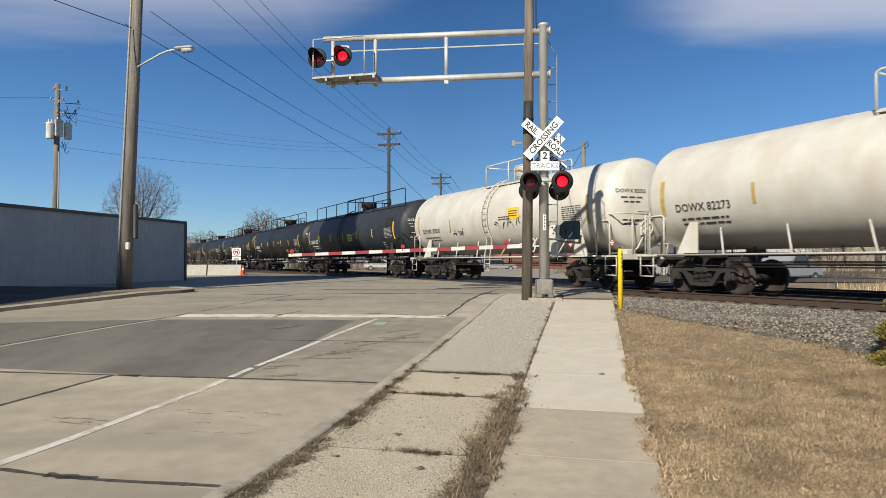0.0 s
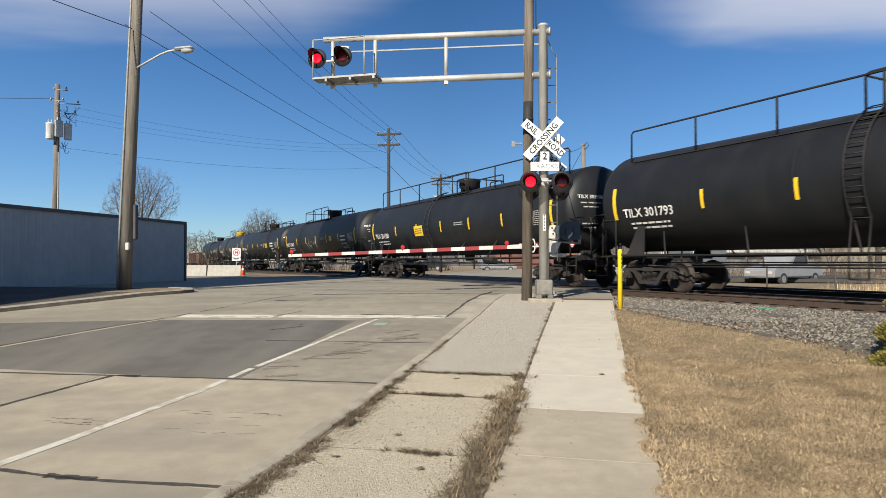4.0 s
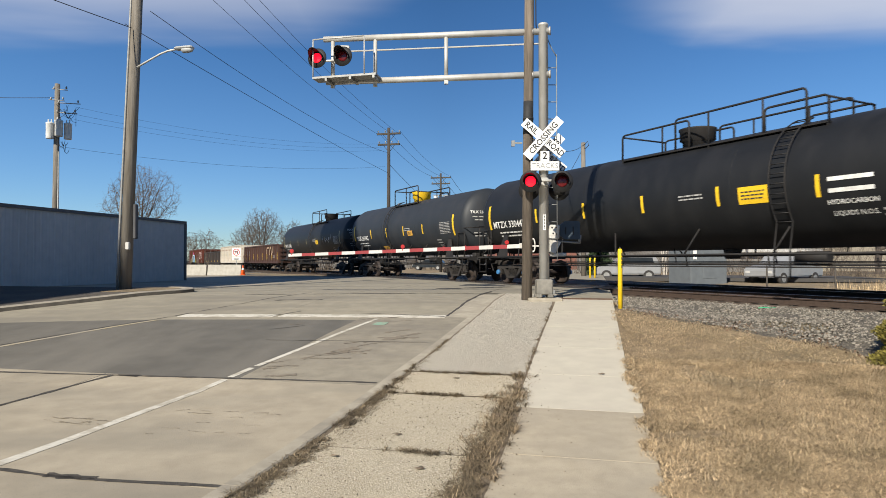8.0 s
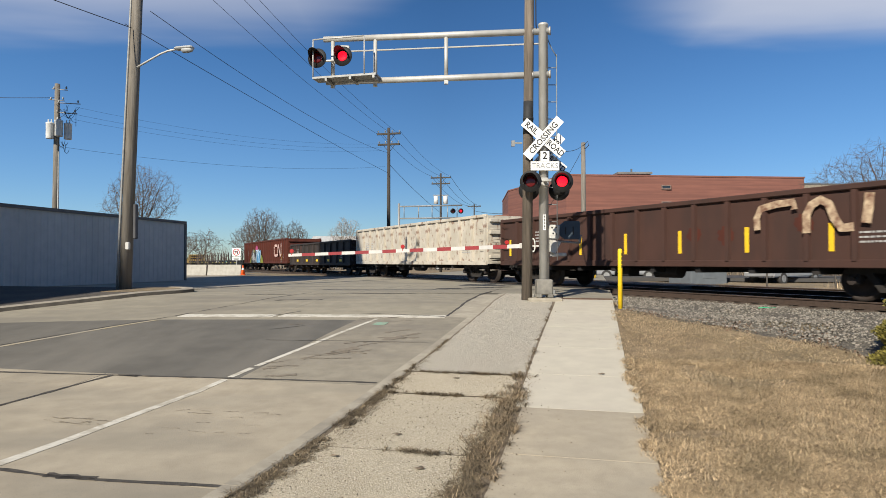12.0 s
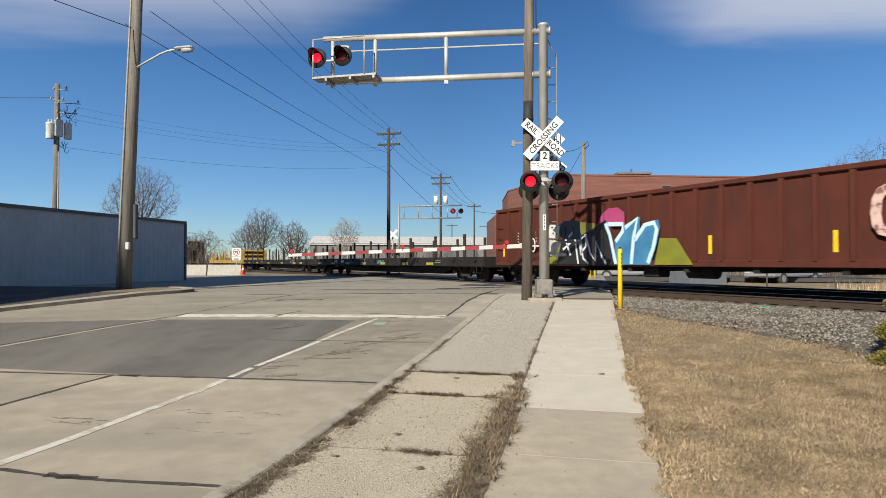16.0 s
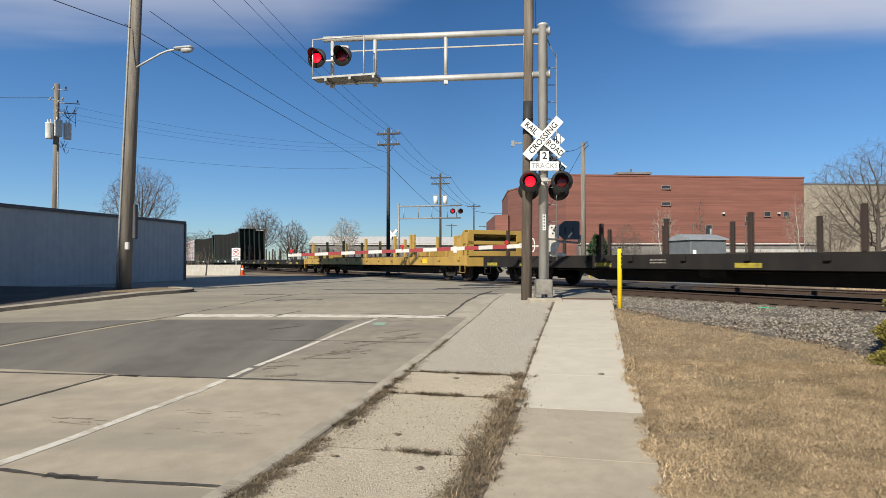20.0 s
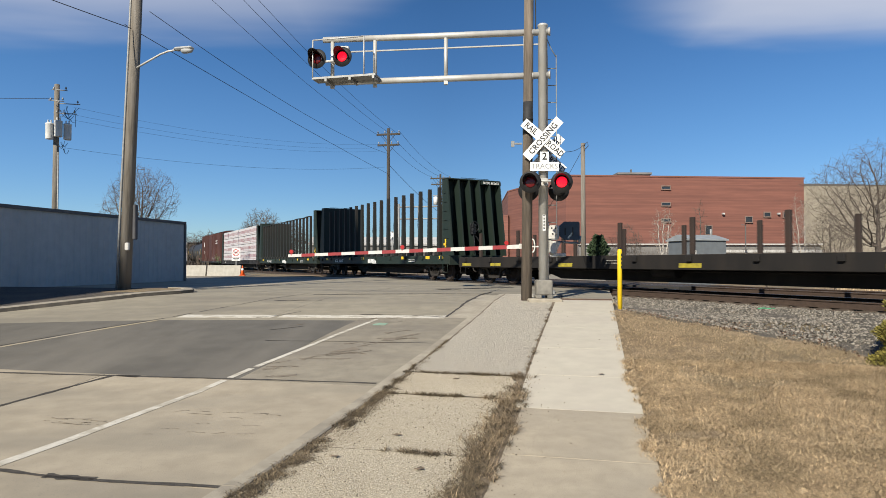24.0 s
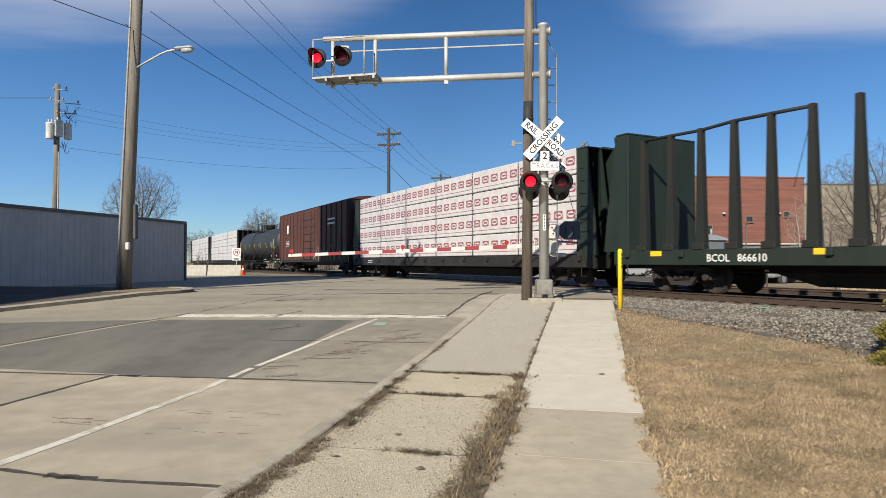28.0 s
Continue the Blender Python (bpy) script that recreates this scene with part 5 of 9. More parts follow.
def gondola(s0, L, paint, label, z0, z1, mark_style="bar", posts=13, graffiti=None, first=1, step=2, bar=(0.12, 0.62, 0.62)):
    car = start_car("gondola_car", label, "gondola wagon", s0, L, 2.1)
    W = 1.42
    a, b = 0.55, L - 0.55
    for sy in (-1, 1):
        bm = bm_new(); box(bm, a, b, sy * W - 0.02, sy * W + 0.02, z0, z1, None, 0.004)
        part("side_sheet", bm, paint, car)
        bm = bm_new(); box(bm, a, b, sy * (W + 0.04) - 0.06, sy * (W + 0.04) + 0.06, z1 - 0.02, z1 + 0.11, None, 0.02)
        part("top_chord", bm, paint, car)
        bm = bm_new(); box(bm, a, b, sy * (W + 0.05) - 0.05, sy * (W + 0.05) + 0.05, z0 - 0.05, z0 + 0.13, None, 0.015)
        part("side_sill", bm, paint, car)
        for k in range(posts):
            x = a + 0.09 + (b - a - 0.18) * k / (posts - 1)
            me = shared("post_%s_%.2f_%d" % (paint.name, z1 - z0, sy), lambda bm: (poly(bm, [(-0.07, sy * W, 0.1), (0.07, sy * W, 0.1), (0.05, sy * (W + 0.12), 0.1), (-0.05, sy * (W + 0.12), 0.1)], z1 - z0 - 0.12, (0, 0, 1))), paint)
            part("side_post", me, None, car, at=pose(x, 0, z0))
    for x, o in ((a, 1), (b, -1)):
        bm = bm_new(); box(bm, x - 0.02, x + 0.02, -W, W, z0, z1 + 0.06); part("end_sheet", bm, paint, car)
        bm = bm_new()
        for z in np.linspace(z0 + 0.3, z1 - 0.15, 4):
            box(bm, x - o * 0.14 if o > 0 else x, x if o > 0 else x + 0.14, -W + 0.05, W - 0.05, z - 0.07, z + 0.07, None, 0.02)
        part("end_rib", bm, paint, car)
        for sy in (-1, 1):
            bm = bm_new()
            for k in range(5):
                z = z0 - 0.25 + k * 0.42
                tube(bm, [(x - o * 0.14, sy * (W - 0.05), z), (x - o * 0.14, sy * (W - 0.5), z)], 0.014, 5)
                tube(bm, [(x + o * 0.1, sy * (W + 0.1), z), (x + o * 0.5, sy * (W + 0.1), z)], 0.014, 5)
            part("grab_irons", bm, paint, car)
    bm = bm_new(); box(bm, a, b, -W, W, z0 + 0.02, z0 + 0.08); part("floor", bm, P_DECK, car)
    bm = bm_new(); box(bm, 0.5, L - 0.5, -0.3, 0.3, 0.62, z0)
    for x in np.linspace(3.6, L - 3.6, 7):
        box(bm, x - 0.08, x + 0.08, -W, W, z0 - 0.2, z0)
    cyl(bm, (L / 2 - 0.5, 0.8, 0.6), (L / 2 + 0.4, 0.8, 0.6), 0.2, n=10)
    box(bm, L / 2 + 1.2, L / 2 + 1.8, 0.7, 1.2, 0.42, 0.72, None, 0.03)
    part("underframe", bm, P_UNDER, car)
    K = dict(y=W + 0.021)
    for k in range(first, posts - 1, step):
        x = a + 0.09 + (b - a - 0.18) * (k + 0.5) / (posts - 1)
        if mark_style == "bar":
            plate(car, "yellow_mark", bar[0], bar[1], x, z0 + bar[2], P_MARK, **K)
        elif mark_style == "box":
            plate(car, "yellow_mark", 0.5, 0.16, x, z0 + 0.3, P_MARK, **K)
    linework(car, 1.2, 4, 0.11, L - 2.6, z0 + 1.0, P_SMALL, 4, **K)
    linework(car, 0.7, 3, 0.1, 2.3, z0 + 0.6, P_SMALL, 8, **K)
    for f in graffiti or ():
        f(car, L, W, z0, z1, K)
    return car


def flat_frame(name, s0, L, paint, label, zt=1.08, deep=True, clear=None, inset=0.5, tc=2.7):
    car = start_car(name, label, "flat wagon", s0, L, tc)
    a, b = inset, L - 0.5
    bm = bm_new(); box(bm, a, b, -1.4, 1.4, zt - 0.07, zt); part("deck", bm, P_DECK, car)
    for sy in (-1, 1):
        bm = bm_new(); box(bm, a, b, sy * 1.44 - 0.04, sy * 1.44 + 0.04, zt - 0.42, zt - 0.003, None, 0.012); part("side_sill", bm, paint, car)
        me = shared("stake_pocket_%s_%d" % (paint.name, sy), lambda bm: box(bm, -0.08, 0.08, min(sy * 1.48, sy * 1.56), max(sy * 1.48, sy * 1.56), -0.2, -0.03, None, 0.012), paint)
        for x in np.linspace(a + 0.6, b - 0.6, int(L / 1.9)):
            if clear and abs(x - clear) < 0.95:
                continue
            part("stake_pocket", me, None, car, at=pose(x, 0, zt))
    for x in (a, b):
        bm = bm_new(); box(bm, x - 0.03, x + 0.03, -1.44, 1.44, zt - 0.45, zt, None, 0.01); part("end_sill", bm, paint, car)
    bm = bm_new()
    box(bm, 0.6, L - 0.6, -0.3, 0.3, 0.66, zt - 0.07)
    if deep:
        poly(bm, [(4.6, -0.32, 0.7), (6.2, -0.32, 0.27), (L - 6.2, -0.32, 0.27), (L - 4.6, -0.32, 0.7)], 0.64, (0, 1, 0))
    for x in np.linspace(1.2, L - 1.2, 11):
        box(bm, x - 0.07, x + 0.07, -1.4, 1.4, zt - 0.3, zt - 0.07)
    part("underframe", bm, P_UNDER, car)
    bm = bm_new()
    cyl(bm, (L / 2 + 1, 0.8, 0.62), (L / 2 + 1.9, 0.8, 0.62), 0.2, n=10)
    tube(bm, [(3.8, 0.5, 0.6), (L - 3.8, 0.5, 0.6)], 0.03, 6)
    part("brake_gear", bm, P_UNDER, car)
    for x, o in ((a, 1), (b, -1)):
        for sy in (-1, 1):
            bm = bm_new()
            tube(bm, [(x + o * 0.1, sy * 1.46, zt - 0.1), (x + o * 0.1, sy * 1.46, 0.4), (x + o * 0.55, sy * 1.46, 0.4), (x + o * 0.55, sy * 1.46, zt - 0.1)], 0.018, 6)
            part("step", bm, paint, car)
    return car


def stake_flat(s0, L, label, letter=None, stakes=True, zt=1.08, marks_at=None, letter_x=None, frame_x=3.35):
    car = flat_frame("flat_car", s0, L, P_FLAT, label, zt, True, letter_x)
    K = dict(y=1.482)
    for x in marks_at or (1.5, 3.5, L * 0.3, L * 0.5, L * 0.7, L - 3.5, L - 1.2):
        plate(car, "yellow_mark", 0.75, 0.12, x, zt - 0.3, P_MARK_DULL, **K)
    if stakes:
        for sy in (-1, 1):
            me = shared("stake_%d" % sy, lambda bm: box(bm, -0.07, 0.07, sy * 1.38 - 0.05, sy * 1.38 + 0.05, 0, 1.0, None, 0.012), P_STAKE)
            for x in np.linspace(2.2, L - 2.2, 9):
                part("stake", me, None, car, at=pose(x, 0, zt))
    if letter:
        writing(car, letter, 0.3, letter_x or L - 4.2, zt - 0.2, P_LETTER, **K)
        writing(car, "GNWR", 0.24, (letter_x or L - 4.2) + 1.42, zt - 0.2, P_LETTER, **K)
        bm = bm_new()
        for k in range(5):
            ribbon_on(bm, [(12.1 - 0.2 * k, zt - 0.34 + 0.02 * k), (12.04 - 0.2 * k, zt - 0.2), (12.0 - 0.19 * k, zt - 0.12 - 0.05 * (k % 2)), (11.93 - 0.2 * k, zt - 0.16), (11.9 - 0.2 * k, zt - 0.28)], 0.035, 1.487)
        tagged(part("graffiti", bm, surf("graffiti_teal", (0.12, 0.4, 0.42), None, 3, 0.6, 0), car, "sprayed teal scrawl"), kind="stuff")
    linework(car, 0.7, 2, 0.08, 4.6, zt - 0.2, P_DUSTY, 4, **K)
    linework(car, 0.6, 2, 0.08, L * 0.612, zt - 0.2, P_DUSTY, 6, **K)
    bm = bm_new()
    for x0, x1, z0, z1 in ((4.1, 4.13, .7, 1.02), (3.72, 3.75, .7, 1.02), (3.35, 3.38, .7, 1.02), (3.35, 4.13, .99, 1.02), (3.35, 4.13, .68, .71)):
        box(bm, x0 - 3.35 + frame_x, x1 - 3.35 + frame_x, 1.483, 1.488, z0, z1)
    part("stencil_frame", bm, P_DUSTY, car)
    return car


def bulkhead(car, zt, at, mat, text=""):
    """A steel end wall: an inner sheet with six deep ribs that taper upwards, a top beam, a ladder and a brake wheel; the ribs face -x."""
    H = 3.5
    key = "_%s_%.2f" % (mat.name, zt)
    b = part("bulkhead", shared("bulkhead" + key, lambda bm: box(bm, 1.25, 1.32, -1.44, 1.44, zt - 0.02, zt + H, None, 0.01), mat), None, car, "dark ribbed steel end wall", at)

    def rib(bm):
        poly(bm, [(0.3, 0.0, zt - 0.02), (1.248, 0.0, zt - 0.02), (1.248, 0.0, zt + H), (0.86, 0.0, zt + H)], 0.06, (0, 1, 0))
        poly(bm, [(0.25, -0.005, zt - 0.02), (0.3, -0.005, zt - 0.02), (0.86, -0.005, zt + H), (0.81, -0.005, zt + H)], 0.07, (0, 1, 0))

    for y in (-1.44, -0.86, -0.3, 0.24, 0.8, 1.38):
        part("rib", shared("rib" + key, rib, mat), None, b, at=pose(0, y, 0))

    def beam(bm):
        box(bm, 0.8, 1.32, -1.46, 1.46, zt + H, zt + H + 0.06, None, 0.02)
        tube(bm, [(1.0, -0.9, zt + H), (1.0, -0.9, zt + H + 0.12), (1.0, 0.6, zt + H + 0.12), (1.0, 0.6, zt + H)], 0.015, 5)

    part("top_beam", shared("beam" + key, beam, mat), None, b)

    def rungs(bm):
        for k in range(7):
            tube(bm, [(0.62 + 0.05 * k, 1.46, zt + 0.35 + k * 0.42), (1.1, 1.46, zt + 0.35 + k * 0.42)], 0.016, 5)

    part("ladder", shared("rungs" + key, rungs, mat), None, b)

    def wheel(bm):
        c = Vector((0.28, 0.3, zt + 1.3))
        tube(bm, [c + Vector((0, 0.24 * math.cos(k * math.tau / 16), 0.24 * math.sin(k * math.tau / 16))) for k in range(17)], 0.02, 6)
        for k in range(5):
            q = k * math.tau / 5
            tube(bm, [c, c + Vector((0, 0.23 * math.cos(q), 0.23 * math.sin(q)))], 0.014, 5)
        box(bm, 0.3, 0.5, 0.18, 0.42, zt + 0.95, zt + 1.45, None, 0.03)
        tube(bm, [(0.35, 0.3, zt + 1.0), (0.3, 0.28, zt + 0.5), (0.25, 0.3, zt + 0.05)], 0.02, 5)
        tube(bm, [(0.4, 0.2, zt + 0.95), (0.3, 0.0, zt + 0.6), (0.25, 0.05, zt + 0.1)], 0.015, 5)
        tube(bm, [(0.3, -0.5, zt + 0.2), (0.3, 0.9, zt + 0.2)], 0.015, 5)

    part("brake_wheel", shared("brakewheel" + key, wheel, P_BLACK), None, b)
    if text:
        me = wordmesh(text, 0.15, 0.003)
        for v in me.vertices:
            v.co = (0.757, -0.91 - v.co.x, zt + H - 0.085 + v.co.y)
        me.update()
        part("lettering", me, P_LETTER, b)
    bm = bm_new(); box(bm, 0.762, 0.8, -1.46, -0.36, zt + H - 0.16, zt + H - 0.005); part("number_board", bm, mat, b)


def bulkhead_flat(s0, L, label, letter, capped):
    zt = 1.2
    shift = 0.25 if capped else -0.12             # the end walls do not stand quite alike on the two cars
    car = flat_frame("bulkhead_flat_car", s0, L, P_GREEN, label, zt, True, L - 4.8)
    K = dict(y=1.482)
    for at in (pose(min(0, shift), 0, 0), pose(L + max(0, shift), 0, 0, 0, 0, 180)):
        bulkhead(car, zt, at, P_GREEN, letter)
    xs = [(L - 1.6 - 1.02 * (16 - k)) if capped else (1.7 + 1.03 * k) for k in range(17)]
    for sy in (1,):
        me = shared("tall_stake_%d" % sy, lambda bm: (poly(bm, [(-0.155, sy * 1.38, 0), (0.155, sy * 1.38, 0), (0.062, sy * 1.38, 3.22), (-0.062, sy * 1.38, 3.22)], 0.16, (0, -sy, 0)),
                                                    box(bm, -0.19, 0.19, sy * 1.4 - 0.1, sy * 1.4 + 0.1, -0.02, 0.16, None, 0.02)), P_TALL)
        for x in xs:
            part("tall_stake", me, None, car, at=pose(x, 0, zt))
        if capped:
            for i0, i1 in ((0, 9), (11, 16)):
                bm = bm_new(); tube(bm, [(x, sy * 1.31, zt + 3.2 + 0.03 * math.sin(i * 2.1)) for i, x in enumerate(xs) if i0 <= i <= i1], 0.05, 6); part("stake_cap", bm, P_TALL, car)
    for i in (2, 5, 8, 11):
        bm = bm_new(); tube(bm, [(xs[i], 1.3, zt + 3.1), (xs[i] + 0.5, 1.25, zt + 1.4)], 0.008, 4); part("tie_wire", bm, CABLE, car)
    for x in (1.2, 2.6, 5.5, 11.4, L - 7.0, L - 2.2):
        plate(car, "yellow_mark", 0.42, 0.14, x, zt - 0.1, P_MARK, **K)
    writing(car, letter.replace(" ", "   "), 0.27, L - 4.8, zt - 0.24, P_LETTER, **K)
    # the builder's mark, as a plain block
    bm = bm_new()
    for k in range(6):
        x = 10.55 - k * 0.22
        vs = [bm.verts.new(p) for p in ((x, 1.489, zt - 0.36), (x - 0.18, 1.489, zt - 0.36), (x - 0.2, 1.489, zt - 0.13), (x - 0.02, 1.489, zt - 0.13))]
        bm.faces.new(vs)
    bm.faces.new([bm.verts.new(p) for p in ((9.8, 1.489, zt - 0.4), (9.2, 1.489, zt - 0.4), (9.2, 1.489, zt - 0.375), (9.8, 1.489, zt - 0.375))])
    part("company_mark", bm, P_LETTER, car)
    linework(car, 0.8, 2, 0.09, 4.4, zt - 0.25, P_LETTER, 4, **K)
    bm = bm_new(); box(bm, 0.75, 0.86, 1.456, 1.462, zt + 0.25, zt + 0.75); box(bm, 0.75, 1.0, 1.456, 1.462, zt + 0.45, zt + 0.55)
    part("yellow_mark", bm, P_MARK, car)
    return car


def works_flat(s0, L):
    zt = 1.12
    car = flat_frame("works_flat_car", s0, L, P_YEL, "yellow works flat car with a ramped housing at one end", zt, inset=0.95, tc=3.1)
    bm = bm_new()
    H = 1.08
    side = [(0.86, 0.0), (2.7, 0.0), (2.56, 0.33), (1.65, 0.86), (1.32, 1.12), (1.22, H + 0.06), (0.92, H + 0.06)]
    for y in (-1.38, 1.28):
        poly(bm, [(x, y, zt + z) for x, z in side], 0.1, (0, 1, 0))
    box(bm, 0.92, 1.25, -1.38, 1.38, zt + H - 0.04, zt + H + 0.06, None, 0.02)
    poly(bm, [(1.22, -1.28, zt + H + 0.05), (1.65, -1.28, zt + 0.86), (2.56, -1.28, zt + 0.33), (2.56, -1.28, zt + 0.2), (1.2, -1.28, zt + H - 0.2)], 2.56, (0, 1, 0))
    for z0, z1 in ((0.0, 0.22), (0.5, 0.66), (0.95, H + 0.06)):       # face plates round two long slots
        box(bm, 0.86, 0.94, -1.38, 1.38, zt + z0, zt + z1, None, 0.012)
    for y in (-1.38, 1.13):
        box(bm, 0.86, 0.94, y, y + 0.25, zt + 0.2, zt + 0.97)
    part("end_housing", bm, P_YEL, car, "yellow steel end housing with two long slots")
    bm = bm_new(); box(bm, 1.0, 1.9, -1.2, 1.2, zt + 0.08, zt + 0.7); part("machinery", bm, P_UNDER, car)
    bm = bm_new()
    tube(bm, [(0.95, 1.42, zt + 0.05), (0.95, 1.42, zt + 0.55), (1.25, 1.42, zt + 0.55), (1.25, 1.42, zt + 0.05)], 0.018, 6); tube(bm, [(0.95, 1.42, zt + 0.3), (1.25, 1.42, zt + 0.3)], 0.018, 6)
    part("grab_rail", bm, P_YEL, car)
    for x in (2.9, 4.6):
        bm = bm_new(); box(bm, x, x + 0.1, 1.15, 1.4, zt, zt + 0.36, None, 0.012); part("chock", bm, P_YEL, car)
    me = shared("yellow_post", lambda bm: box(bm, -0.09, 0.09, -0.07, 0.07, 0, 1.15, None, 0.015), P_YEL)
    for x in (6.6, 6.9, 9.0, 13.4, 17.5, 21.0, 24.4):
        for y in (-1.3, 1.3):
            part("post", me, None, car, at=pose(x, y, zt))
    for x in (5.2, L - 2.0):
        bm = bm_new(); box(bm, x, x + 0.9, -1.35, 1.35, zt, zt + 0.42, None, 0.03); part("deck_box", bm, P_YEL, car)
    K = dict(y=1.482)
    linework(car, 0.7, 1, 0.2, L - 4.5, zt - 0.2, P_LETTERK, 4, **K)
    plate(car, "yellow_mark", 0.5, 0.22, 5.0, zt - 0.2, P_MARK, **K)
    bm = bm_new(); box(bm, 1.92, 2.22, 1.385, 1.392, zt + 0.16, zt + 0.44); part("notice", bm, P_LETTER, car, "white notice")
    bm = bm_new(); box(bm, L * 0.45, L - 4, -0.25, 0.25, zt, zt + 0.08); part("deck_rail", bm, P_TRUCK, car)
    return car


def lumber_car(s0, L, label, printed):
    zt = 1.1
    car = flat_frame("lumber_car", s0, L, P_UNDER if printed else P_FLAT, label, zt)
    for at in (pose(0, 0, 0), pose(L, 0, 0, 0, 0, 180)):
        bulkhead(car, zt, at, P_GREEN if printed else P_UNDER)
    bm = bm_new(); box(bm, 1.3, L - 1.3, -0.05, 0.05, zt, zt + 3.5); part("centre_beam", bm, P_UNDER, car)
    n = 6
    for row in range(4):
        for k in range(n):
            for sy in (-1, 1):
                x0, x1 = 1.36 + (L - 2.72) * k / n, 1.36 + (L - 2.72) * (k + 1) / n
                h = 0.865
                z = zt + 0.03 + row * 0.9
                j = random.uniform(-0.02, 0.02)
                bm = bm_new(); box(bm, x0 + 0.02, x1 - 0.02, min(sy * 0.07, sy * (1.36 + j)), max(sy * 0.07, sy * (1.36 + j)), z, z + h, None, 0.025)
                pk = part("lumber_pack", bm, P_WRAP, car, "white-wrapped lumber pack")
                if sy > 0:
                    def oval(bm):        # a printed square round a white oval with a bar in it, and two lines below
                        n_ = 20
                        ring = [(math.cos(a * math.tau / n_), math.sin(a * math.tau / n_)) for a in range(n_)]
                        o = [bm.verts.new((max(-0.24, min(0.24, 0.36 * c)), 0, max(-0.15, min(0.15, 0.22 * d)))) for c, d in ring]
                        i = [bm.verts.new((0.2 * c, 0, 0.105 * d)) for c, d in ring]
                        for a in range(n_):
                            bm.faces.new((o[a], o[(a + 1) % n_], i[(a + 1) % n_], i[a]))
                        for p, r, q, u in ((-0.14, -0.03, 0.14, 0.035), (-0.35, -0.31, 0.35, -0.29)):
                            bm.faces.new([bm.verts.new(c) for c in ((p, 0, r), (q, 0, r), (q, 0, u), (p, 0, u))])

                    def bar(bm):
                        bm.faces.new([bm.verts.new(c) for c in ((-0.3, 0, -0.1), (0.3, 0, -0.1), (0.3, 0, 0.05), (-0.3, 0, 0.05))])

                    m_ = shared("printed_oval", oval, P_MAROON) if printed else shared("printed_bar", bar, surf("wrap_print_grey", (0.4, 0.42, 0.45), None, 5, 0.6, 0.0))
                    count = 5 if printed else 3
                    for q in range(count):
                        part("printed_mark", m_, None, pk, at=pose(x0 + (x1 - x0) * (q + 0.5) / count, 1.36 + j + 0.005, z + h * 0.53))
        bm = bm_new()
    for k in range(n + 1):
        x = 1.36 + (L - 2.72) * k / n
        box(bm, x - 0.012, x + 0.012, 1.39, 1.395, zt, zt + 3.6)
    part("straps", bm, CABLE, car)
    linework(car, 0.8, 2, 0.09, L - 3.4, zt - 0.2, P_LETTER, 4, y=1.482)
    return car


def boxcar(s0, L):
    car = start_car("boxcar", "rust-red boxcar with graffiti and white company marks", "boxcar", s0, L, 2.4)
    a, b, W, z0, z1 = 0.6, L - 0.6, 1.45, 1.0, 4.95
    bm = bm_new(); box(bm, a, b, -W, W, z0, z1, None, 0.03); part("body", bm, P_BOX, car)
    bm = bm_new(); poly(bm, [(a - 0.05, -W - 0.05, z1), (a - 0.05, W + 0.05, z1), (a - 0.05, W * 0.5, z1 + 0.2), (a - 0.05, 0, z1 + 0.26), (a - 0.05, -W * 0.5, z1 + 0.2)], b - a + 0.1, (1, 0, 0)); part("roof", bm, P_BOX, car)
    me = shared("box_post", lambda bm: box(bm, -0.06, 0.06, W, W + 0.07, z0 + 0.1, z1 - 0.05, None, 0.015), P_BOX)
    for x in np.linspace(a + 0.15, b - 0.15, 17):
        if abs(x - L / 2) > 1.6:
            part("side_post", me, None, car, at=pose(x, 0, 0))
    bm = bm_new(); box(bm, L / 2 - 1.55, L / 2 + 1.55, W, W + 0.06, z0 + 0.1, z1 - 0.2, None, 0.01)
    for k in range(6):
        box(bm, L / 2 - 1.5, L / 2 + 1.5, W + 0.06, W + 0.1, z0 + 0.35 + k * 0.55, z0 + 0.5 + k * 0.55, None, 0.012)
    door = part("door", bm, P_BOX, car, "corrugated sliding door")
    bm = bm_new()
    for x in (L / 2 - 1.0, L / 2 + 1.0):
        tube(bm, [(x, W + 0.13, z0 + 0.1), (x, W + 0.13, z1 - 0.2)], 0.025, 6)
    part("locking_bar", bm, P_UNDER, door)
    bm = bm_new(); box(bm, 0.5, L - 0.5, -0.3, 0.3, 0.62, z0); box(bm, a, b, -W - 0.03, W + 0.03, z0 - 0.14, z0 + 0.06)
    part("underframe", bm, P_UNDER, car)
    for x, o in ((a, -1), (b, 1)):
        bm = bm_new()
        for z in np.linspace(1.4, 4.2, 8):
            box(bm, min(x, x + o * 0.07), max(x, x + o * 0.07), -1.3, 1.3, z - 0.09, z + 0.09, None, 0.02)
        part("end_rib", bm, P_BOX, car)
    K = dict(y=W + 0.075)
    plate(car, "company_mark", 0.5, 0.7, L - 3.6, 3.6, P_LETTER, **K)
    linework(car, 1.6, 2, 0.3, 3.8, 3.7, P_LETTER, 3, **K)
    linework(car, 1.0, 4, 0.12, L - 3.6, 2.4, P_LETTER, 6, **K)
    scrawl(car, L, 3.0, 1.35, 2.0, surf("graffiti_green", (0.2, 0.4, 0.12), None, 4, 0.6, 0), 31, W + 0.08)
    scrawl(car, L, 7.0, 1.35, 1.5, surf("graffiti_pale", (0.4, 0.4, 0.38), None, 4, 0.6, 0), 33, W + 0.08)
    return car


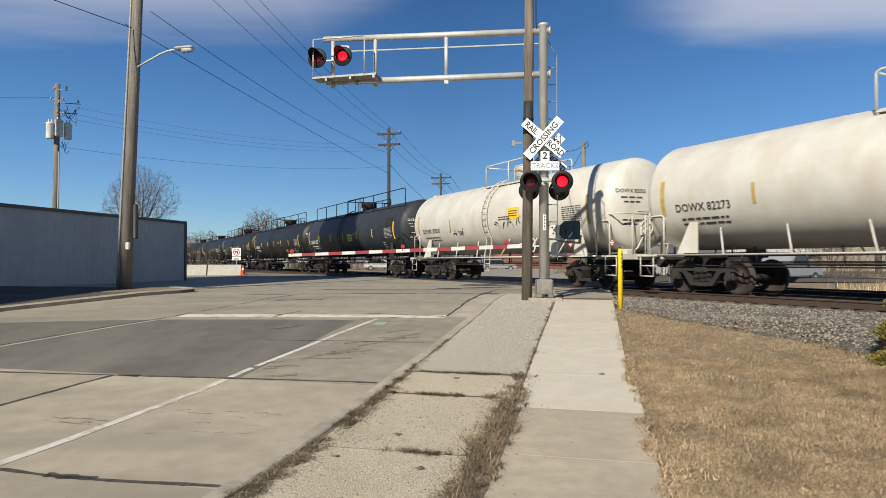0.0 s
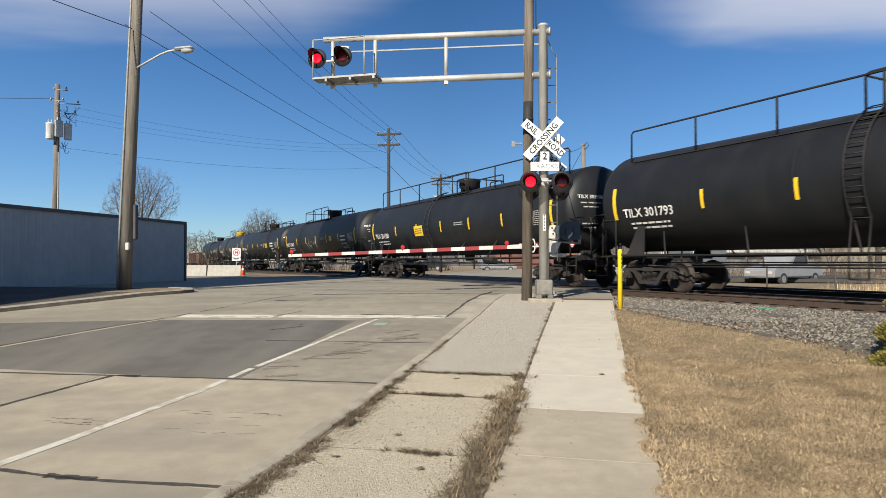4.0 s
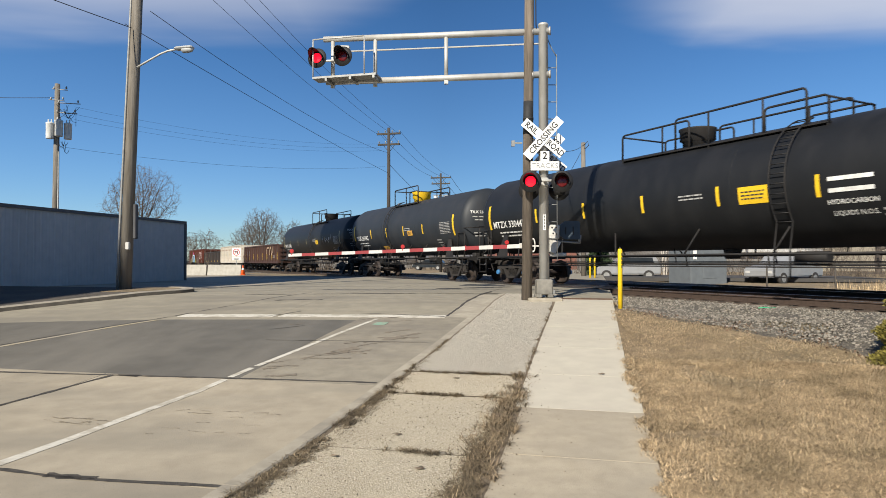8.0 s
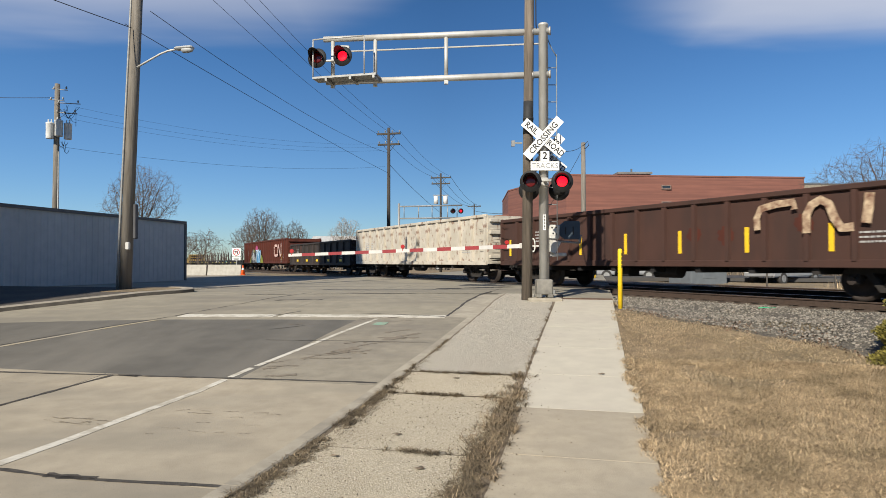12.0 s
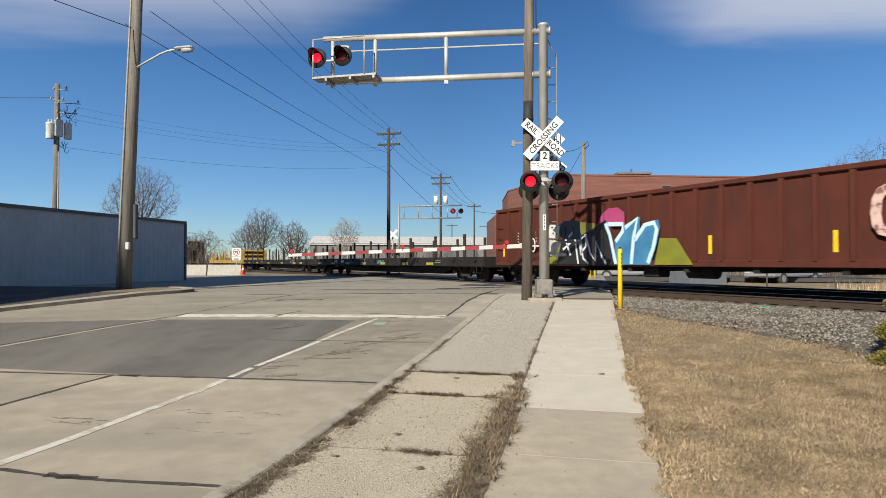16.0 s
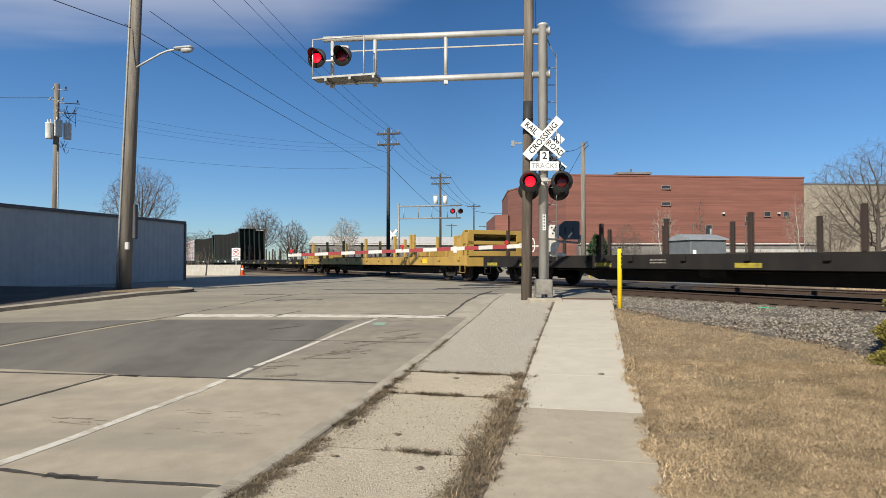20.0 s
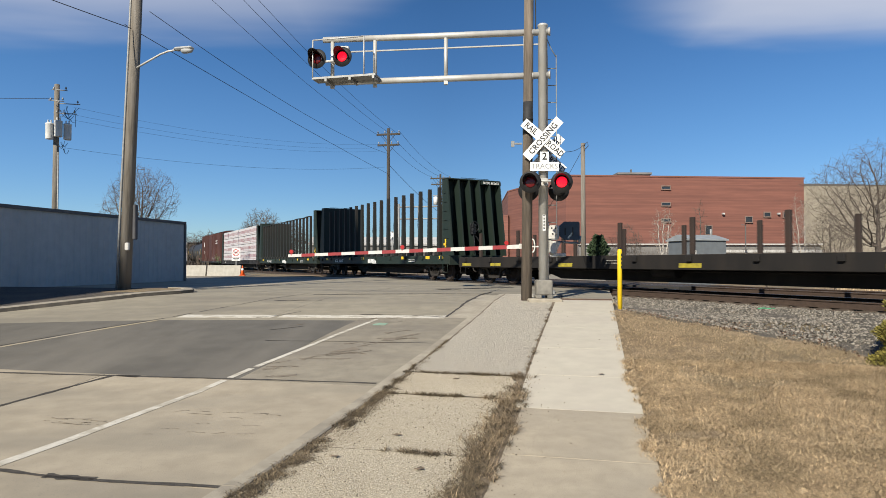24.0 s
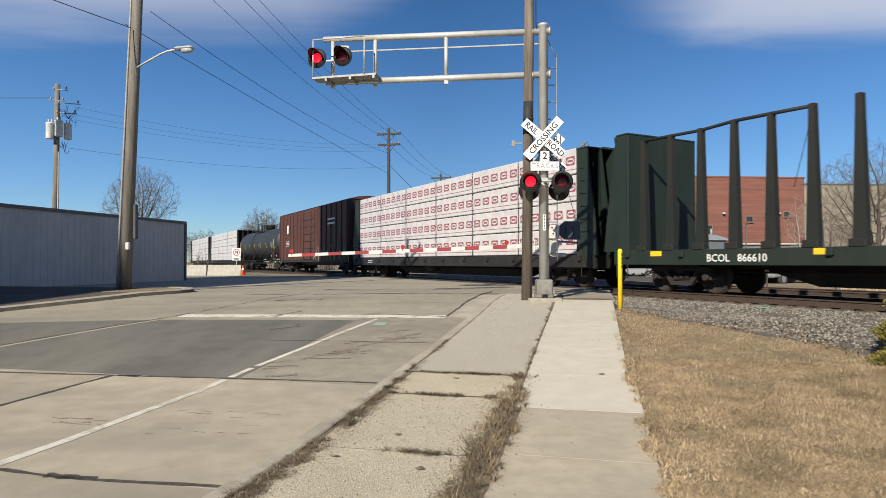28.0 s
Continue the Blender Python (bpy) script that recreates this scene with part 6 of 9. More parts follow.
def scrawl(car, L, x, z, size, mat, seed, y, width=0.07, strokes=7, R=None, zc=None):
    """Sprayed strokes that spell nothing: bent ribbons on the car's side."""
    r = random.Random(seed)
    for k in range(strokes):
        bm = bm_new()
        cx = x + (k - strokes / 2) * size * 0.32
        pts = []
        p0, p1, p2 = (cx + r.uniform(-.3, .3) * size, z + r.uniform(-.3, .1) * size), (cx + r.uniform(-.4, .4) * size, z + r.uniform(0, .5) * size), (cx + r.uniform(-.3, .3) * size, z + r.uniform(-.3, .5) * size)
        for i in range(7):
            t = i / 6
            pts.append(((1 - t) ** 2 * p0[0] + 2 * t * (1 - t) * p1[0] + t * t * p2[0], (1 - t) ** 2 * p0[1] + 2 * t * (1 - t) * p1[1] + t * t * p2[1]))
        prev = None
        for i, (a, b) in enumerate(pts):
            q = pts[min(i + 1, 6)] if i < 6 else pts[i]
            o = pts[i - 1] if i else pts[0]
            dx, dz = q[0] - o[0], q[1] - o[1]
            n = math.hypot(dx, dz) or 1
            w = width * (0.6 + 0.4 * math.sin(i))
            row = []
            for sg in (-1, 1):
                X, Z = a - sg * dz / n * w / 2, b + sg * dx / n * w / 2
                Y = y if R is None else math.sqrt(max(0.01, R * R - (Z - zc) ** 2)) + 0.008
                row.append(bm.verts.new((X, Y, Z)))
            if prev:
                bm.faces.new((prev[0], prev[1], row[1], row[0]))
            prev = row
        part("graffiti", bm, mat, car, "sprayed graffiti")


def blob(car, x, z, w, h, mat, seed, y):
    """A sprayed patch with an uneven outline."""
    r = random.Random(seed)
    bm = bm_new()
    pts = []
    for k in range(22):
        a = k * math.tau / 22
        q = r.uniform(0.72, 1.1)
        pts.append(bm.verts.new((x + math.cos(a) * w / 2 * q, y, z + math.sin(a) * h / 2 * q)))
    bm.faces.new(pts)
    return part("graffiti", bm, mat, car, "sprayed graffiti")


GF_BLUE = surf("graffiti_blue", (0.055, 0.21, 0.37), (0.035, 0.14, 0.28), 2, 0.6, 0)
GF_WHITE = surf("graffiti_white", (0.7, 0.72, 0.74), None, 2, 0.6, 0)
GF_PINK = surf("graffiti_pink", (0.4, 0.055, 0.16), (0.3, 0.045, 0.12), 2, 0.6, 0)
GF_GREEN = surf("graffiti_lime", (0.2, 0.21, 0.018), (0.15, 0.15, 0.02), 2, 0.6, 0)
GF_BLACK = surf("graffiti_black", (0.012, 0.012, 0.013), (0.02, 0.019, 0.02), 2, 0.6, 0)
GF_CREAM = surf("graffiti_cream", (0.5, 0.38, 0.25), (0.16, 0.08, 0.05), 7, 0.8, 0)
GF_ORANGE = surf("patch_orange", (0.65, 0.36, 0.05), (0.5, 0.25, 0.05), 4, 0.6, 0)


def ex_notice(x, dz=-0.35, w=0.95, h=0.5, mat=None):
    def f(car, L, R, zc, K):
        plate(car, "notice", w, h, x, zc + dz, mat or P_MARK, "yellow notice panel", **K)
        linework(car, w * 0.8, 3, h / 5, x, zc + dz, P_LETTERK, 12, R=R + 0.01, zc=zc)
    return f


def ex_words(x, dz):
    def f(car, L, R, zc, K):
        for z in (0.42, 0.17):
            plate(car, "white_bar", 0.95, 0.09, x, zc + dz + z, P_LETTER, **K)
        writing(car, "HYDROCARBON", 0.14, x, zc + dz - 0.08, P_LETTER, **K)
        writing(car, "LIQUIDS N.O.S.", 0.14, x, zc + dz - 0.32, P_LETTER, **K)
    return f


def ex_scrawl(x, dz, size, seed, mat=None, width=0.06):
    def f(car, L, R, zc, K):
        scrawl(car, L, x, zc + dz, size, mat or GF_WHITE, seed, 0, width, 8, R=R + 0.006, zc=zc)
    return f


def ex_patch(x, dz, w, h, mat):
    def f(car, L, R, zc, K):
        plate(car, "patch", w, h, x, zc + dz, mat, **K)
    return f


P_OCHRE = surf("mark_ochre", (0.44, 0.31, 0.09), (0.36, 0.25, 0.07), 6, 0.6, 0.0)
LPG = "long black tank wagon with yellow marks"
tank_car(6.6, 16.0, 1.53, P_WHITE, "cream-white tank wagon with grime and orange patches", "DOWX 82273", "short", mark=P_OCHRE, size=0.29, dome=P_WHITE, hw=P_WHITE, lettercol=P_LETTERK, stripe_every=3.4,
         plat=(5.8, 9.2), lad=8.3, extra=[ex_notice(7.6, -0.25, 0.8, 0.4, GF_ORANGE)])
tank_car(22.6, 15.8, 1.53, P_WHITE, "cream-white tank wagon with a white ladder and sprayed scrawl", "DOWX 82050", "short", mark=P_OCHRE, size=0.29, dome=P_WHITE, hw=P_WHITE, lettercol=P_LETTERK, stripe_every=3.1,
         plat=(5.5, 8.9), lad=8.0, extra=[ex_notice(6.0, 0.0, 0.75, 0.45), ex_scrawl(6.6, -0.35, 0.8, 61, GF_BLACK), ex_scrawl(10.6, -0.6, 0.5, 62, GF_BLACK)])
tank_car(38.4, 19.3, 1.53, P_BLACK2, "dark grey-black tank wagon with a yellow notice", "GATX 1037", "long", plat=(7.8, 10.7), extra=[ex_notice(8.8, -0.33, 0.85, 0.45), ex_patch(2.4, 0.35, 0.9, 0.5, P_UNDER)])
tank_car(57.7, 20.0, 1.53, P_BLACK, LPG, "TILX 301793", "long", extra=[ex_patch(6.2, -0.9, 0.4, 0.2, P_MARK)])
tank_car(77.7, 20.0, 1.53, P_BLACK, LPG, "TILX 301500", "long", extra=[ex_notice(12.5, -0.3)])
tank_car(97.7, 20.1, 1.53, P_BLACK, LPG + " and sprayed scrawl", "MTZX 330457", "short", plat=(8.4, 14.7), lad=14.3, dome_x=10.1, extra=[ex_notice(6.6, -0.2, 0.5, 0.3), ex_words(4.0, -0.55), ex_scrawl(11.4, -0.55, 1.0, 63, surf("graffiti_sage", (0.35, 0.38, 0.25), None, 2, 0.7, 0))])
tank_car(117.8, 19.9, 1.53, P_BLACK, LPG, "MTZX 330445", "short", caps=surf("cap_blue", (0.05, 0.2, 0.42), (0.04, 0.15, 0.33), 6, 0.5, 0.05), plat=(5.0, 11.5), dome_x=9.4, lad=5.8, extra=[ex_notice(6.5, -0.25, 0.8, 0.42), ex_words(4.2, -0.5)])
tank_car(137.7, 16.0, 1.49, P_BLACK2, "black tank wagon with a yellow dome cover", "TILX 265042", "short", dome=P_MARK, stripe_every=2.3, extra=[ex_notice(6.4, -0.35, 0.6, 0.25, GF_ORANGE), ex_patch(10.2, -1.02, 0.75, 0.2, GF_ORANGE)])
tank_car(153.7, 18.1, 1.42, P_BLACK, "black tank wagon with worn lettering and chalk scrawl", "NATX 38148", "short", stripe_every=2.4, mark=P_CHALK, mark_size=(0.06, 0.42), plat=(6.0, 9.6), lad=8.5, extra=[ex_notice(7.0, -0.3, 0.6, 0.28), ex_scrawl(4.6, -0.2, 0.7, 64)])


def cream_letters(car, L, W, z0, z1, K):
    # worn company mark: two bent strokes, much of the paint gone
    for pts, w in (([(4.0, 2.05), (4.02, 2.22), (4.45, 2.2), (4.85, 2.12), (4.95, 1.9), (4.93, 1.62)], 0.17), ([(3.72, 1.5), (3.72, 1.9), (3.6, 2.12), (3.4, 2.22), (3.22, 2.12), (3.1, 1.8), (2.95, 1.58), (2.7, 1.6)], 0.19),
                   ([(2.45, 1.66), (2.4, 2.0), (2.38, 2.28)], 0.2)):
        bm = bm_new(); ribbon_on(bm, pts, w, W + 0.126); part("worn_letter", bm, GF_CREAM, car, "worn cream company mark")
    for x, h in ((3.85, 1.45), (5.9, 1.25), (6.9, 1.3)):
        blob(car, x, z0 + h - 0.5, 0.5, 0.5, P_CN, int(x * 10), W + 0.024)


def cn_mark(car, L, W, z0, z1, K):
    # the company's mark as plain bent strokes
    path = [(4.0, 2.33), (4.4, 2.345), (4.76, 2.34), (4.92, 2.28), (5.0, 2.12), (5.03, 1.85), (5.0, 1.62), (4.92, 1.5), (4.76, 1.45), (4.3, 1.44), (3.86, 1.45), (3.74, 1.5), (3.68, 1.62), (3.65, 1.9),
            (3.63, 2.2), (3.58, 2.32), (3.48, 2.37), (3.38, 2.31), (3.28, 2.16), (3.1, 1.92), (2.93, 1.68), (2.8, 1.5), (2.68, 1.44), (2.56, 1.46), (2.48, 1.56), (2.455, 1.8), (2.45, 2.5)]
    bm = bm_new(); ribbon_on(bm, path, 0.21, W + 0.135)
    part("company_mark", bm, surf("faded_pink_paint", (0.6, 0.42, 0.36), (0.5, 0.34, 0.29), 6, 0.75, 0.0, c3=(0.15, 0.05, 0.035), scale3=6, amt3=0.85, edge=(0.54, 0.64)), car, "worn pale pink company mark as one bent stroke")
    bm = bm_new()
    for x0, x1, z0_, z1_ in ((2.1, 2.13, 0.85, 1.12), (2.72, 2.75, 0.85, 1.12), (2.4, 2.43, 0.85, 1.12), (2.1, 2.75, 1.1, 1.13), (2.1, 2.75, 0.84, 0.87)):
        box(bm, x0, x1, W + 0.127, W + 0.131, z0_, z1_)
    part("stencil_frame", bm, P_DUSTY, car)


def mural(car, L, W, z0, z1, K):
    """Bright sprayed letters that spell nothing, on a lime ground."""
    y = W + 0.135

    def patch(pts, mat, dy=0.0):
        bm = bm_new(); bm.faces.new([bm.verts.new((a, y + dy, z0 + b)) for a, b in pts]); part("graffiti", bm, mat, car, "sprayed graffiti")

    def stroke(pts, w, mat, dy):
        bm = bm_new()
        prev = None
        for i, (a, b) in enumerate(pts):
            q, o = pts[min(i + 1, len(pts) - 1)], pts[max(i - 1, 0)]
            dx, dz = q[0] - o[0], q[1] - o[1]
            n = math.hypot(dx, dz) or 1
            row = [bm.verts.new((a - sg * dz / n * w / 2, y + dy, z0 + b + sg * dx / n * w / 2)) for sg in (-1, 1)]
            if prev:
                bm.faces.new((prev[0], prev[1], row[1], row[0]))
            prev = row
        part("graffiti", bm, mat, car, "sprayed graffiti")

    lime, olive = GF_GREEN, surf("graffiti_olive", (0.17, 0.16, 0.03), None, 2, 0.6, 0)
    patch([(9.6, 0.0), (10.95, 0.0), (10.75, 0.75), (10.15, 0.73)], lime)
    patch([(15.2, 0.0), (16.0, 0.0), (15.6, 0.5), (15.1, 0.75)], lime)
    patch([(12.9, 0.8), (15.0, 0.8), (15.0, 1.05), (14.2, 1.4), (13.4, 1.3)], olive)
    patch([(12.1, 1.15), (13.35, 1.2), (13.1, 1.6), (12.8, 1.74), (12.42, 1.74), (12.14, 1.58)], GF_PINK, 0.001)
    patch([(12.5, 0.0), (15.4, 0.0), (15.05, 1.05), (14.3, 1.48), (14.1, 0.95), (13.4, 1.2), (12.95, 1.4), (12.75, 1.0)], GF_BLACK, 0.002)
    patch([(11.1, 0.0), (12.5, 0.0), (12.55, 0.75), (12.1, 1.2), (11.5, 1.4), (11.5, 0.85), (11.2, 1.2), (10.8, 1.28), (10.74, 1.05), (10.85, 0.6)], GF_BLUE, 0.003)
    pale = surf("graffiti_pale_blue", (0.42, 0.62, 0.74), (0.55, 0.68, 0.74), 3, 0.6, 0)
    for pts in ([(12.95, 1.28), (12.75, 0.9), (12.5, 0.02)], [(12.85, 1.25), (12.2, 1.22), (12.2, 1.0), (12.5, 0.7)], [(12.1, 1.1), (11.6, 1.36), (11.75, 0.8), (11.85, 0.02)], [(11.7, 0.72), (11.3, 1.15), (10.95, 1.2), (10.85, 1.0), (10.98, 0.5), (11.2, 0.05)]):
        stroke(pts, 0.13, pale, 0.008)
    for pts in ([(14.98, 1.0), (14.65, 0.3)], [(14.6, 0.75), (15.05, 0.5)], [(14.5, 1.3), (14.25, 0.02)], [(14.3, 1.3), (14.1, 0.3)], [(14.15, 0.35), (13.85, 0.6), (13.9, 0.95), (14.15, 0.8), (14.0, 0.2), (13.75, 0.02)],
                [(13.9, 0.98), (13.65, 0.35), (13.42, 0.1), (13.38, 0.75), (13.12, 0.25), (12.92, 0.02)]):
        stroke(pts, 0.075, GF_WHITE, 0.008)


def orange_patches(car, L, W, z0, z1, K):
    for x in (L - 2.3, L - 3.6):
        plate(car, "repair_patch", 0.55, 0.75, x, z0 + 1.1, P_RUST, "rust-orange repair patch", **K)


gondola(171.6, 16.8, P_RUST, "brown rusty gondola with worn cream letters", 0.78, 2.4, "bar", 16, [cream_letters], 0)
gondola(188.4, 16.4, P_GREYGON, "off-white gondola with peeling paint and rust", 0.78, 2.72, None, 15)
gondola(204.8, 16.0, P_DARKGON, "dark brown gondola with yellow reflectors", 0.68, 2.2, "box", 12, [orange_patches])
gondola(220.8, 19.9, P_CN, "oxide-red gondola with bright graffiti and a white mark", 0.78, 2.82, "bar", 24, [cn_mark, mural], 2, 4, (0.11, 0.48, 0.53))
stake_flat(240.7, 26.8, "long weathered flat car with short stakes and a white number", "8934", True, 1.08, (5.4, 8.3, 11.3, 14.3, 17.2, 20.2, 23.1), 18.2, 14.1)
stake_flat(267.5, 25.7, "long weathered flat car with short stakes", None)
works_flat(293.2, 26.9)
stake_flat(320.1, 26.3, "long dark flat car with short stakes", None)
bulkhead_flat(346.4, 20.6, "dark green bulkhead flat car with tall bare stakes", "BCOL 866651", False)
bulkhead_flat(367.0, 20.4, "dark green bulkhead flat car with capped stakes", "BCOL 866610", True)
lumber_car(387.4, 23.4, "flat car loaded with white lumber packs printed in red", True)
boxcar(410.8, 19.2)
tank_car(430.0, 19.3, 1.5, P_BLACK2, "dark tank wagon between boxcar and lumber", None, "short")
lumber_car(449.3, 23.7, "flat car loaded with white lumber packs", False)
lumber_car(473.0, 23.7, "flat car loaded with white lumber packs", False)


# ---- crossing signals ----
FLASH = []


def lamp_head(parent, m, right, name="flasher"):
    """A flashing lamp: black backing disc, hood, and a lens that turns between its lit and its dark face. Faces -y of m."""
    bm = bm_new()
    lathe(bm, [(0, 0.0), (0, 0.25), (0.012, 0.255), (0.02, 0.25), (0.02, 0.0)], pose(0, 0, 0, 0, 0, -90), 28, closed=False)
    lathe(bm, [(-0.16, 0.03), (-0.16, 0.1), (-0.02, 0.155), (0.0, 0.16)], pose(0, 0, 0, 0, 0, -90), 20, closed=False)
    d = part(name, bm, BLACK, parent, "black round flasher with red lens", m)
    bm = bm_new()
    n = 22
    prev = None
    for k in range(n + 1):                        # hood: a half tube, longer above
        a = math.pi * (-0.12 + 1.24 * k / n)
        ln = 0.08 + 0.26 * max(0, math.sin(a)) ** 0.8
        row = [bm.verts.new((0.17 * math.cos(a), -0.02, 0.17 * math.sin(a))), bm.verts.new((0.175 * math.cos(a), -0.02 - ln, 0.175 * math.sin(a))),
               bm.verts.new((0.166 * math.cos(a), -0.02 - ln, 0.166 * math.sin(a))), bm.verts.new((0.16 * math.cos(a), -0.02, 0.16 * math.sin(a)))]
        if prev:
            for i in range(3):
                bm.faces.new((prev[i], prev[i + 1], row[i + 1], row[i]))
        prev = row
    part("hood", bm, BLACK, d)
    if "lens" not in SHARED:
        bm = bm_new()
        lathe(bm, [(-0.018, 0.0), (-0.012, 0.1), (-0.006, 0.125), (0.0, 0.127), (0.006, 0.125), (0.012, 0.1), (0.018, 0.0)], pose(0, 0, 0, 0, 0, -90), 24, closed=False)
        me = finish(bm, "lens")
        for mt in (REDLENS, REDLIT):
            me.materials.append(mt)
        for f in me.polygons:
            f.material_index = 1 if f.center.y < -0.001 else 0
        SHARED["lens"] = me
    lens = part("lens", SHARED["lens"], None, d, "red signal lens", pose(0, -0.035, 0))
    FLASH.append((lens, right))
    return d


def crossbuck(parent, c, turn=0, scale=1.0, words=True):
    """Two crossed white blades at c, facing -y."""
    base = Matrix.Translation(c) @ pose(0, 0, 0, 0, 0, turn)
    for k, (lean, text, dy) in enumerate(((-40.5, "RAIL|ROAD", 0.0), (48.5, "CROSSING", -0.02))):
        bm = bm_new()
        m = base @ pose(0, dy, 0, 0, -lean, 0)
        box(bm, -0.61 * scale, 0.61 * scale, -0.006, 0.006, -0.115 * scale, 0.115 * scale, None, 0.002)
        bl = part("blade", bm, WHITE, parent, "white crossbuck blade", m)
        if words:
            for word, x in zip(text.split("|"), (-0.37, 0.38) if k == 0 else (0.0,)):
                me = wordmesh(word, 0.2 * scale, 0.003)
                me.transform(pose(x * scale, -0.009, -0.004, 90, 0, 0) @ Matrix.Diagonal((0.98 if k else 0.86, 1, 1, 1)))
                part("lettering", me, BLKSIGN, bl)
    return base


def signal_mast():
    bx, by = 2.43, 15.5
    bz = grade(by * CA + bx * SA) + 0.05
    t = thing("crossing_signal", "galvanised cantilever crossing signal with red flashers and crossbuck", "crossing signal", pose(bx, by, 0))
    top = 6.62
    bm = bm_new(); box(bm, -0.4, 0.4, -0.36, 0.36, -0.4, bz + 0.03, None, 0.03); part("footing", bm, CURB, t, "concrete footing")
    bm = bm_new(); box(bm, -0.195, 0.195, -0.195, 0.195, bz + 0.1, bz + 0.47, None, 0.03)
    for i, j in ((-1, -1), (-1, 1), (1, -1), (1, 1)):
        box(bm, i * 0.135 - 0.07, i * 0.135 + 0.07, j * 0.135 - 0.07, j * 0.135 + 0.07, bz + 0.02, bz + 0.13, None, 0.025)
    part("base_box", bm, surf("base_casting", (0.23, 0.215, 0.185), (0.16, 0.15, 0.13), 9, 0.7, 0.2, c3=(0.1, 0.092, 0.08), scale3=3.0, amt3=0.5), t)
    bm = bm_new()
    lathe(bm, [(bz + 0.4, 0.118), (top - 0.05, 0.112), (top - 0.04, 0.128), (top, 0.125), (top + 0.02, 0.1), (top + 0.03, 0.02)], pose(0, 0, 0, 0, -90, 0), 24)
    part("mast", bm, GALV, t)
    # cantilever, square to the road
    ax, ay = -CA, SA
    P = lambda d, z, o=0.0: (ax * d + ay * o * 1, ay * d - ax * o, z)
    bm = bm_new(); cyl(bm, P(-0.18, 6.44), P(5.7, 6.70), 0.08, 0.075, 16); cyl(bm, P(-0.18, 5.39), P(5.62, 5.565), 0.08, 0.075, 16)
    for z in (6.45, 5.395):
        for d in (-0.16, 0.25):
            cyl(bm, P(d - 0.02, z), P(d + 0.02, z), 0.1, n=16)
    part("arm", bm, GALV, t)
    for d in (0.42, 2.41, 4.28, 5.45):
        bm = bm_new()
        cyl(bm, P(d, 6.445 + 0.045 * d), P(d, 5.395 + 0.03 * d), 0.05, n=10)
        box(bm, -0.05, 0.05, -0.05, 0.05, -0.09, 0.0, Matrix.Translation(P(d, 5.335 + 0.03 * d)))
        part("arm_strut", bm, GALV, t)
    bm = bm_new(); cyl(bm, P(0.05, 6.155), P(5.0, 6.335), 0.02, n=6); part("arm_cable", bm, GALV, t)
    # service platform under the lamps, with posts and rail
    bm = bm_new()
    m = Matrix.Translation(P(4.85, 5.58, 0)) @ pose(0, 0, 0, 0, 0, math.degrees(math.atan2(ay, ax)))
    box(bm, -0.75, 0.95, 0.10, 0.5, -0.05, 0.0, m)
    for x in (-0.72, -0.1, 0.55):
        box(bm, x, x + 0.06, -0.06, 0.5, -0.12, -0.05, m)
    part("platform", bm, GALVD, t)
    bm = bm_new()
    for d in (-0.45, 0.93):
        tube(bm, [m @ Vector((d, 0.5, 0)), m @ Vector((d, 0.5, 0.95))], 0.018, 6)
    tube(bm, [m @ Vector((-0.45, 0.5, 0.95)), m @ Vector((0.93, 0.5, 0.95))], 0.018, 6)
    part("platform_rail", bm, GALV, t)
    turn = -13
    for x, right in ((-5.66, False), (-4.98, True)):
        y = -x * SA / CA - 0.35
        lamp_head(t, pose(x, y, 6.1, 0, 0, turn), right)
    bm = bm_new()
    tube(bm, [(-5.75, 1.0, 6.02), (-5.02, 0.85, 6.02)], 0.03, 8); tube(bm, [(-5.3, 0.9, 6.02), (-5.25, 1.15, 6.02), (-5.1, 1.2, 6.45)], 0.03, 8)
    box(bm, -5.2, -4.85, 1.05, 1.25, 6.3, 6.47, None, 0.02)
    part("lamp_bracket", bm, GALV, t)
    # mast lamps on a cross arm
    bm = bm_new(); tube(bm, [(-0.36, -0.36, 2.78), (0.36, -0.36, 2.78)], 0.028, 8); tube(bm, [(0, 0.05, 2.78), (0, -0.36, 2.78)], 0.04, 8)
    box(bm, -0.1, 0.1, -0.16, 0.14, 2.68, 2.88, None, 0.02); part("cross_arm", bm, GALV, t)
    for x, right in ((-0.37, False), (0.37, True)):
        lamp_head(t, pose(x, -0.43, 2.745, 0, 0, turn), right)
        lamp_head(t, pose(x + 0.05, 0.26, 2.62, 0, 0, 180 + turn), right)
    crossbuck(t, (-0.03, -0.17, 3.82), 0)
    bk = crossbuck(t, (0.13, 0.5, 3.54), 0)
    bm = bm_new(); box(bm, -0.105, 0.105, -0.215, -0.205, 3.26, 3.5, None, 0.002); pl = part("count_sign", bm, WHITE, t, "white sign with a number two")
    me = wordmesh("2", 0.24, 0.004); me.transform(pose(0, -0.22, 3.385, 90)); part("lettering", me, BLKSIGN, pl)
    bm = bm_new(); box(bm, -0.34, 0.34, -0.215, -0.205, 3.04, 3.255, None, 0.002); pl = part("tracks_sign", bm, WHITE, t, "white sign with the word tracks")
    me = wordmesh("TRACKS", 0.17, 0.0); me.transform(pose(0, -0.22, 3.15, 90)); part("lettering", me, GALVD, pl)
    # ladder behind the mast
    bm = bm_new()
    for x in (0.14, 0.36):
        tube(bm, [(x, 0.2, 0.9), (x, 0.2, 5.95)], 0.011, 6)
    for z in np.arange(1.0, 5.95, 0.42):
        tube(bm, [(0.14, 0.2, z), (0.36, 0.2, z)], 0.012, 5)
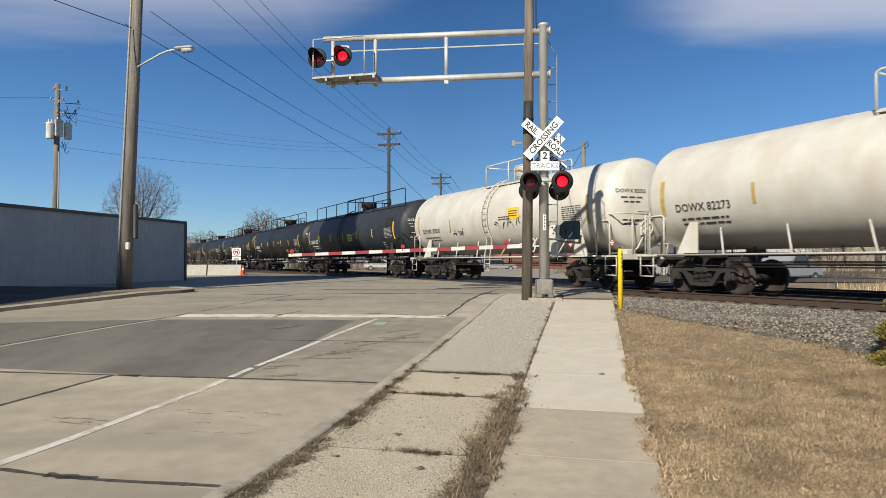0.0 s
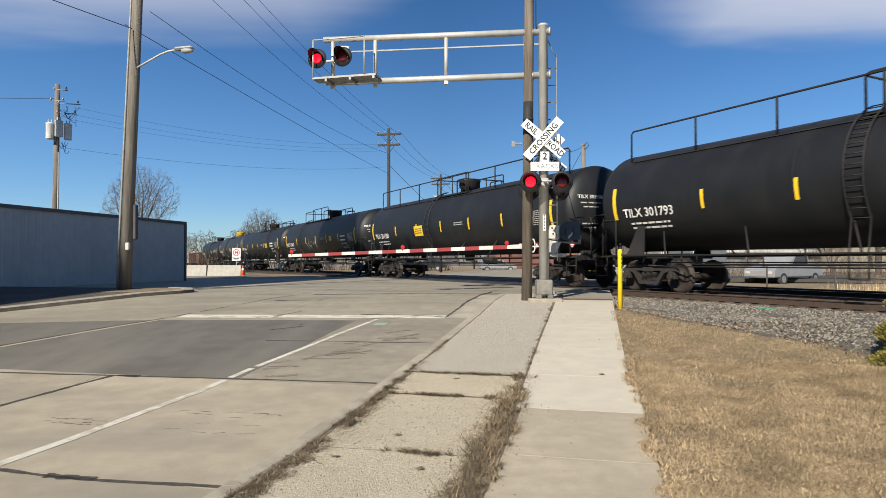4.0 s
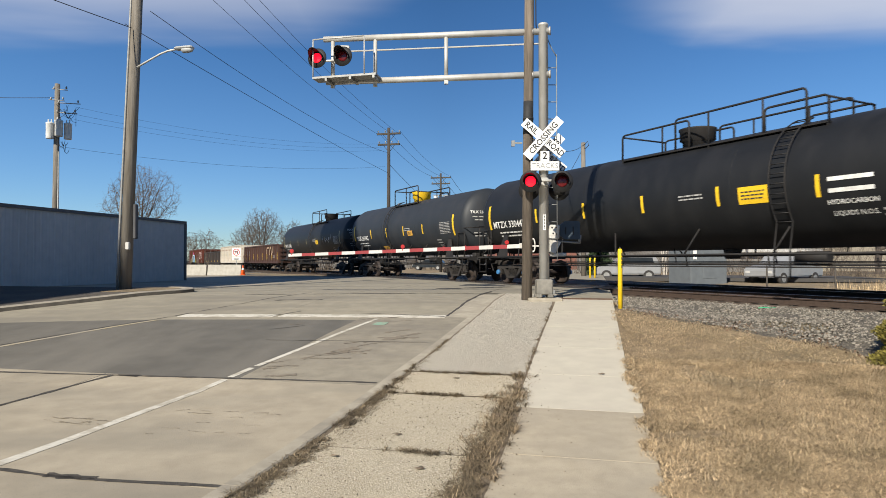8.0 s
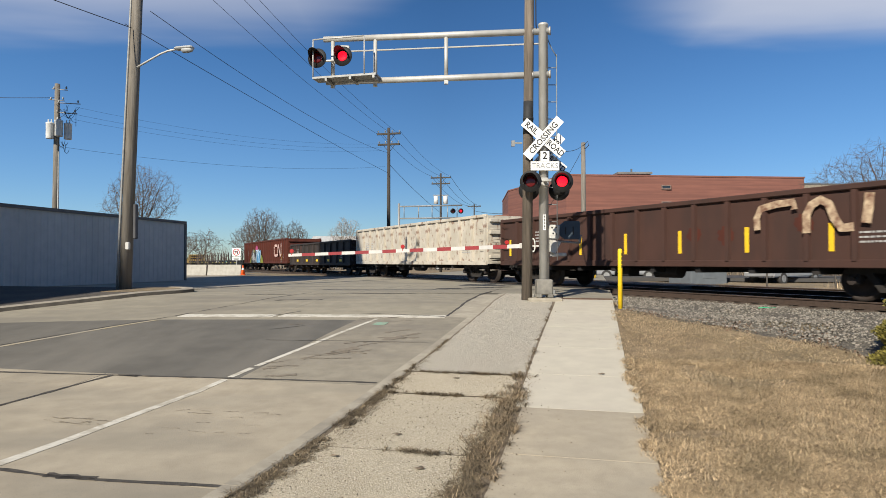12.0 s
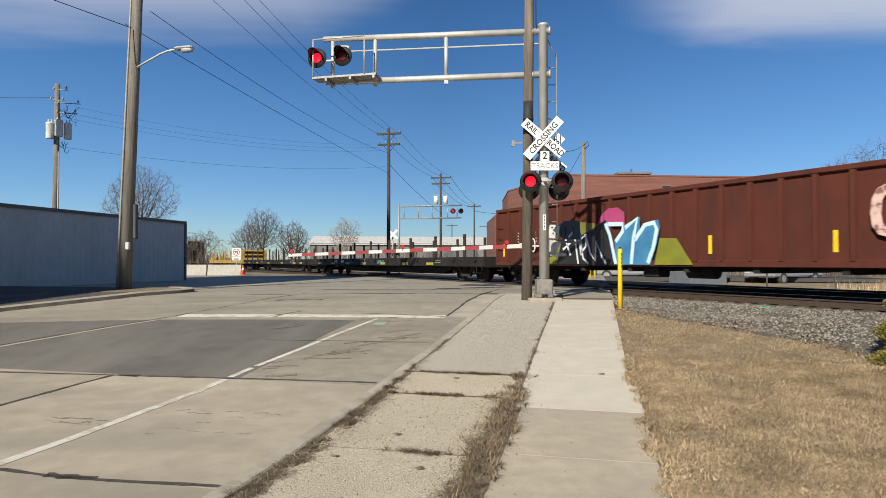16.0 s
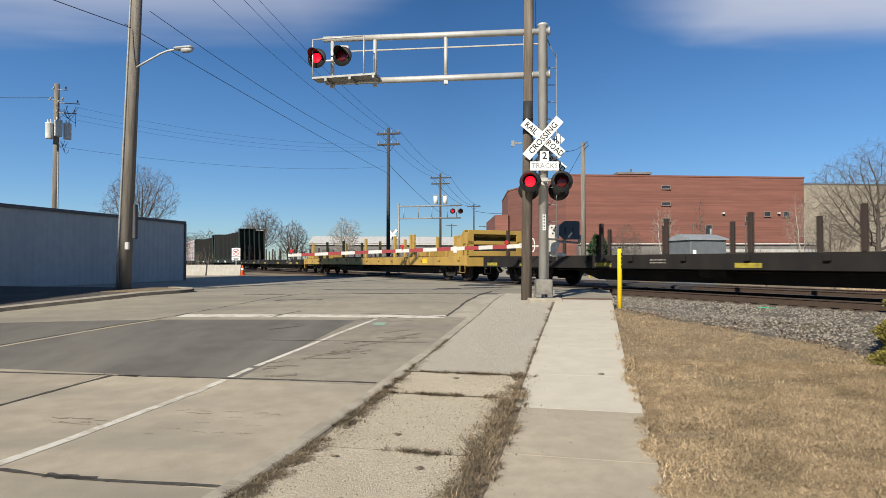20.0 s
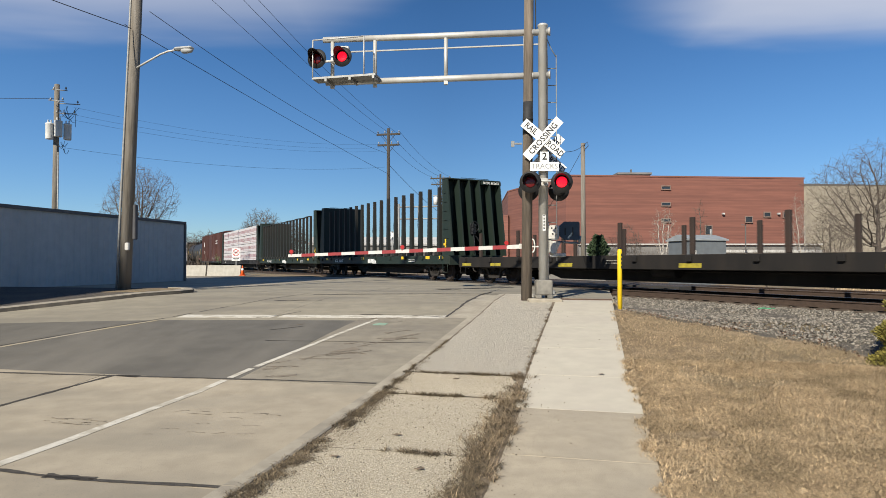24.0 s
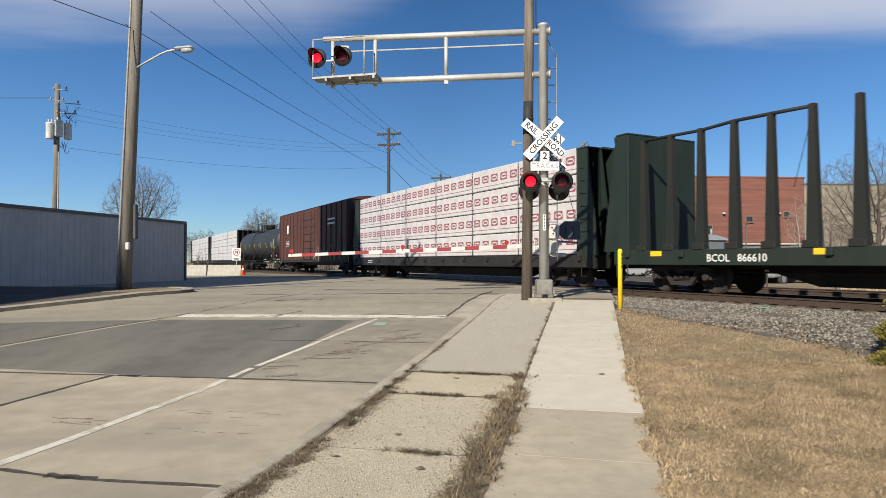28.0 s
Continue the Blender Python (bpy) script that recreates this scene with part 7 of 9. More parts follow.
    tube(bm, [(0.1, 0.1, 6.35), (0.24, 0.2, 6.1), (0.36, 0.2, 5.9)], 0.012, 5)
    part("ladder", bm, GALVD, t)
    bm = bm_new(); box(bm, -0.035, 0.035, -0.122, -0.112, 1.62, 2.0, None, 0.002); pl = part("notice_plate", bm, WHITE, t, "narrow white notice")
    bm = bm_new()
    for z in np.arange(1.66, 1.98, 0.035):
        box(bm, -0.02, 0.02, -0.125, -0.1225, z, z + 0.02)
    part("notice_bars", bm, BLKSIGN, pl)
    return t


signal_mast()


HOUSING = surf("gate_housing_paint", (0.6, 0.585, 0.54), (0.48, 0.465, 0.42), 7, 0.6, 0.08, c3=(0.3, 0.27, 0.22), scale3=3.5, amt3=0.45)


def gate():
    t = thing("crossing_gate", "lowered crossing gate with red and white striped arm and red lamps", "crossing gate", pose(2.95, 18.2, 0))
    bm = bm_new(); cyl(bm, (0, 0, -0.3), (0, 0, 2.0), 0.06, n=12); box(bm, -0.2, 0.2, -0.2, 0.2, -0.2, 0.08, None, 0.02); part("post", bm, GALVD, t)
    bm = bm_new(); box(bm, 0.02, 0.3, -0.28, 0.28, 1.5, 1.9, None, 0.03); poly(bm, [(0.05, -0.2, 1.5), (0.36, -0.2, 1.42), (0.2, -0.2, 1.1), (0.05, -0.2, 1.15)], 0.3, (0, 1, 0)); box(bm, 0.1, 0.55, 0.0, 0.2, 1.02, 1.12, None, 0.02); part("drive_housing", bm, HOUSING, t, "white gate drive housing")
    bm = bm_new(); poly(bm, [(0.36, 0.0, 1.62), (0.5, 0.0, 1.5), (0.9, 0.0, 1.5), (0.93, 0.0, 1.54), (0.93, 0.0, 1.98), (0.9, 0.0, 2.02), (0.5, 0.0, 2.02), (0.36, 0.0, 1.9)], 0.1, (0, 1, 0)); box(bm, 0.2, 0.4, 0.02, 0.09, 1.62, 1.8); cw = part("counterweight", bm, surf("weight_blue_grey", (0.05, 0.072, 0.092), (0.04, 0.058, 0.075), 5, 0.6, 0.1), t, "blue-grey counterweight plate")
    bm = bm_new(); box(bm, 0.5, 0.54, -0.006, 0.01, 1.64, 1.84); box(bm, 0.72, 0.75, -0.006, 0.01, 1.62, 1.86); part("slot", bm, BLACK, cw)
    bm = bm_new()
    for x, z in ((0.09, 1.82), (0.2, 1.82), (0.12, 1.66), (0.22, 1.64)):
        cyl(bm, (x, -0.29, z), (x, -0.27, z), 0.024, n=10)
    part("bolt", bm, BLACK, t)
    bm = bm_new(); tube(bm, [(0.3, 0.05, 1.45), (0.95, 0.05, 1.4)], 0.03, 6); tube(bm, [(0.92, 0.05, 1.4), (0.95, 0.05, 1.62)], 0.04, 6); part("weight_link", bm, GALVD, t)
    bm = bm_new(); box(bm, -0.75, -0.5, 0.28, 0.34, 1.25, 1.4, None, 0.01); box(bm, -0.5, 0.1, 0.29, 0.33, 1.3, 1.34); part("arm_bracket", bm, HOUSING, t)
    bm = bm_new(); tube(bm, [(-0.36 + 0.06 * math.cos(q), 0.3, 1.34 + 0.19 * math.sin(q)) for q in np.linspace(0, 2 * math.pi, 17)], 0.022, 6); part("pivot_hoop", bm, HOUSING, t)
    a, b = Vector((-0.7, 0.31, 1.32)), Vector((-7.55, 1.0, 1.06))
    n = 17
    arm = None
    d = (b - a) / n
    for k in range(n):
        p, q = a + d * k, a + d * (k + 1)
        bm = bm_new()
        h0, h1 = 0.058 - 0.016 * k / n, 0.058 - 0.016 * (k + 1) / n
        vs = [bm.verts.new((r.x, r.y + e, r.z + s * h)) for r, h in ((p, h0), (q, h1)) for e in (-0.02, 0.02) for s in (-1, 1)]
        for f in ((0, 1, 3, 2), (4, 6, 7, 5), (0, 4, 5, 1), (2, 3, 7, 6), (0, 2, 6, 4), (1, 5, 7, 3)):
            bm.faces.new([vs[i] for i in f])
        if arm is None:
            arm = part("arm", bm, GATE_WHITE, t, "striped gate arm")
        else:
            part("stripe", bm, GATE_RED if k % 2 else GATE_WHITE, arm)
    for k in (0.06, 0.50, 0.985):
        p = a + (b - a) * k
        bm = bm_new(); cyl(bm, p + Vector((0, -0.05, 0.12)), p + Vector((0, 0.05, 0.12)), 0.06, n=12); box(bm, p.x - 0.02, p.x + 0.02, p.y - 0.02, p.y + 0.02, p.z, p.z + 0.08)
        part("arm_lamp", bm, surf("lamp_red_plastic", (0.4, 0.02, 0.02), None, 5, 0.4, 0), t, "small red arm lamp")
    return t


gate()


def far_signal():
    t = thing("crossing_signal", "cantilever crossing signal beyond the tracks, seen from behind", "crossing signal", pose(-4.24, 62, 0))
    bm = bm_new(); cyl(bm, (0, 0, -0.2), (0, 0, 6.5), 0.12, 0.11, 14); part("mast", bm, GALVD, t)
    bm = bm_new(); cyl(bm, (0, 0, 6.2), (6.1, -0.4, 6.3), 0.07, n=12); cyl(bm, (0, 0, 5.05), (6.0, -0.4, 5.1), 0.07, n=12); part("arm", bm, GALVD, t)
    for d in (0.5, 1.9, 3.2, 4.7, 5.6):
        bm = bm_new(); cyl(bm, (d, -0.06 * d, 6.2), (d, -0.06 * d, 5.1), 0.04, n=8); part("arm_strut", bm, GALVD, t)
    for x, right in ((5.2, False), (5.95, True)):
        lamp_head(t, pose(x, -0.7, 5.72), right)
    crossbuck(t, (-0.55, -0.2, 3.5), 8, 1.0, False)
    bm = bm_new(); tube(bm, [(-0.6, 0, 0), (-0.6, 0, 3.9)], 0.07, 8); part("side_mast", bm, GALVD, t)
    for x, right in ((-0.95, False), (-0.25, True)):
        lamp_head(t, pose(x, -0.3, 1.75), right)
    return t


far_signal()


# ---- poles and wires ----
def pole(name, label, x, y, z0, z1, r0, r1, mat, lean=(0, 0), at=None):
    t = thing(name, label, "utility pole", pose(x, y, 0))
    bm = bm_new()
    cyl(bm, (0, 0, z0), (lean[0], lean[1], z1), r0, r1, 18)
    part("shaft", bm, mat, t)
    return t


WOODD = surf("dark_arm_wood", (0.07, 0.06, 0.05), (0.045, 0.04, 0.033), 5, 0.95, 0.4, stretch=(0.5, 6, 6))


def crossarm(t, z, half, dx=0.0, turn=0.0, pins=4, off=(0, 0)):
    bm = bm_new()
    m = Matrix.Translation((dx + off[0], off[1], z)) @ pose(0, 0, 0, 0, 0, turn)
    box(bm, -half, half, -0.06, 0.06, -0.07, 0.07, m, 0.01)
    for s in (-1, 1):
        tube(bm, [m @ Vector((s * half * 0.5, 0.07, -0.05)), m @ Vector((0, 0.07, -0.6))], 0.02, 5)
    arm = part("crossarm", bm, WOODD, t)
    bm = bm_new()
    for k in range(pins):
        x = -half + 0.1 + (2 * half - 0.2) * k / (pins - 1)
        cyl(bm, m @ Vector((x, 0, 0.06)), m @ Vector((x, 0, 0.17)), 0.035, 0.025, 8)
        lathe(bm, [(0.15, 0.02), (0.17, 0.055), (0.22, 0.05), (0.26, 0.03)], m @ pose(x, 0, 0.0, 0, -90, 0), 8)
    part("insulators", bm, GALVD, arm)


# the pole by the signal
t = pole("utility_pole", "tall weathered wooden utility pole beside the crossing signal", 2.02, 15.55, -0.3, 11.5, 0.13, 0.105, WOOD, (0.13, 0))
bm = bm_new(); cyl(bm, (0.045, 0, 3.95), (0.055, 0, 4.75), 0.124, 0.121, 18); cyl(bm, (0.05, 0, 4.3), (0.05, 0, 4.36), 0.128, n=18); part("wrap", bm, TAR, t, "black wrap band")
bm = bm_new(); box(bm, -0.36, -0.1, -0.02, 0.02, 3.72, 3.76); box(bm, -0.36, -0.28, -0.03, 0.03, 3.66, 3.8); part("bracket", bm, GALVD, t)
bm = bm_new(); tube(bm, [(0.21, -0.05, 11.3), (0.23, -0.1, 6.6), (0.26, -0.02, 6.4)], 0.014, 5); part("drop_cable", bm, CABLE, t)
# the street lamp pole
TRIMD = surf("dark_steel_box", (0.06, 0.06, 0.065), None, 5, 0.6, 0.05)
lp = pole("street_lamp", "tall wooden pole with a street lamp on a bent arm", -9.53, 19.3, -0.3, 12.4, 0.178, 0.138, WOODG, (0.42, 0))
bm = bm_new(); tube(bm, [(0.36, -0.1, 6.7), (0.75, -0.2, 6.87), (1.15, -0.3, 7.04), (1.4, -0.36, 7.11), (1.7, -0.42, 7.14)], 0.03, 8); part("arm", bm, GALV, lp)
bm = bm_new()
hm = Matrix.Translation((1.95, -0.47, 7.15)) @ pose(0, 0, 0, 0, 0, -13)
box(bm, -0.34, 0.26, -0.11, 0.11, -0.04, 0.055, hm, 0.04); lathe(bm, [(-0.16, 0.04), (-0.12, 0.085), (0.0, 0.095), (0.16, 0.075), (0.22, 0.03)], hm @ pose(0.04, 0, -0.05), 12); part("lamp_head", bm, surf("lamp_grey", (0.4, 0.41, 0.41), None, 5, 0.5, 0), lp, "pale grey lamp head")
bm = bm_new(); box(bm, 0.12, 0.24, -0.26, -0.14, 1.22, 1.45, None, 0.02); part("meter", bm, GALV, lp); 
bm = bm_new(); box(bm, 0.24, 0.34, -0.05, 0.12, 1.55, 2.6, None, 0.02); part("conduit_box", bm, TRIMD, lp)
bm = bm_new(); tube(bm, [(-0.19, -0.1, -0.2), (-0.11, -0.1, 2.0), (0.155, -0.1, 8.6), (0.27, -0.1, 11.4)], 0.035, 8); part("riser_pipe", bm, GALVD, lp)
bm = bm_new(); tube(bm, [(0.2, -0.15, 8.9), (0.0, -0.3, 8.9), (-0.15, -0.3, 9.1)], 0.02, 6); part("cable_loop", bm, CABLE, lp)
crossarm(lp, 11.3, 1.3, 0.42, -13); crossarm(lp, 10.7, 1.3, 0.4, -13)
# transformer pole behind the shed
tp = pole("transformer_pole", "weathered pole with three grey transformer cans", -18.1, 30, -0.3, 9.2, 0.15, 0.11, WOODG, (0.05, 0))
for dx, dy, dz in ((-0.1, -0.3, 6.9), (0.34, -0.34, 7.0), (0.62, -0.1, 6.9)):
    bm = bm_new(); lathe(bm, [(0, 0.05), (0, 0.155), (0.03, 0.165), (0.68, 0.165), (0.7, 0.18), (0.73, 0.175), (0.77, 0.1), (0.78, 0.03)], pose(dx, dy, dz - 0.33, 0, -90, 0), 18)
    for s in (-0.07, 0.07):
        for k in range(3):
            lathe(bm, [(0, 0.02), (0.02, 0.035), (0.05, 0.02)], pose(dx + s, dy, dz + 0.42 + 0.05 * k, 0, -90, 0), 8)
    part("transformer_can", bm, surf("can_grey", (0.68, 0.68, 0.65), None, 5, 0.5, 0.05), tp, "pale grey transformer can")
for z, x0, x1 in ((8.95, -0.15, 0.6), (8.45, -0.3, 0.45), (8.3, 0.0, 1.2), (7.85, -0.05, 1.05)):
    bm = bm_new(); tube(bm, [(x0, -0.08, z), (x1, -0.12, z - 0.08)], 0.022, 6)
    for q in (0.15, 0.9):
        lathe(bm, [(0, 0.015), (0.03, 0.045), (0.08, 0.04), (0.13, 0.015)], pose(x0 + (x1 - x0) * q, -0.1, z - 0.02, 0, -90, 0), 8)
    part("cross_bracket", bm, GALVD, tp)
r = random.Random(12)
for k in range(16):                               # slack jumpers between the brackets, the cans and the drop
    if k < 10:
        a, b = (r.uniform(0.05, 1.1), -0.12, r.uniform(7.7, 8.4)), (r.uniform(0.1, 1.2), -0.15, r.uniform(7.35, 8.1))
    else:
        a, b = (r.uniform(0.1, 0.9), -0.25, r.uniform(6.3, 6.7)), (r.uniform(0.2, 0.95), -0.2, r.uniform(6.0, 6.6))
    drop = r.uniform(0.15, 0.5)
    bm = bm_new(); tube(bm, [(a[0] + (b[0] - a[0]) * q, a[1], a[2] + (b[2] - a[2]) * q - drop * 4 * q * (1 - q)) for q in (0, 0.12, 0.25, 0.4, 0.5, 0.6, 0.75, 0.88, 1)], 0.0095, 5); part("cable_loop", bm, CABLE, tp)
bm = bm_new(); tube(bm, [(0.2, -0.1, -0.3), (0.2, -0.1, 6.0)], 0.035, 6); part("riser_pipe", bm, GALVD, tp)


def line_pole(x, y, z1, arms, label="wooden line pole with crossarms"):
    t = pole("utility_pole", label, x, y, -0.4, z1, 0.15, 0.11, surf("dark_pole_wood", (0.062, 0.053, 0.045), (0.042, 0.036, 0.03), 5, 0.95, 0.5, stretch=(6, 6, 0.35)))
    for z, half in arms:
        crossarm(t, z, half, 0, -13)
    return t


line_pole(-4.05, 48, 10.9, ((10.45, 0.92), (9.65, 0.85)))
q = line_pole(-0.25, 75, 11.2, ((10.7, 1.2), (10.0, 1.1)))
for dx in (-0.55, 0.55):
    bm = bm_new(); lathe(bm, [(0, 0.05), (0, 0.26), (0.9, 0.26), (0.95, 0.05)], pose(dx, -0.2, 7.6, 0, -90, 0), 12); part("transformer_can", bm, surf("can_grey", (0.55, 0.55, 0.52)), q)
bm = bm_new(); box(bm, -0.9, 0.9, -0.05, 0.05, 8.6, 8.7); part("bracket", bm, GALVD, q)
line_pole(5.6, 115, 11.2, ((10.8, 1.2),))
line_pole(10.5, 150, 9.5, ((9.2, 2.0),))
line_pole(2.4, 170, 11.0, ((10.5, 1.5),))
rp = pole("utility_pole", "plain grey wooden pole beyond the tracks", 8.75, 40, -0.6, 8.3, 0.16, 0.13, WOODG)
bm = bm_new(); tube(bm, [(0.0, -0.1, 8.1), (0.25, -0.15, 8.35), (0.3, -0.15, 8.1), (0.1, -0.15, 7.9)], 0.025, 5); part("cable_loop", bm, CABLE, rp)


def wire(a, b, sag, r=0.012, name="overhead_wire"):
    a, b = Vector(a), Vector(b)
    bm = bm_new()
    tube(bm, [a.lerp(b, k / 16) - Vector((0, 0, sag * 4 * (k / 16) * (1 - k / 16))) for k in range(17)], r, 5)
    return solid(name, bm, CABLE, "thin black overhead wire", "wire", "overhead wires")


# from the lamp pole's arms to the line pole, and on
for h, zz, end, k in ((-0.4, 11.2, (-4.85, 48, 10.4), 0.5), (1.2, 10.8, (-3.75, 48, 10.4), 0.5), (1.2, 11.4, (-3.2, 48, 10.4), 0.5)):
    wire((-9.1 + h * CA, 19.3 - h * SA, zz), end, k, 0.009)
wire((-8.8, 19.2, 8.4), (-4.1, 47.9, 9.0), 0.5, 0.010)
wire((-9.6, 19.3, 8.05), (-4.1, 47.9, 7.5), 0.1, 0.011)
wire((-9.3, 19.1, 7.85), (-20.9, -6, 8.2), 0.25, 0.012)
for far in (-0.85, 0.0, 0.85):
    wire((-4.05 + far, 48, 10.65), (-0.25 + far * 1.3, 75, 10.9), 0.5, 0.012)
    wire((-0.25 + far * 1.3, 75, 10.9), (5.6 + far * 1.3, 115, 10.95), 0.8, 0.02)
wire((-4.05, 48, 8.2), (-0.25, 75, 6.6), 0.2, 0.018)
wire((5.6, 115, 10.0), (15.5, 95, 9.2), 0.8, 0.035)
for k, zz in enumerate((8.4, 8.05, 7.8)):
    wire((-17.2, 29.9, zz - 0.3), (-4.6, 48, 9.7 - 0.25 * k), 0.55, 0.0045)
wire((-17.6, 29.9, 6.2), (-4.3, 48, 8.0), 0.5, 0.006)
wire((-18.1, 30, 8.55), (-32, 26, 8.2), 0.2, 0.012)
wire((8.75, 39.9, 8.15), (2.2, 15.6, 3.75), 0.3, 0.012)
wire((8.7, 39.9, 7.9), (6.9, 42, 4.4), 0.1, 0.014)


# ---- buildings ----
STEEL_BLUE = surf("shed_cladding", (0.50, 0.485, 0.455), (0.44, 0.43, 0.41), 3, 0.6, 0.05, c3=(0.36, 0.35, 0.335), scale3=0.6, amt3=0.4, stretch3=(1, 1, 0.3))
TRIM = surf("shed_trim", (0.12, 0.115, 0.11), None, 4, 0.6, 0.05)


def shed():
    t = thing("shed", "long low grey corrugated metal shed beside the road", "shed")
    w0, w1, v0, v1, h = -31.0, -19.0, 16.3, 27.1, 2.72
    P = lambda w, v, z: Vector((w * CA + v * SA, -w * SA + v * CA, z))
    # ribbed road wall: panels of 0.9 m, each with three ribs
    k = 0
    v = v0
    while v < v1 - 0.05:
        e = min(v + 0.9, v1)
        bm = bm_new()
        prof = []
        for r in range(3):
            a = v + (e - v) * r / 3
            d = (e - v) / 3
            prof += [(a, 0.0), (a + d * 0.62, 0.0), (a + d * 0.72, 0.017), (a + d * 0.9, 0.017)]
        prof.append((e, 0.0))
        lo = [bm.verts.new(P(w1 + o, q, -0.1)) for q, o in prof]
        hi = [bm.verts.new(P(w1 + o, q, h)) for q, o in prof]
        for i in range(len(prof) - 1):
            bm.faces.new((lo[i], lo[i + 1], hi[i + 1], hi[i]))
        part("wall_panel", bm, STEEL_BLUE, t)
        v = e
    bm = bm_new(); poly(bm, [P(w1 - 0.06, v0, -0.1), P(w1 - 0.06, v1, -0.1), P(w0, v1, -0.1), P(w0, v0, -0.1)], h, (0, 0, 1)); part("body", bm, STEEL_BLUE, t)
    bm = bm_new(); poly(bm, [P(w1 + 0.08, v0 - 0.1, h - 0.04), P(w1 + 0.08, v1 + 0.08, h - 0.04), P(w0, v1 + 0.08, h - 0.04), P(w0, v0 - 0.1, h - 0.04)], 0.12, (0, 0, 1)); part("roof", bm, TRIM, t, "dark roof edge")
    bm = bm_new(); poly(bm, [P(w1 - 1.5, v0, h + 0.08), P(w1 - 1.5, v1 - 5, h + 0.08), P(w0, v1 - 5, h + 0.08), P(w0, v0, h + 0.08)], 0.16, (0, 0, 1)); part("raised_roof", bm, TRIM, t)
    bm = bm_new(); poly(bm, [P(w1 + 0.0, v1, -0.1), P(w1 + 0.05, v1, -0.1), P(w1 + 0.05, v1 + 0.14, -0.1), P(w1 - 0.1, v1 + 0.14, -0.1)], h + 0.06, (0, 0, 1)); part("corner_trim", bm, TRIM, t)
    bm = bm_new(); box(bm, 0, 0.03, 0, 0.03, 0, 0.4, Matrix.Translation(P(-20, 17.0, h))); box(bm, 0, 0.35, 0, 0.04, 0.36, 0.42, Matrix.Translation(P(-20, 17.0, h))); part("roof_vent", bm, TRIM, t)


shed()
# unseen tall block, added to cast shade over the strip beside the kerb
bm = bm_new(); poly(bm, [Vector((w * CA + v * SA, -w * SA + v * CA, -1)) for w, v in ((-26.2, -20.6), (-22.5, -20.6), (-22.5, 16), (-26.2, 16))], 26.2, (0, 0, 1))
solid("tall_building", bm, surf("tall_building_render", (0.4, 0.38, 0.35), None, 2, 0.9, 0.2), "unseen tall plain block near the shed, added to cast shade", "building")
# strip along the shed, its dark colour standing in for shade, and side drive
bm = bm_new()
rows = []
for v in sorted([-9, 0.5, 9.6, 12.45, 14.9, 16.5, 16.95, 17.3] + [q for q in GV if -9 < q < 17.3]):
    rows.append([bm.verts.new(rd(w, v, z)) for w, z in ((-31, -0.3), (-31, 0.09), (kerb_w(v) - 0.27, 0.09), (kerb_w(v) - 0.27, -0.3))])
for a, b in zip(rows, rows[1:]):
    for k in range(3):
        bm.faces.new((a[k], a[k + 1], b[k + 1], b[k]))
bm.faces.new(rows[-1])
solid("roadside_strip", bm, surf("black_mulch", (0.095, 0.082, 0.068), (0.06, 0.052, 0.044), 14, 0.95, 0.6, c3=(0.14, 0.115, 0.085), scale3=1.1, amt3=0.5), "strip between kerb and shed, coloured dark for shade", "planting strip", kind="structure")
bm = bm_new()
poly(bm, [rd(w, v, 0.075) for w, v in ((-13.6, 15.6), (-12.55, 15.9), (-12.05, 16.5), (-12.0, 17.0), (-12.4, 17.3), (-13.2, 17.2))], 0.03, (0, 0, 1))
solid("strip_turf", bm, GROUND, "dry brown turf at the end of the planting strip", "turf", kind="structure")
bm = bm_new(); slab(bm, -40, LEFT_W - 0.05, 18.2, 31.0, 0.0, 0.2, 0); solid("side_drive", bm, CONC, "pale concrete side drive", "driveway", kind="structure")
bm = bm_new(); slab(bm, -45, LEFT_W - 0.05, 31.0, 36.5, -0.01, 0.2, 0); solid("yard", bm, surf("yard_gravel", (0.28, 0.25, 0.2), (0.21, 0.19, 0.15), 12, 1.0, 0.4), "pale gravel yard", "yard", kind="structure")

BRICKM = surf("brick_wall", (0.215, 0.09, 0.066), (0.17, 0.072, 0.054), 1.2, 0.9, 0.15, c3=(0.125, 0.056, 0.044), scale3=1.0, amt3=0.5, stretch3=(0.03, 0.03, 4.2), stretch=(0.3, 0.3, 3), edge=(0.46, 0.6))
BEIGE = surf("beige_wall", (0.30, 0.265, 0.205), (0.26, 0.23, 0.178), 1.0, 0.9, 0.1)
COPING = surf("coping_white", (0.48, 0.47, 0.445), None, 2, 0.8, 0.05)
GREYWALL = surf("low_wall_grey", (0.19, 0.182, 0.172), (0.14, 0.134, 0.126), 1, 0.9, 0.1)


def block(name, label, category, pts, z0, z1, mat, cap=None):
    """A building with the ground plan pts."""
    t = thing(name, label, category)
    bm = bm_new(); poly(bm, [Vector((x, y, z0)) for x, y in pts], z1 - z0, (0, 0, 1)); part("wall", bm, mat, t)
    cx, cy = sum(p[0] for p in pts) / len(pts), sum(p[1] for p in pts) / len(pts)
    big = [(cx + (x - cx) * 1.004, cy + (y - cy) * 1.004) for x, y in pts]
    bm = bm_new(); poly(bm, [Vector((x, y, z1)) for x, y in big], 0.18, (0, 0, 1)); part("roof", bm, cap or mat, t)
    return t


bb = block("brick_building", "large red-brown brick factory with a few small windows", "factory", [(14.4, 75.0), (43.6, 77.5), (43.6, 108), (10, 108), (9.35, 92)], -0.6, 10.95, BRICKM)
FW = lambda x: 75.0 + (x - 14.4) * 2.5 / 29.2


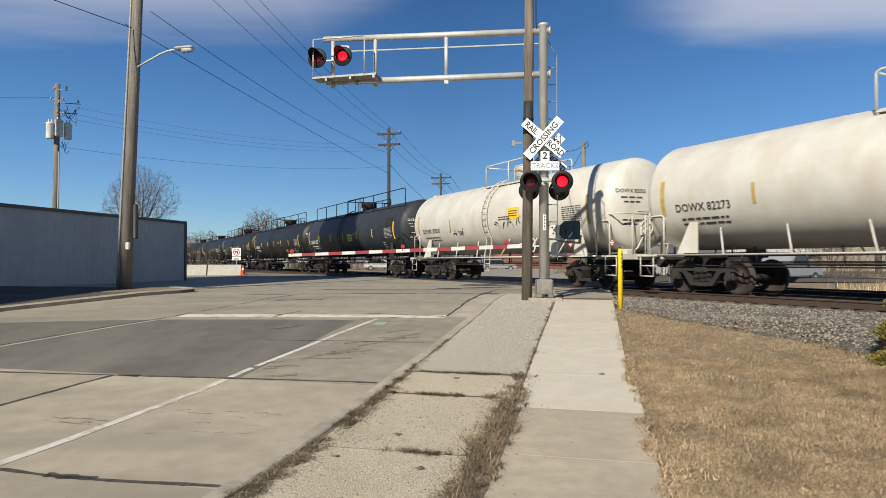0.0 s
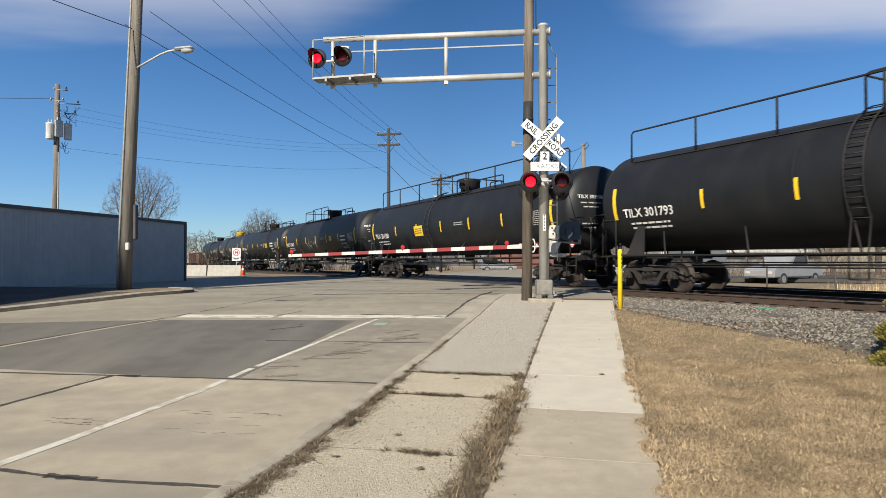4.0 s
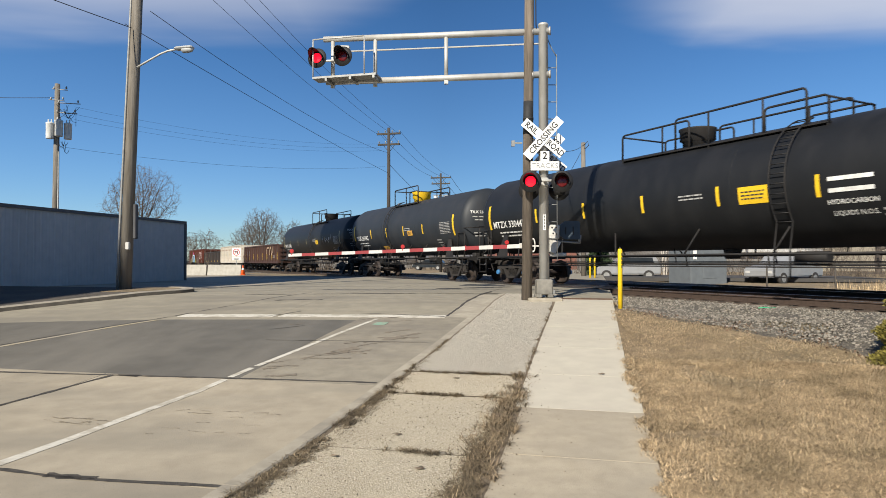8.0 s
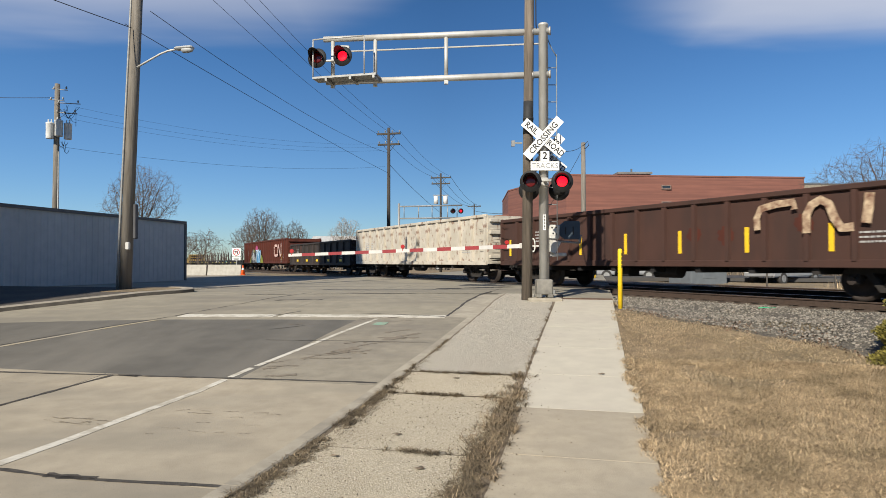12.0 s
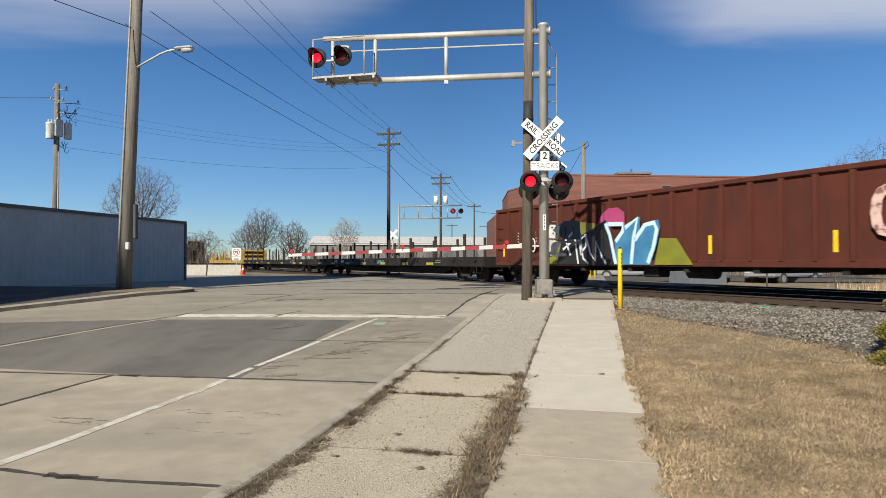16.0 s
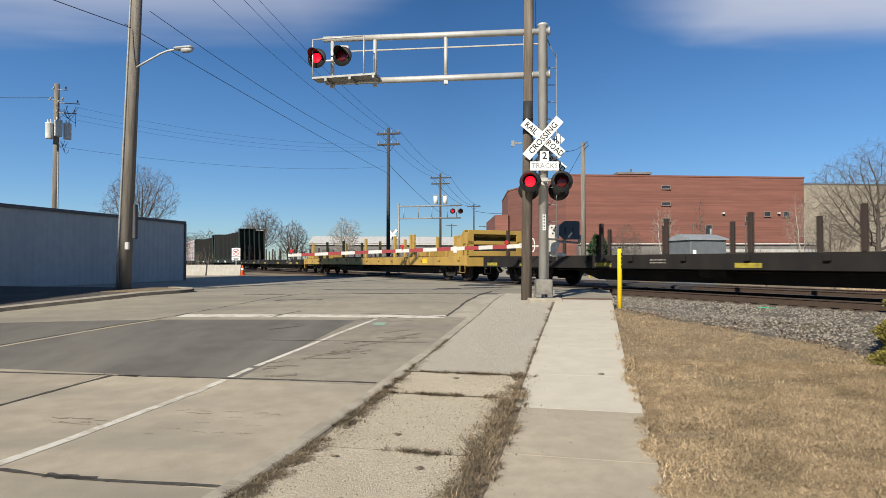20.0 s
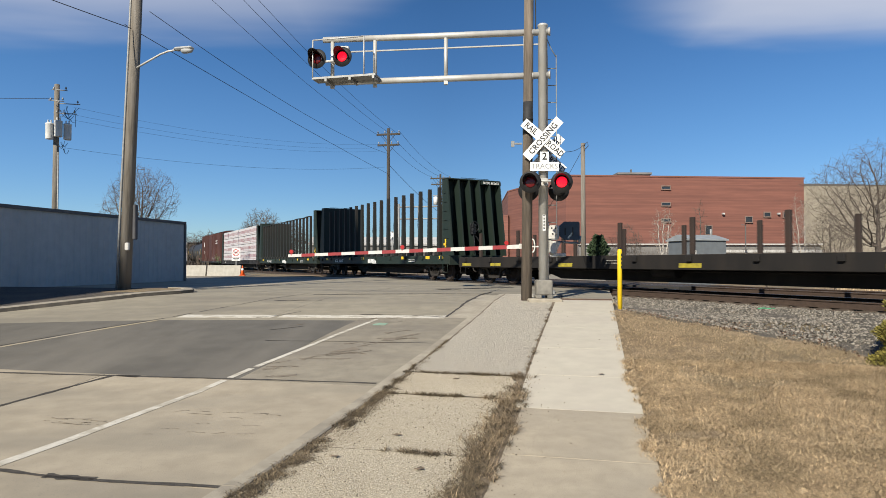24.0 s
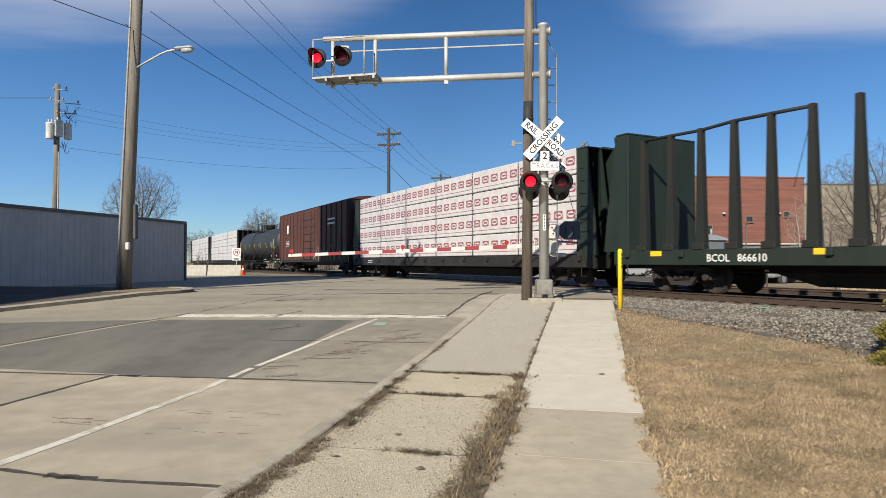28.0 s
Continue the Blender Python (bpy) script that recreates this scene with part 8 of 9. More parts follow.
def facade_window(x, z, w, h):
    y = FW(x)
    bm = bm_new(); box(bm, x - w / 2, x + w / 2, y - 0.1, y + 0.1, z - h / 2, z + h / 2); win = part("window", bm, GLASS, bb, "small dark window")
    bm = bm_new()
    for a, b, c, d in ((-w / 2 - .1, w / 2 + .1, h / 2, h / 2 + .12), (-w / 2 - .1, w / 2 + .1, -h / 2 - .12, -h / 2), (-w / 2 - .1, -w / 2, -h / 2, h / 2), (w / 2, w / 2 + .1, -h / 2, h / 2)):
        box(bm, x + a, x + b, y - 0.16, y + 0.02, z + c, z + d)
    part("frame", bm, surf("window_surround", (0.2, 0.135, 0.11), None, 3, 0.8, 0), win)


for x, z, w, h in ((26.4, 9.7, 0.95, 0.3), (26.4, 7.75, 0.95, 0.3), (26.4, 5.85, 0.95, 0.3), (36.6, 6.0, 0.75, 0.6), (38.9, 6.6, 0.7, 0.45), (41.3, 6.6, 0.7, 0.55), (31.6, 4.7, 0.7, 1.0)):
    facade_window(x, z, w, h)
bm = bm_new()
for x, z in ((33.4, 6.65), (40.3, 6.7)):
    box(bm, x - 0.12, x + 0.12, FW(x) - 0.35, FW(x), z - 0.08, z + 0.12)
part("wall_lamp", bm, COPING, bb)
bm = bm_new(); box(bm, 22.5, 26.5, 82, 90, 11.1, 12.1); box(bm, 22.3, 26.7, 81.8, 90.2, 12.1, 12.35); part("roof_house", bm, GREYWALL, bb); 
bm = bm_new(); box(bm, 24.3, 24.5, 83, 83.2, 12.3, 12.9); part("roof_vent", bm, TRIM, bb)
bm = bm_new(); box(bm, 15.5, 43.4, 73.4, 73.9, 2.88, 3.02); part("coping", bm, COPING, bb, "white coping line")
bm = bm_new(); box(bm, 15.6, 43.3, 73.7, 74.9, -0.6, 2.85); part("annex_wall", bm, GREYWALL, bb, "low grey annex wall")
bm = bm_new(); box(bm, 29.5, 43.0, 72.6, 73.2, 2.0, 2.3); part("dock_edge", bm, COPING, bb, "white loading dock edge")
bm = bm_new()
for x in (33.0, 27.3):
    box(bm, x - 0.05, x + 0.05, 70, 70.1, -0.4, 5.0); box(bm, x - 0.45, x + 0.1, 70, 70.1, 4.92, 5.0)
part("yard_light", bm, TRIM, bb)
block("brick_annex", "lower brick wing of the factory", "building", [(7.5, 92), (9.3, 91), (12, 110), (7.5, 110)], -0.6, 7.4, BRICKM)
block("beige_building", "plain beige building behind the factory", "building", [(44, 80), (66, 82), (66, 110), (44, 110)], -0.6, 10.5, BEIGE, TRIM)
wh = block("warehouse", "long low warehouse with a white roof edge", "warehouse", [(-26.5, 128), (12.5, 133), (12.5, 170), (-26.5, 170)], -0.6, 4.6, GREYWALL, COPING)
bm = bm_new(); poly(bm, [Vector((-26.8, 127.6, 4.3)), Vector((12.8, 132.6, 4.3)), Vector((12.8, 138, 6.1)), Vector((-26.8, 133, 6.1))], 0.1, (0, 0, 1)); part("roof_slope", bm, COPING, wh, "white sloping roof")
for k in range(9):
    x = -24 + k * 4.1
    y = 128 + (x + 26.5) * 5 / 39
    bm = bm_new(); box(bm, x, x + 2.2, y - 0.1, y + 0.1, 1.2, 3.4); part("dock_door", bm, surf("door_dark", (0.1, 0.1, 0.11), None, 3, 0.6, 0), wh)

# equipment hut
hut = thing("equipment_hut", "grey metal railway equipment hut with a low gable roof", "hut", pose(13.9, 35.2, 0, 0, 0, 14))
HUT = surf("hut_grey", (0.13, 0.145, 0.155), (0.11, 0.122, 0.13), 3, 0.6, 0.05)
bm = bm_new(); box(bm, -1.1, 1.1, -1.0, 1.0, -0.4, 2.05, None, 0.02); part("body", bm, HUT, hut)
bm = bm_new(); poly(bm, [(-1.2, -1.1, 2.03), (-1.2, 1.1, 2.03), (-1.2, 1.1, 2.1), (-1.2, 0, 2.37), (-1.2, -1.1, 2.1)], 2.4, (1, 0, 0)); part("roof", bm, surf("hut_roof", (0.27, 0.29, 0.3), None, 3, 0.6, 0.05), hut)
bm = bm_new(); box(bm, -0.95, -0.75, -1.02, -1.0, 1.0, 1.5); part("notice", bm, WHITE, hut, "white notice"); bm = bm_new(); box(bm, -0.35, 0.45, -1.02, -1.0, 0.0, 1.95, None, 0.005); part("door", bm, HUT, hut)
bm = bm_new(); cyl(bm, (0.9, 0, 2.2), (0.9, 0, 2.7), 0.06, n=8); part("vent", bm, GALVD, hut)

# ---- street things ----
def bollard(x, y, z0, z1, label):
    t = thing("bollard", label, "bollard", pose(x, y, z0), "yellow bollards")
    bm = bm_new(); lathe(bm, [(-0.3, 0.052), (z1 - z0 - 0.05, 0.052), (z1 - z0 - 0.015, 0.045), (z1 - z0, 0.02)], pose(0, 0, 0, 0, -90, 0), 16); part("sleeve", bm, YELLOW, t)
    bm = bm_new(); cyl(bm, (0, 0, z1 - z0 - 0.02), (0, 0, z1 - z0 + 0.035), 0.03, 0.022, 10); part("cap", bm, BLACK, t)
    bm = bm_new()
    for k in range(4):
        box(bm, 0.015, 0.035, -0.053, -0.049, z1 - z0 - 0.16 - k * 0.09, z1 - z0 - 0.1 - k * 0.09)
    part("marking", bm, BLACK, t)


bollard(3.94, 14.32, -0.2, 1.16, "slim yellow marker post beside the walk")
for x, y in ((8.0, 35), (8.35, 35.4)):
    bollard(x, y, -0.1, 1.1, "yellow post beyond the tracks")

for x in (-16.9, -15.2, -13.75 - 0.85):
    t = thing("concrete_barrier", "pale weathered concrete barrier block", "barrier", pose(x + 0.4, 42.9, 0, 0, 0, 2), "barrier row")
    bm = bm_new(); poly(bm, [(-0.8, -0.28, -0.03), (-0.8, 0.28, -0.03), (-0.8, 0.2, 0.25), (-0.8, 0.1, 0.68), (-0.8, -0.1, 0.68), (-0.8, -0.2, 0.25)], 1.58, (1, 0, 0)); part("block", bm, surf("barrier_concrete", (0.42, 0.395, 0.34), (0.33, 0.31, 0.265), 4, 0.9, 0.2), t)
t = thing("traffic_cone", "orange traffic cone with a white band", "cone", pose(-13.22, 42.6, -0.01))
bm = bm_new(); lathe(bm, [(0.03, 0.15), (0.66, 0.03), (0.68, 0.02)], pose(0, 0, 0, 0, -90, 0), 14); box(bm, -0.18, 0.18, -0.18, 0.18, 0, 0.035, None, 0.01)
part("body", bm, surf("cone_orange", (0.8, 0.13, 0.02), None, 4, 0.6, 0), t); bm = bm_new(); lathe(bm, [(0.36, 0.091), (0.48, 0.072)], pose(0, 0, 0, 0, -90, 0), 14, closed=False); part("band", bm, WHITE, t)
t = thing("road_sign", "white square sign with a crossed-out left-turn arrow", "road sign", pose(-14.1, 44, 0))
bm = bm_new(); box(bm, -0.03, 0.03, -0.02, 0.02, -0.1, 1.85); part("post", bm, GALVD, t)
bm = bm_new(); box(bm, -0.29, 0.29, -0.04, -0.025, 1.24, 1.82, None, 0.003); s = part("panel", bm, WHITE, t)
bm = bm_new()
for k in range(20):
    a, b = k * math.tau / 20, (k + 1) * math.tau / 20
    bm.faces.new([bm.verts.new((r * math.cos(q), -0.045, 1.53 + r * math.sin(q))) for r, q in ((0.19, a), (0.24, a), (0.24, b), (0.19, b))])
m = Matrix.Translation((0, -0.045, 1.53)) @ pose(0, 0, 0, 0, -45, 0); box(bm, -0.2, 0.2, -0.002, 0, -0.022, 0.022, m); part("ring", bm, REDSTRIPE, s)
bm = bm_new(); box(bm, 0.04, 0.1, -0.0425, -0.041, 1.4, 1.58); box(bm, -0.06, 0.1, -0.0425, -0.041, 1.54, 1.6); poly(bm, [(-0.15, -0.0425, 1.57), (-0.05, -0.0425, 1.65), (-0.05, -0.0425, 1.49)], 0.001, (0, 1, 0)); part("arrow", bm, BLKSIGN, s)
bm = bm_new(); box(bm, -0.29, 0.29, -0.04, -0.025, 0.98, 1.2, None, 0.003); s = part("plate", bm, WHITE, t)
for a, b, c in ((0.2, 1.1, 1.15), (0.15, 1.02, 1.06)):
    bm = bm_new(); box(bm, -a, a, -0.045, -0.041, b, c); part("bar", bm, BLKSIGN, s)

# fence beyond the tracks
fence = thing("fence", "low wire fence on dark posts beyond the tracks", "fence")
me = shared("fence_post", lambda bm: cyl(bm, (0, 0, -0.4), (0, 0, 1.0), 0.035, n=8), surf("fence_dark", (0.07, 0.06, 0.05), None, 5, 0.8, 0.1))
for s in np.arange(-6, 26, 2.9):
    p = tr(s, -9.6)
    part("post", me, None, fence, at=Matrix.Translation((p.x, p.y, -0.3)))
for z in (0.25, 0.65):
    bm = bm_new(); tube(bm, [tr(-6, -9.6, z), tr(24, -9.6, z)], 0.012, 4); part("wire", bm, CABLE, fence)


def car(name, label, x, y, z, turn, L, H, mat, pick=False):
    t = thing(name, label, "parked vehicle", pose(x, y, z, 0, 0, turn))
    W = 0.9
    if pick:
        side = [(-L / 2, 0.45), (-L / 2, 1.0), (-L * 0.2, 1.02), (-L * 0.17, H), (L * 0.08, H), (L * 0.2, 1.1), (L * 0.46, 1.0), (L / 2, 0.85), (L / 2, 0.42)]
    else:
        side = [(-L / 2, 0.4), (-L / 2, 0.95), (-L * 0.44, H - 0.1), (-L * 0.36, H), (L * 0.08, H), (L * 0.24, 1.02), (L * 0.45, 0.9), (L / 2, 0.7), (L / 2, 0.38)]
    bm = bm_new(); poly(bm, [(a, -W, b) for a, b in side], 2 * W, (0, 1, 0))
    bmesh.ops.bevel(bm, geom=list(bm.edges), offset=0.06, segments=2, affect="EDGES")
    body = part("body", bm, mat, t)
    for sy in (-1, 1):
        bm = bm_new()
        x0, x1 = (-L * 0.15, L * 0.15) if pick else (-L * 0.4, L * 0.16)
        poly(bm, [(x0, sy * (W + 0.004), 1.08), (x1, sy * (W + 0.004), 1.08), (x1 - 0.4, sy * (W + 0.004), H - 0.1), (x0 + 0.1, sy * (W + 0.004), H - 0.1)], 0.01, (0, sy, 0)); part("side_window", bm, GLASS, t)
        for xx in (-L * 0.32, L * 0.32):
            bm = bm_new(); cyl(bm, (xx, sy * (W - 0.18), 0.34), (xx, sy * (W + 0.02), 0.34), 0.34, n=18); wl = part("wheel", bm, RUBBER, t)
            bm = bm_new(); cyl(bm, (xx, sy * (W + 0.0), 0.34), (xx, sy * (W + 0.03), 0.34), 0.2, n=14); part("rim", bm, GALVD, wl)
        bm = bm_new(); box(bm, L / 2 - 0.05, L / 2 + 0.01, sy * 0.65 - 0.15, sy * 0.65 + 0.15, 0.62, 0.78, None, 0.02); part("headlight", bm, COPING, t)
    return t


SILVER = surf("car_silver", (0.34, 0.345, 0.35), (0.3, 0.3, 0.3), 3, 0.35, 0.0, metal=0.3)
car("parked_pickup", "pale grey pickup truck parked beyond the tracks", 19.6, 37.0, -0.4, 212, 5.0, 1.75, SILVER, True)
car("parked_car", "pale silver estate car parked beyond the tracks", 12.2, 43.0, -0.35, 172, 4.2, 1.6, SILVER)
car("parked_car", "white car parked far beyond the crossing", -8.5, 88, -0.3, 10, 4.5, 1.5, COPING)
car("parked_car", "dark car parked far beyond the crossing", -2.0, 92, -0.3, 170, 4.5, 1.5, GLASS)
car("parked_car", "grey car parked far beyond the crossing", 6.8, 80, -0.3, 5, 4.5, 1.5, SILVER)
bm = bm_new(); slab(bm, 0.6, 16, 40, 48, -0.05, 0.2, 0); solid("far_lot", bm, ASPH, "dark asphalt lot beyond the tracks", "car park", kind="structure")


# ---- trees ----
BARK = surf("bark_grey", (0.11, 0.09, 0.074), (0.07, 0.056, 0.046), 4, 0.95, 0.4, stretch=(3, 3, 0.6))
TWIG = surf("twig_brown", (0.135, 0.108, 0.085), (0.095, 0.075, 0.06), 2, 0.95, 0.0)
BIRCH = surf("bark_pale", (0.5, 0.46, 0.4), (0.3, 0.26, 0.22), 3, 0.9, 0.2, stretch=(1, 1, 4))


def bare_tree(x, y, z, h, width, seed, label, stems=1, bark=None, points=700, rtrunk=None, bole=0.3, form="round", twig=None, tips=3):
    """A leafless tree h high and width across: limbs grow from the bole towards points strewn through the crown, then bear fine twigs."""
    r = np.random.default_rng(seed)
    t = thing("tree", label, "tree", pose(x, y, z), "bare trees")
    zb = h * bole
    q = r.normal(0, 1, (points, 3)); q /= np.linalg.norm(q, axis=1)[:, None]
    q *= (r.random((points, 1)) ** 0.45)
    k = (q[:, 2] + 1) / 2                         # 0 at the crown's foot, 1 at its top
    if form == "round":
        kx = np.interp(k, (0, 0.35, 1), (0.8, 1.08, 0.95))
    elif form == "spread":
        kx = np.interp(k, (0, 0.4, 1), (1.15, 1.1, 0.9))
    else:                                         # upright
        kx = np.interp(k, (0, 0.4, 1), (0.6, 1.0, 0.75))
    lump = 1 + 0.14 * np.sin(np.arctan2(q[:, 1], q[:, 0]) * 3 + seed + k * 5)
    at = np.stack([q[:, 0] * width / 2 * kx * lump, q[:, 1] * width / 2 * kx * lump, zb + (h - zb) * k * (0.97 + 0.05 * np.sin(q[:, 0] * 7 + seed))], 1)
    step = max(h - zb, width) / 34
    nodes, parent = [], []
    for s in range(stems):
        base = np.array([r.uniform(-.25, .25) * (stems > 1), r.uniform(-.25, .25) * (stems > 1), -0.3])
        lean = np.array([r.uniform(-.12, .12) * (stems > 1), r.uniform(-.12, .12) * (stems > 1), 1.0])
        n = max(3, int(zb * 1.1 / step))
        for i in range(n + 1):
            nodes.append(base + lean * (zb + 0.3) * i / n + np.array([0.03, 0.02, 0]) * h * 0.2 * math.sin(i * 0.7 + seed + s))
            parent.append(len(nodes) - 2 if i else -1)
    pos = np.array(nodes)
    d = np.linalg.norm(at[:, None] - pos[None], axis=2)
    near, dist = d.argmin(1), d.min(1)
    alive = np.ones(points, bool)
    for it in range(110):
        ids = np.unique(near[alive])
        new_p, new_par = [], []
        for i in ids:
            v = at[alive & (near == i)] - pos[i]
            v /= np.linalg.norm(v, axis=1)[:, None] + 1e-6
            g = v.mean(0) + r.normal(0, 0.08, 3) + np.array([0, 0, 0.05])
            c = pos[i] + g / (np.linalg.norm(g) + 1e-6) * step
            new_p.append(c); new_par.append(i)
        if not new_p:
            break
        first = len(pos)
        new_p = np.array(new_p)
        pos = np.concatenate([pos, new_p]); parent += new_par
        dd = np.linalg.norm(at[:, None] - new_p[None], axis=2)
        m = dd.min(1)
        better = m < dist
        near[better] = first + dd.argmin(1)[better]
        dist[better] = m[better]
        alive &= dist > step * 1.15
        if not alive.any() or len(pos) > 9000:
            break
    n = len(pos)
    kids = [0] * n
    tip = math.hypot(x, y) * 0.00013
    thick = np.zeros(n)
    for i in range(n - 1, -1, -1):
        if thick[i] == 0:
            thick[i] = tip ** 2.3
        if parent[i] >= 0:
            thick[parent[i]] += thick[i]
            kids[parent[i]] += 1
    rad = thick ** (1 / 2.3)
    rad = tip + (rad - tip) * ((rtrunk or h * 0.017) - tip) / (rad.max() - tip)
    rad = np.maximum(rad, tip)
    limbs, twigs = [], []
    for i in range(n):
        p = parent[i]
        if p >= 0:
            (limbs if rad[i] > tip * 3.2 else twigs).append((*pos[p], *pos[i], rad[p] if kids[p] == 1 else min(rad[p], rad[i] * 1.25), rad[i]))
            if rad[i] < tip * 3.5:
                g = pos[i] - pos[p]
                for e in range(tips if kids[i] == 0 else 1):
                    a = g * r.uniform(0.5, 1.3) + r.normal(0, 0.5, 3) * step
                    m = pos[i] + a
                    b = m + a * r.uniform(0.4, 0.9) + r.normal(0, 0.3, 3) * step
                    twigs.append((*pos[i], *m, tip * 0.9, tip * 0.75)); twigs.append((*m, *b, tip * 0.75, tip * 0.45))
    part("trunk", rods("trunk", limbs, 6), bark or BARK, t)
    part("crown", rods("crown", twigs, 3), twig or TWIG, t, "fine bare twigs")
    return t


TWIGP = surf("twig_pale", (0.33, 0.285, 0.235), (0.25, 0.21, 0.17), 2, 0.95, 0.0)
bare_tree(-28.2, 60, -0.3, 10.5, 6.2, 3, "bare round-crowned tree behind the shed", 1, None, 2000, 0.16, 0.32)
bare_tree(-25.2, 90, -0.3, 8.9, 5.4, 5, "bare tree beyond the tracks", 2, None, 1300, 0.13)
bare_tree(-29.2, 97, -0.3, 7.0, 5.4, 15, "bare tree beyond the tracks", 2, None, 1000, 0.12)
bare_tree(-20.9, 90, -0.3, 7.0, 4.8, 7, "small dark spreading bare tree", 2, None, 1200, 0.2, 0.22, "spread")
bare_tree(-14.4, 95, -0.3, 7.9, 4.4, 9, "pale slender bare tree", 2, BIRCH, 900, 0.06, 0.28, "round", TWIGP)
bare_tree(-44, 118, -0.5, 7.4, 7, 11, "bare tree far behind the shed", 2, None, 400, 0.1)
bare_tree(-49, 120, -0.5, 6.8, 7, 12, "bare tree far behind the shed", 2, None, 400, 0.1)
bare_tree(40.6, 60, -0.5, 12.6, 11.6, 21, "large spreading bare tree before the beige building", 1, None, 2600, 0.27, 0.2, "spread", None, 4)
bare_tree(48.5, 62, -0.5, 12.0, 9, 22, "bare tree before the beige building", 1, None, 1000, 0.2)
bare_tree(28.9, 52, -0.5, 7.0, 2.6, 23, "slender pale birch before the factory", 2, BIRCH, 420, 0.06, 0.25, "upright", TWIGP)
bare_tree(15.9, 46, -0.5, 5.4, 2.2, 25, "young pale birch before the factory", 3, BIRCH, 200, 0.05, 0.3, "upright", TWIGP)
bare_tree(18.4, 46, -0.5, 5.9, 1.2, 26, "young bare tree before the factory", 1, None, 90, 0.05, 0.4, "upright")
bare_tree(13.4, 47, -0.5, 4.2, 2.9, 27, "grey-brown brush before the factory", 4, None, 700, 0.03, 0.12)
bare_tree(32.6, 54, -0.5, 5.6, 4.2, 28, "low bare tree beside the large tree", 3, None, 900, 0.06, 0.15)
bare_tree(37.0, 50, -0.5, 4.0, 4.0, 29, "low brush before the beige building", 4, None, 700, 0.03, 0.1)


def brush(name, label, places, h, seed, per=26, thick=0.05):
    """Far brush and hedge: many thin upright twigs in one mesh."""
    r = random.Random(seed)
    segs = []
    for x, y in places:
        for k in range(per):
            a = (x + r.uniform(-1.6, 1.6), y + r.uniform(-1, 1), -0.4)
            for j in range(4):
                b = (a[0] + r.uniform(-0.4, 0.4), a[1] + r.uniform(-0.3, 0.3), a[2] + h * r.uniform(0.12, 0.36))
                segs.append((*a, *b, thick * (1 - 0.2 * j), thick * (0.8 - 0.2 * j)))
                a = b
    return solid(name, rods(name, segs), TWIG, label, "brush", kind="stuff")


brush("far_brush", "grey-brown brush along the far side of the tracks", [(-60 + 2.6 * k, 100 + 6 * math.sin(k)) for k in range(24)], 3.2, 41)
brush("factory_brush", "grey-brown brush before the factory", [(10 + 2.2 * k, 49 + 2 * math.sin(k * 2)) for k in range(16)], 2.3, 42, 60, 0.016)


def evergreen(x, y, z, h, w, seed, c1, label, n=5200, size=0.05):
    """A dense conical shrub of many small flat sprays."""
    t = thing("evergreen_shrub", label, "shrub", pose(x, y, z))
    r = np.random.default_rng(seed)
    zz = r.uniform(0.02, 1, n) ** 1.1
    rad = w / 2 * np.sqrt(1 - zz * 0.98) * r.uniform(0.45, 1.1, n) * (1 + 0.25 * np.sin(zz * 17 + seed))
    az = r.uniform(0, math.tau, n)
    c = np.stack([rad * np.cos(az), rad * np.sin(az), zz * h], 1)
    d = np.stack([np.cos(az) * 0.7, np.sin(az) * 0.7, r.uniform(0.1, 1.0, n)], 1) + r.normal(0, 0.35, (n, 3))
    d /= np.linalg.norm(d, axis=1)[:, None]
    s = np.cross(d, r.normal(0, 1, (n, 3))); s /= np.linalg.norm(s, axis=1)[:, None]
    ln = size * r.uniform(0.6, 1.8, n)[:, None]
    v = np.stack([c, c + d * ln * 0.5 + s * ln * 0.22, c + d * ln, c + d * ln * 0.5 - s * ln * 0.22], 1)
    f = (np.arange(n) * 4)[:, None] + np.arange(4)[None]
    me = soup("foliage", v.reshape(-1, 3), f)
    m = surf("needles_" + str(seed), c1, tuple(q * 0.6 for q in c1), 5, 0.8, 0.0)
    island_vary(m, 0.4)
    part("foliage", me, m, t)
    bm = bm_new(); cyl(bm, (0, 0, -0.1), (0, 0, h * 0.7), 0.05, 0.02, 8); part("stem", bm, BARK, t)


evergreen(6.42, 8.9, -0.6, 1.15, 0.74, 51, (0.2, 0.17, 0.035), "yellow-green clipped evergreen shrub at the lawn's edge", 16000, 0.042)
evergreen(10.65, 44, -0.4, 2.95, 1.6, 52, (0.035, 0.06, 0.025), "dark green spruce before the factory", 6000, 0.22)
evergreen(17.0, 43, -0.4, 2.0, 1.0, 53, (0.035, 0.06, 0.03), "small dark spruce before the factory", 2500, 0.16)


def weeds():
    out = []
    for s, y in zip(rng.uniform(-6, 23, 9000), rng.uniform(-12.5, -7.9, 9000)):
        if noise.noise((s * 0.5, y * 0.5, 2)) > -0.2:
            p = tr(s, y)
            out.append((p.x, p.y, -0.36))
    return out


blades("dry_weeds", weeds(), 0.45, 0.5, 0.006, STRAW, "tall dry straw-coloured weeds beyond the tracks")
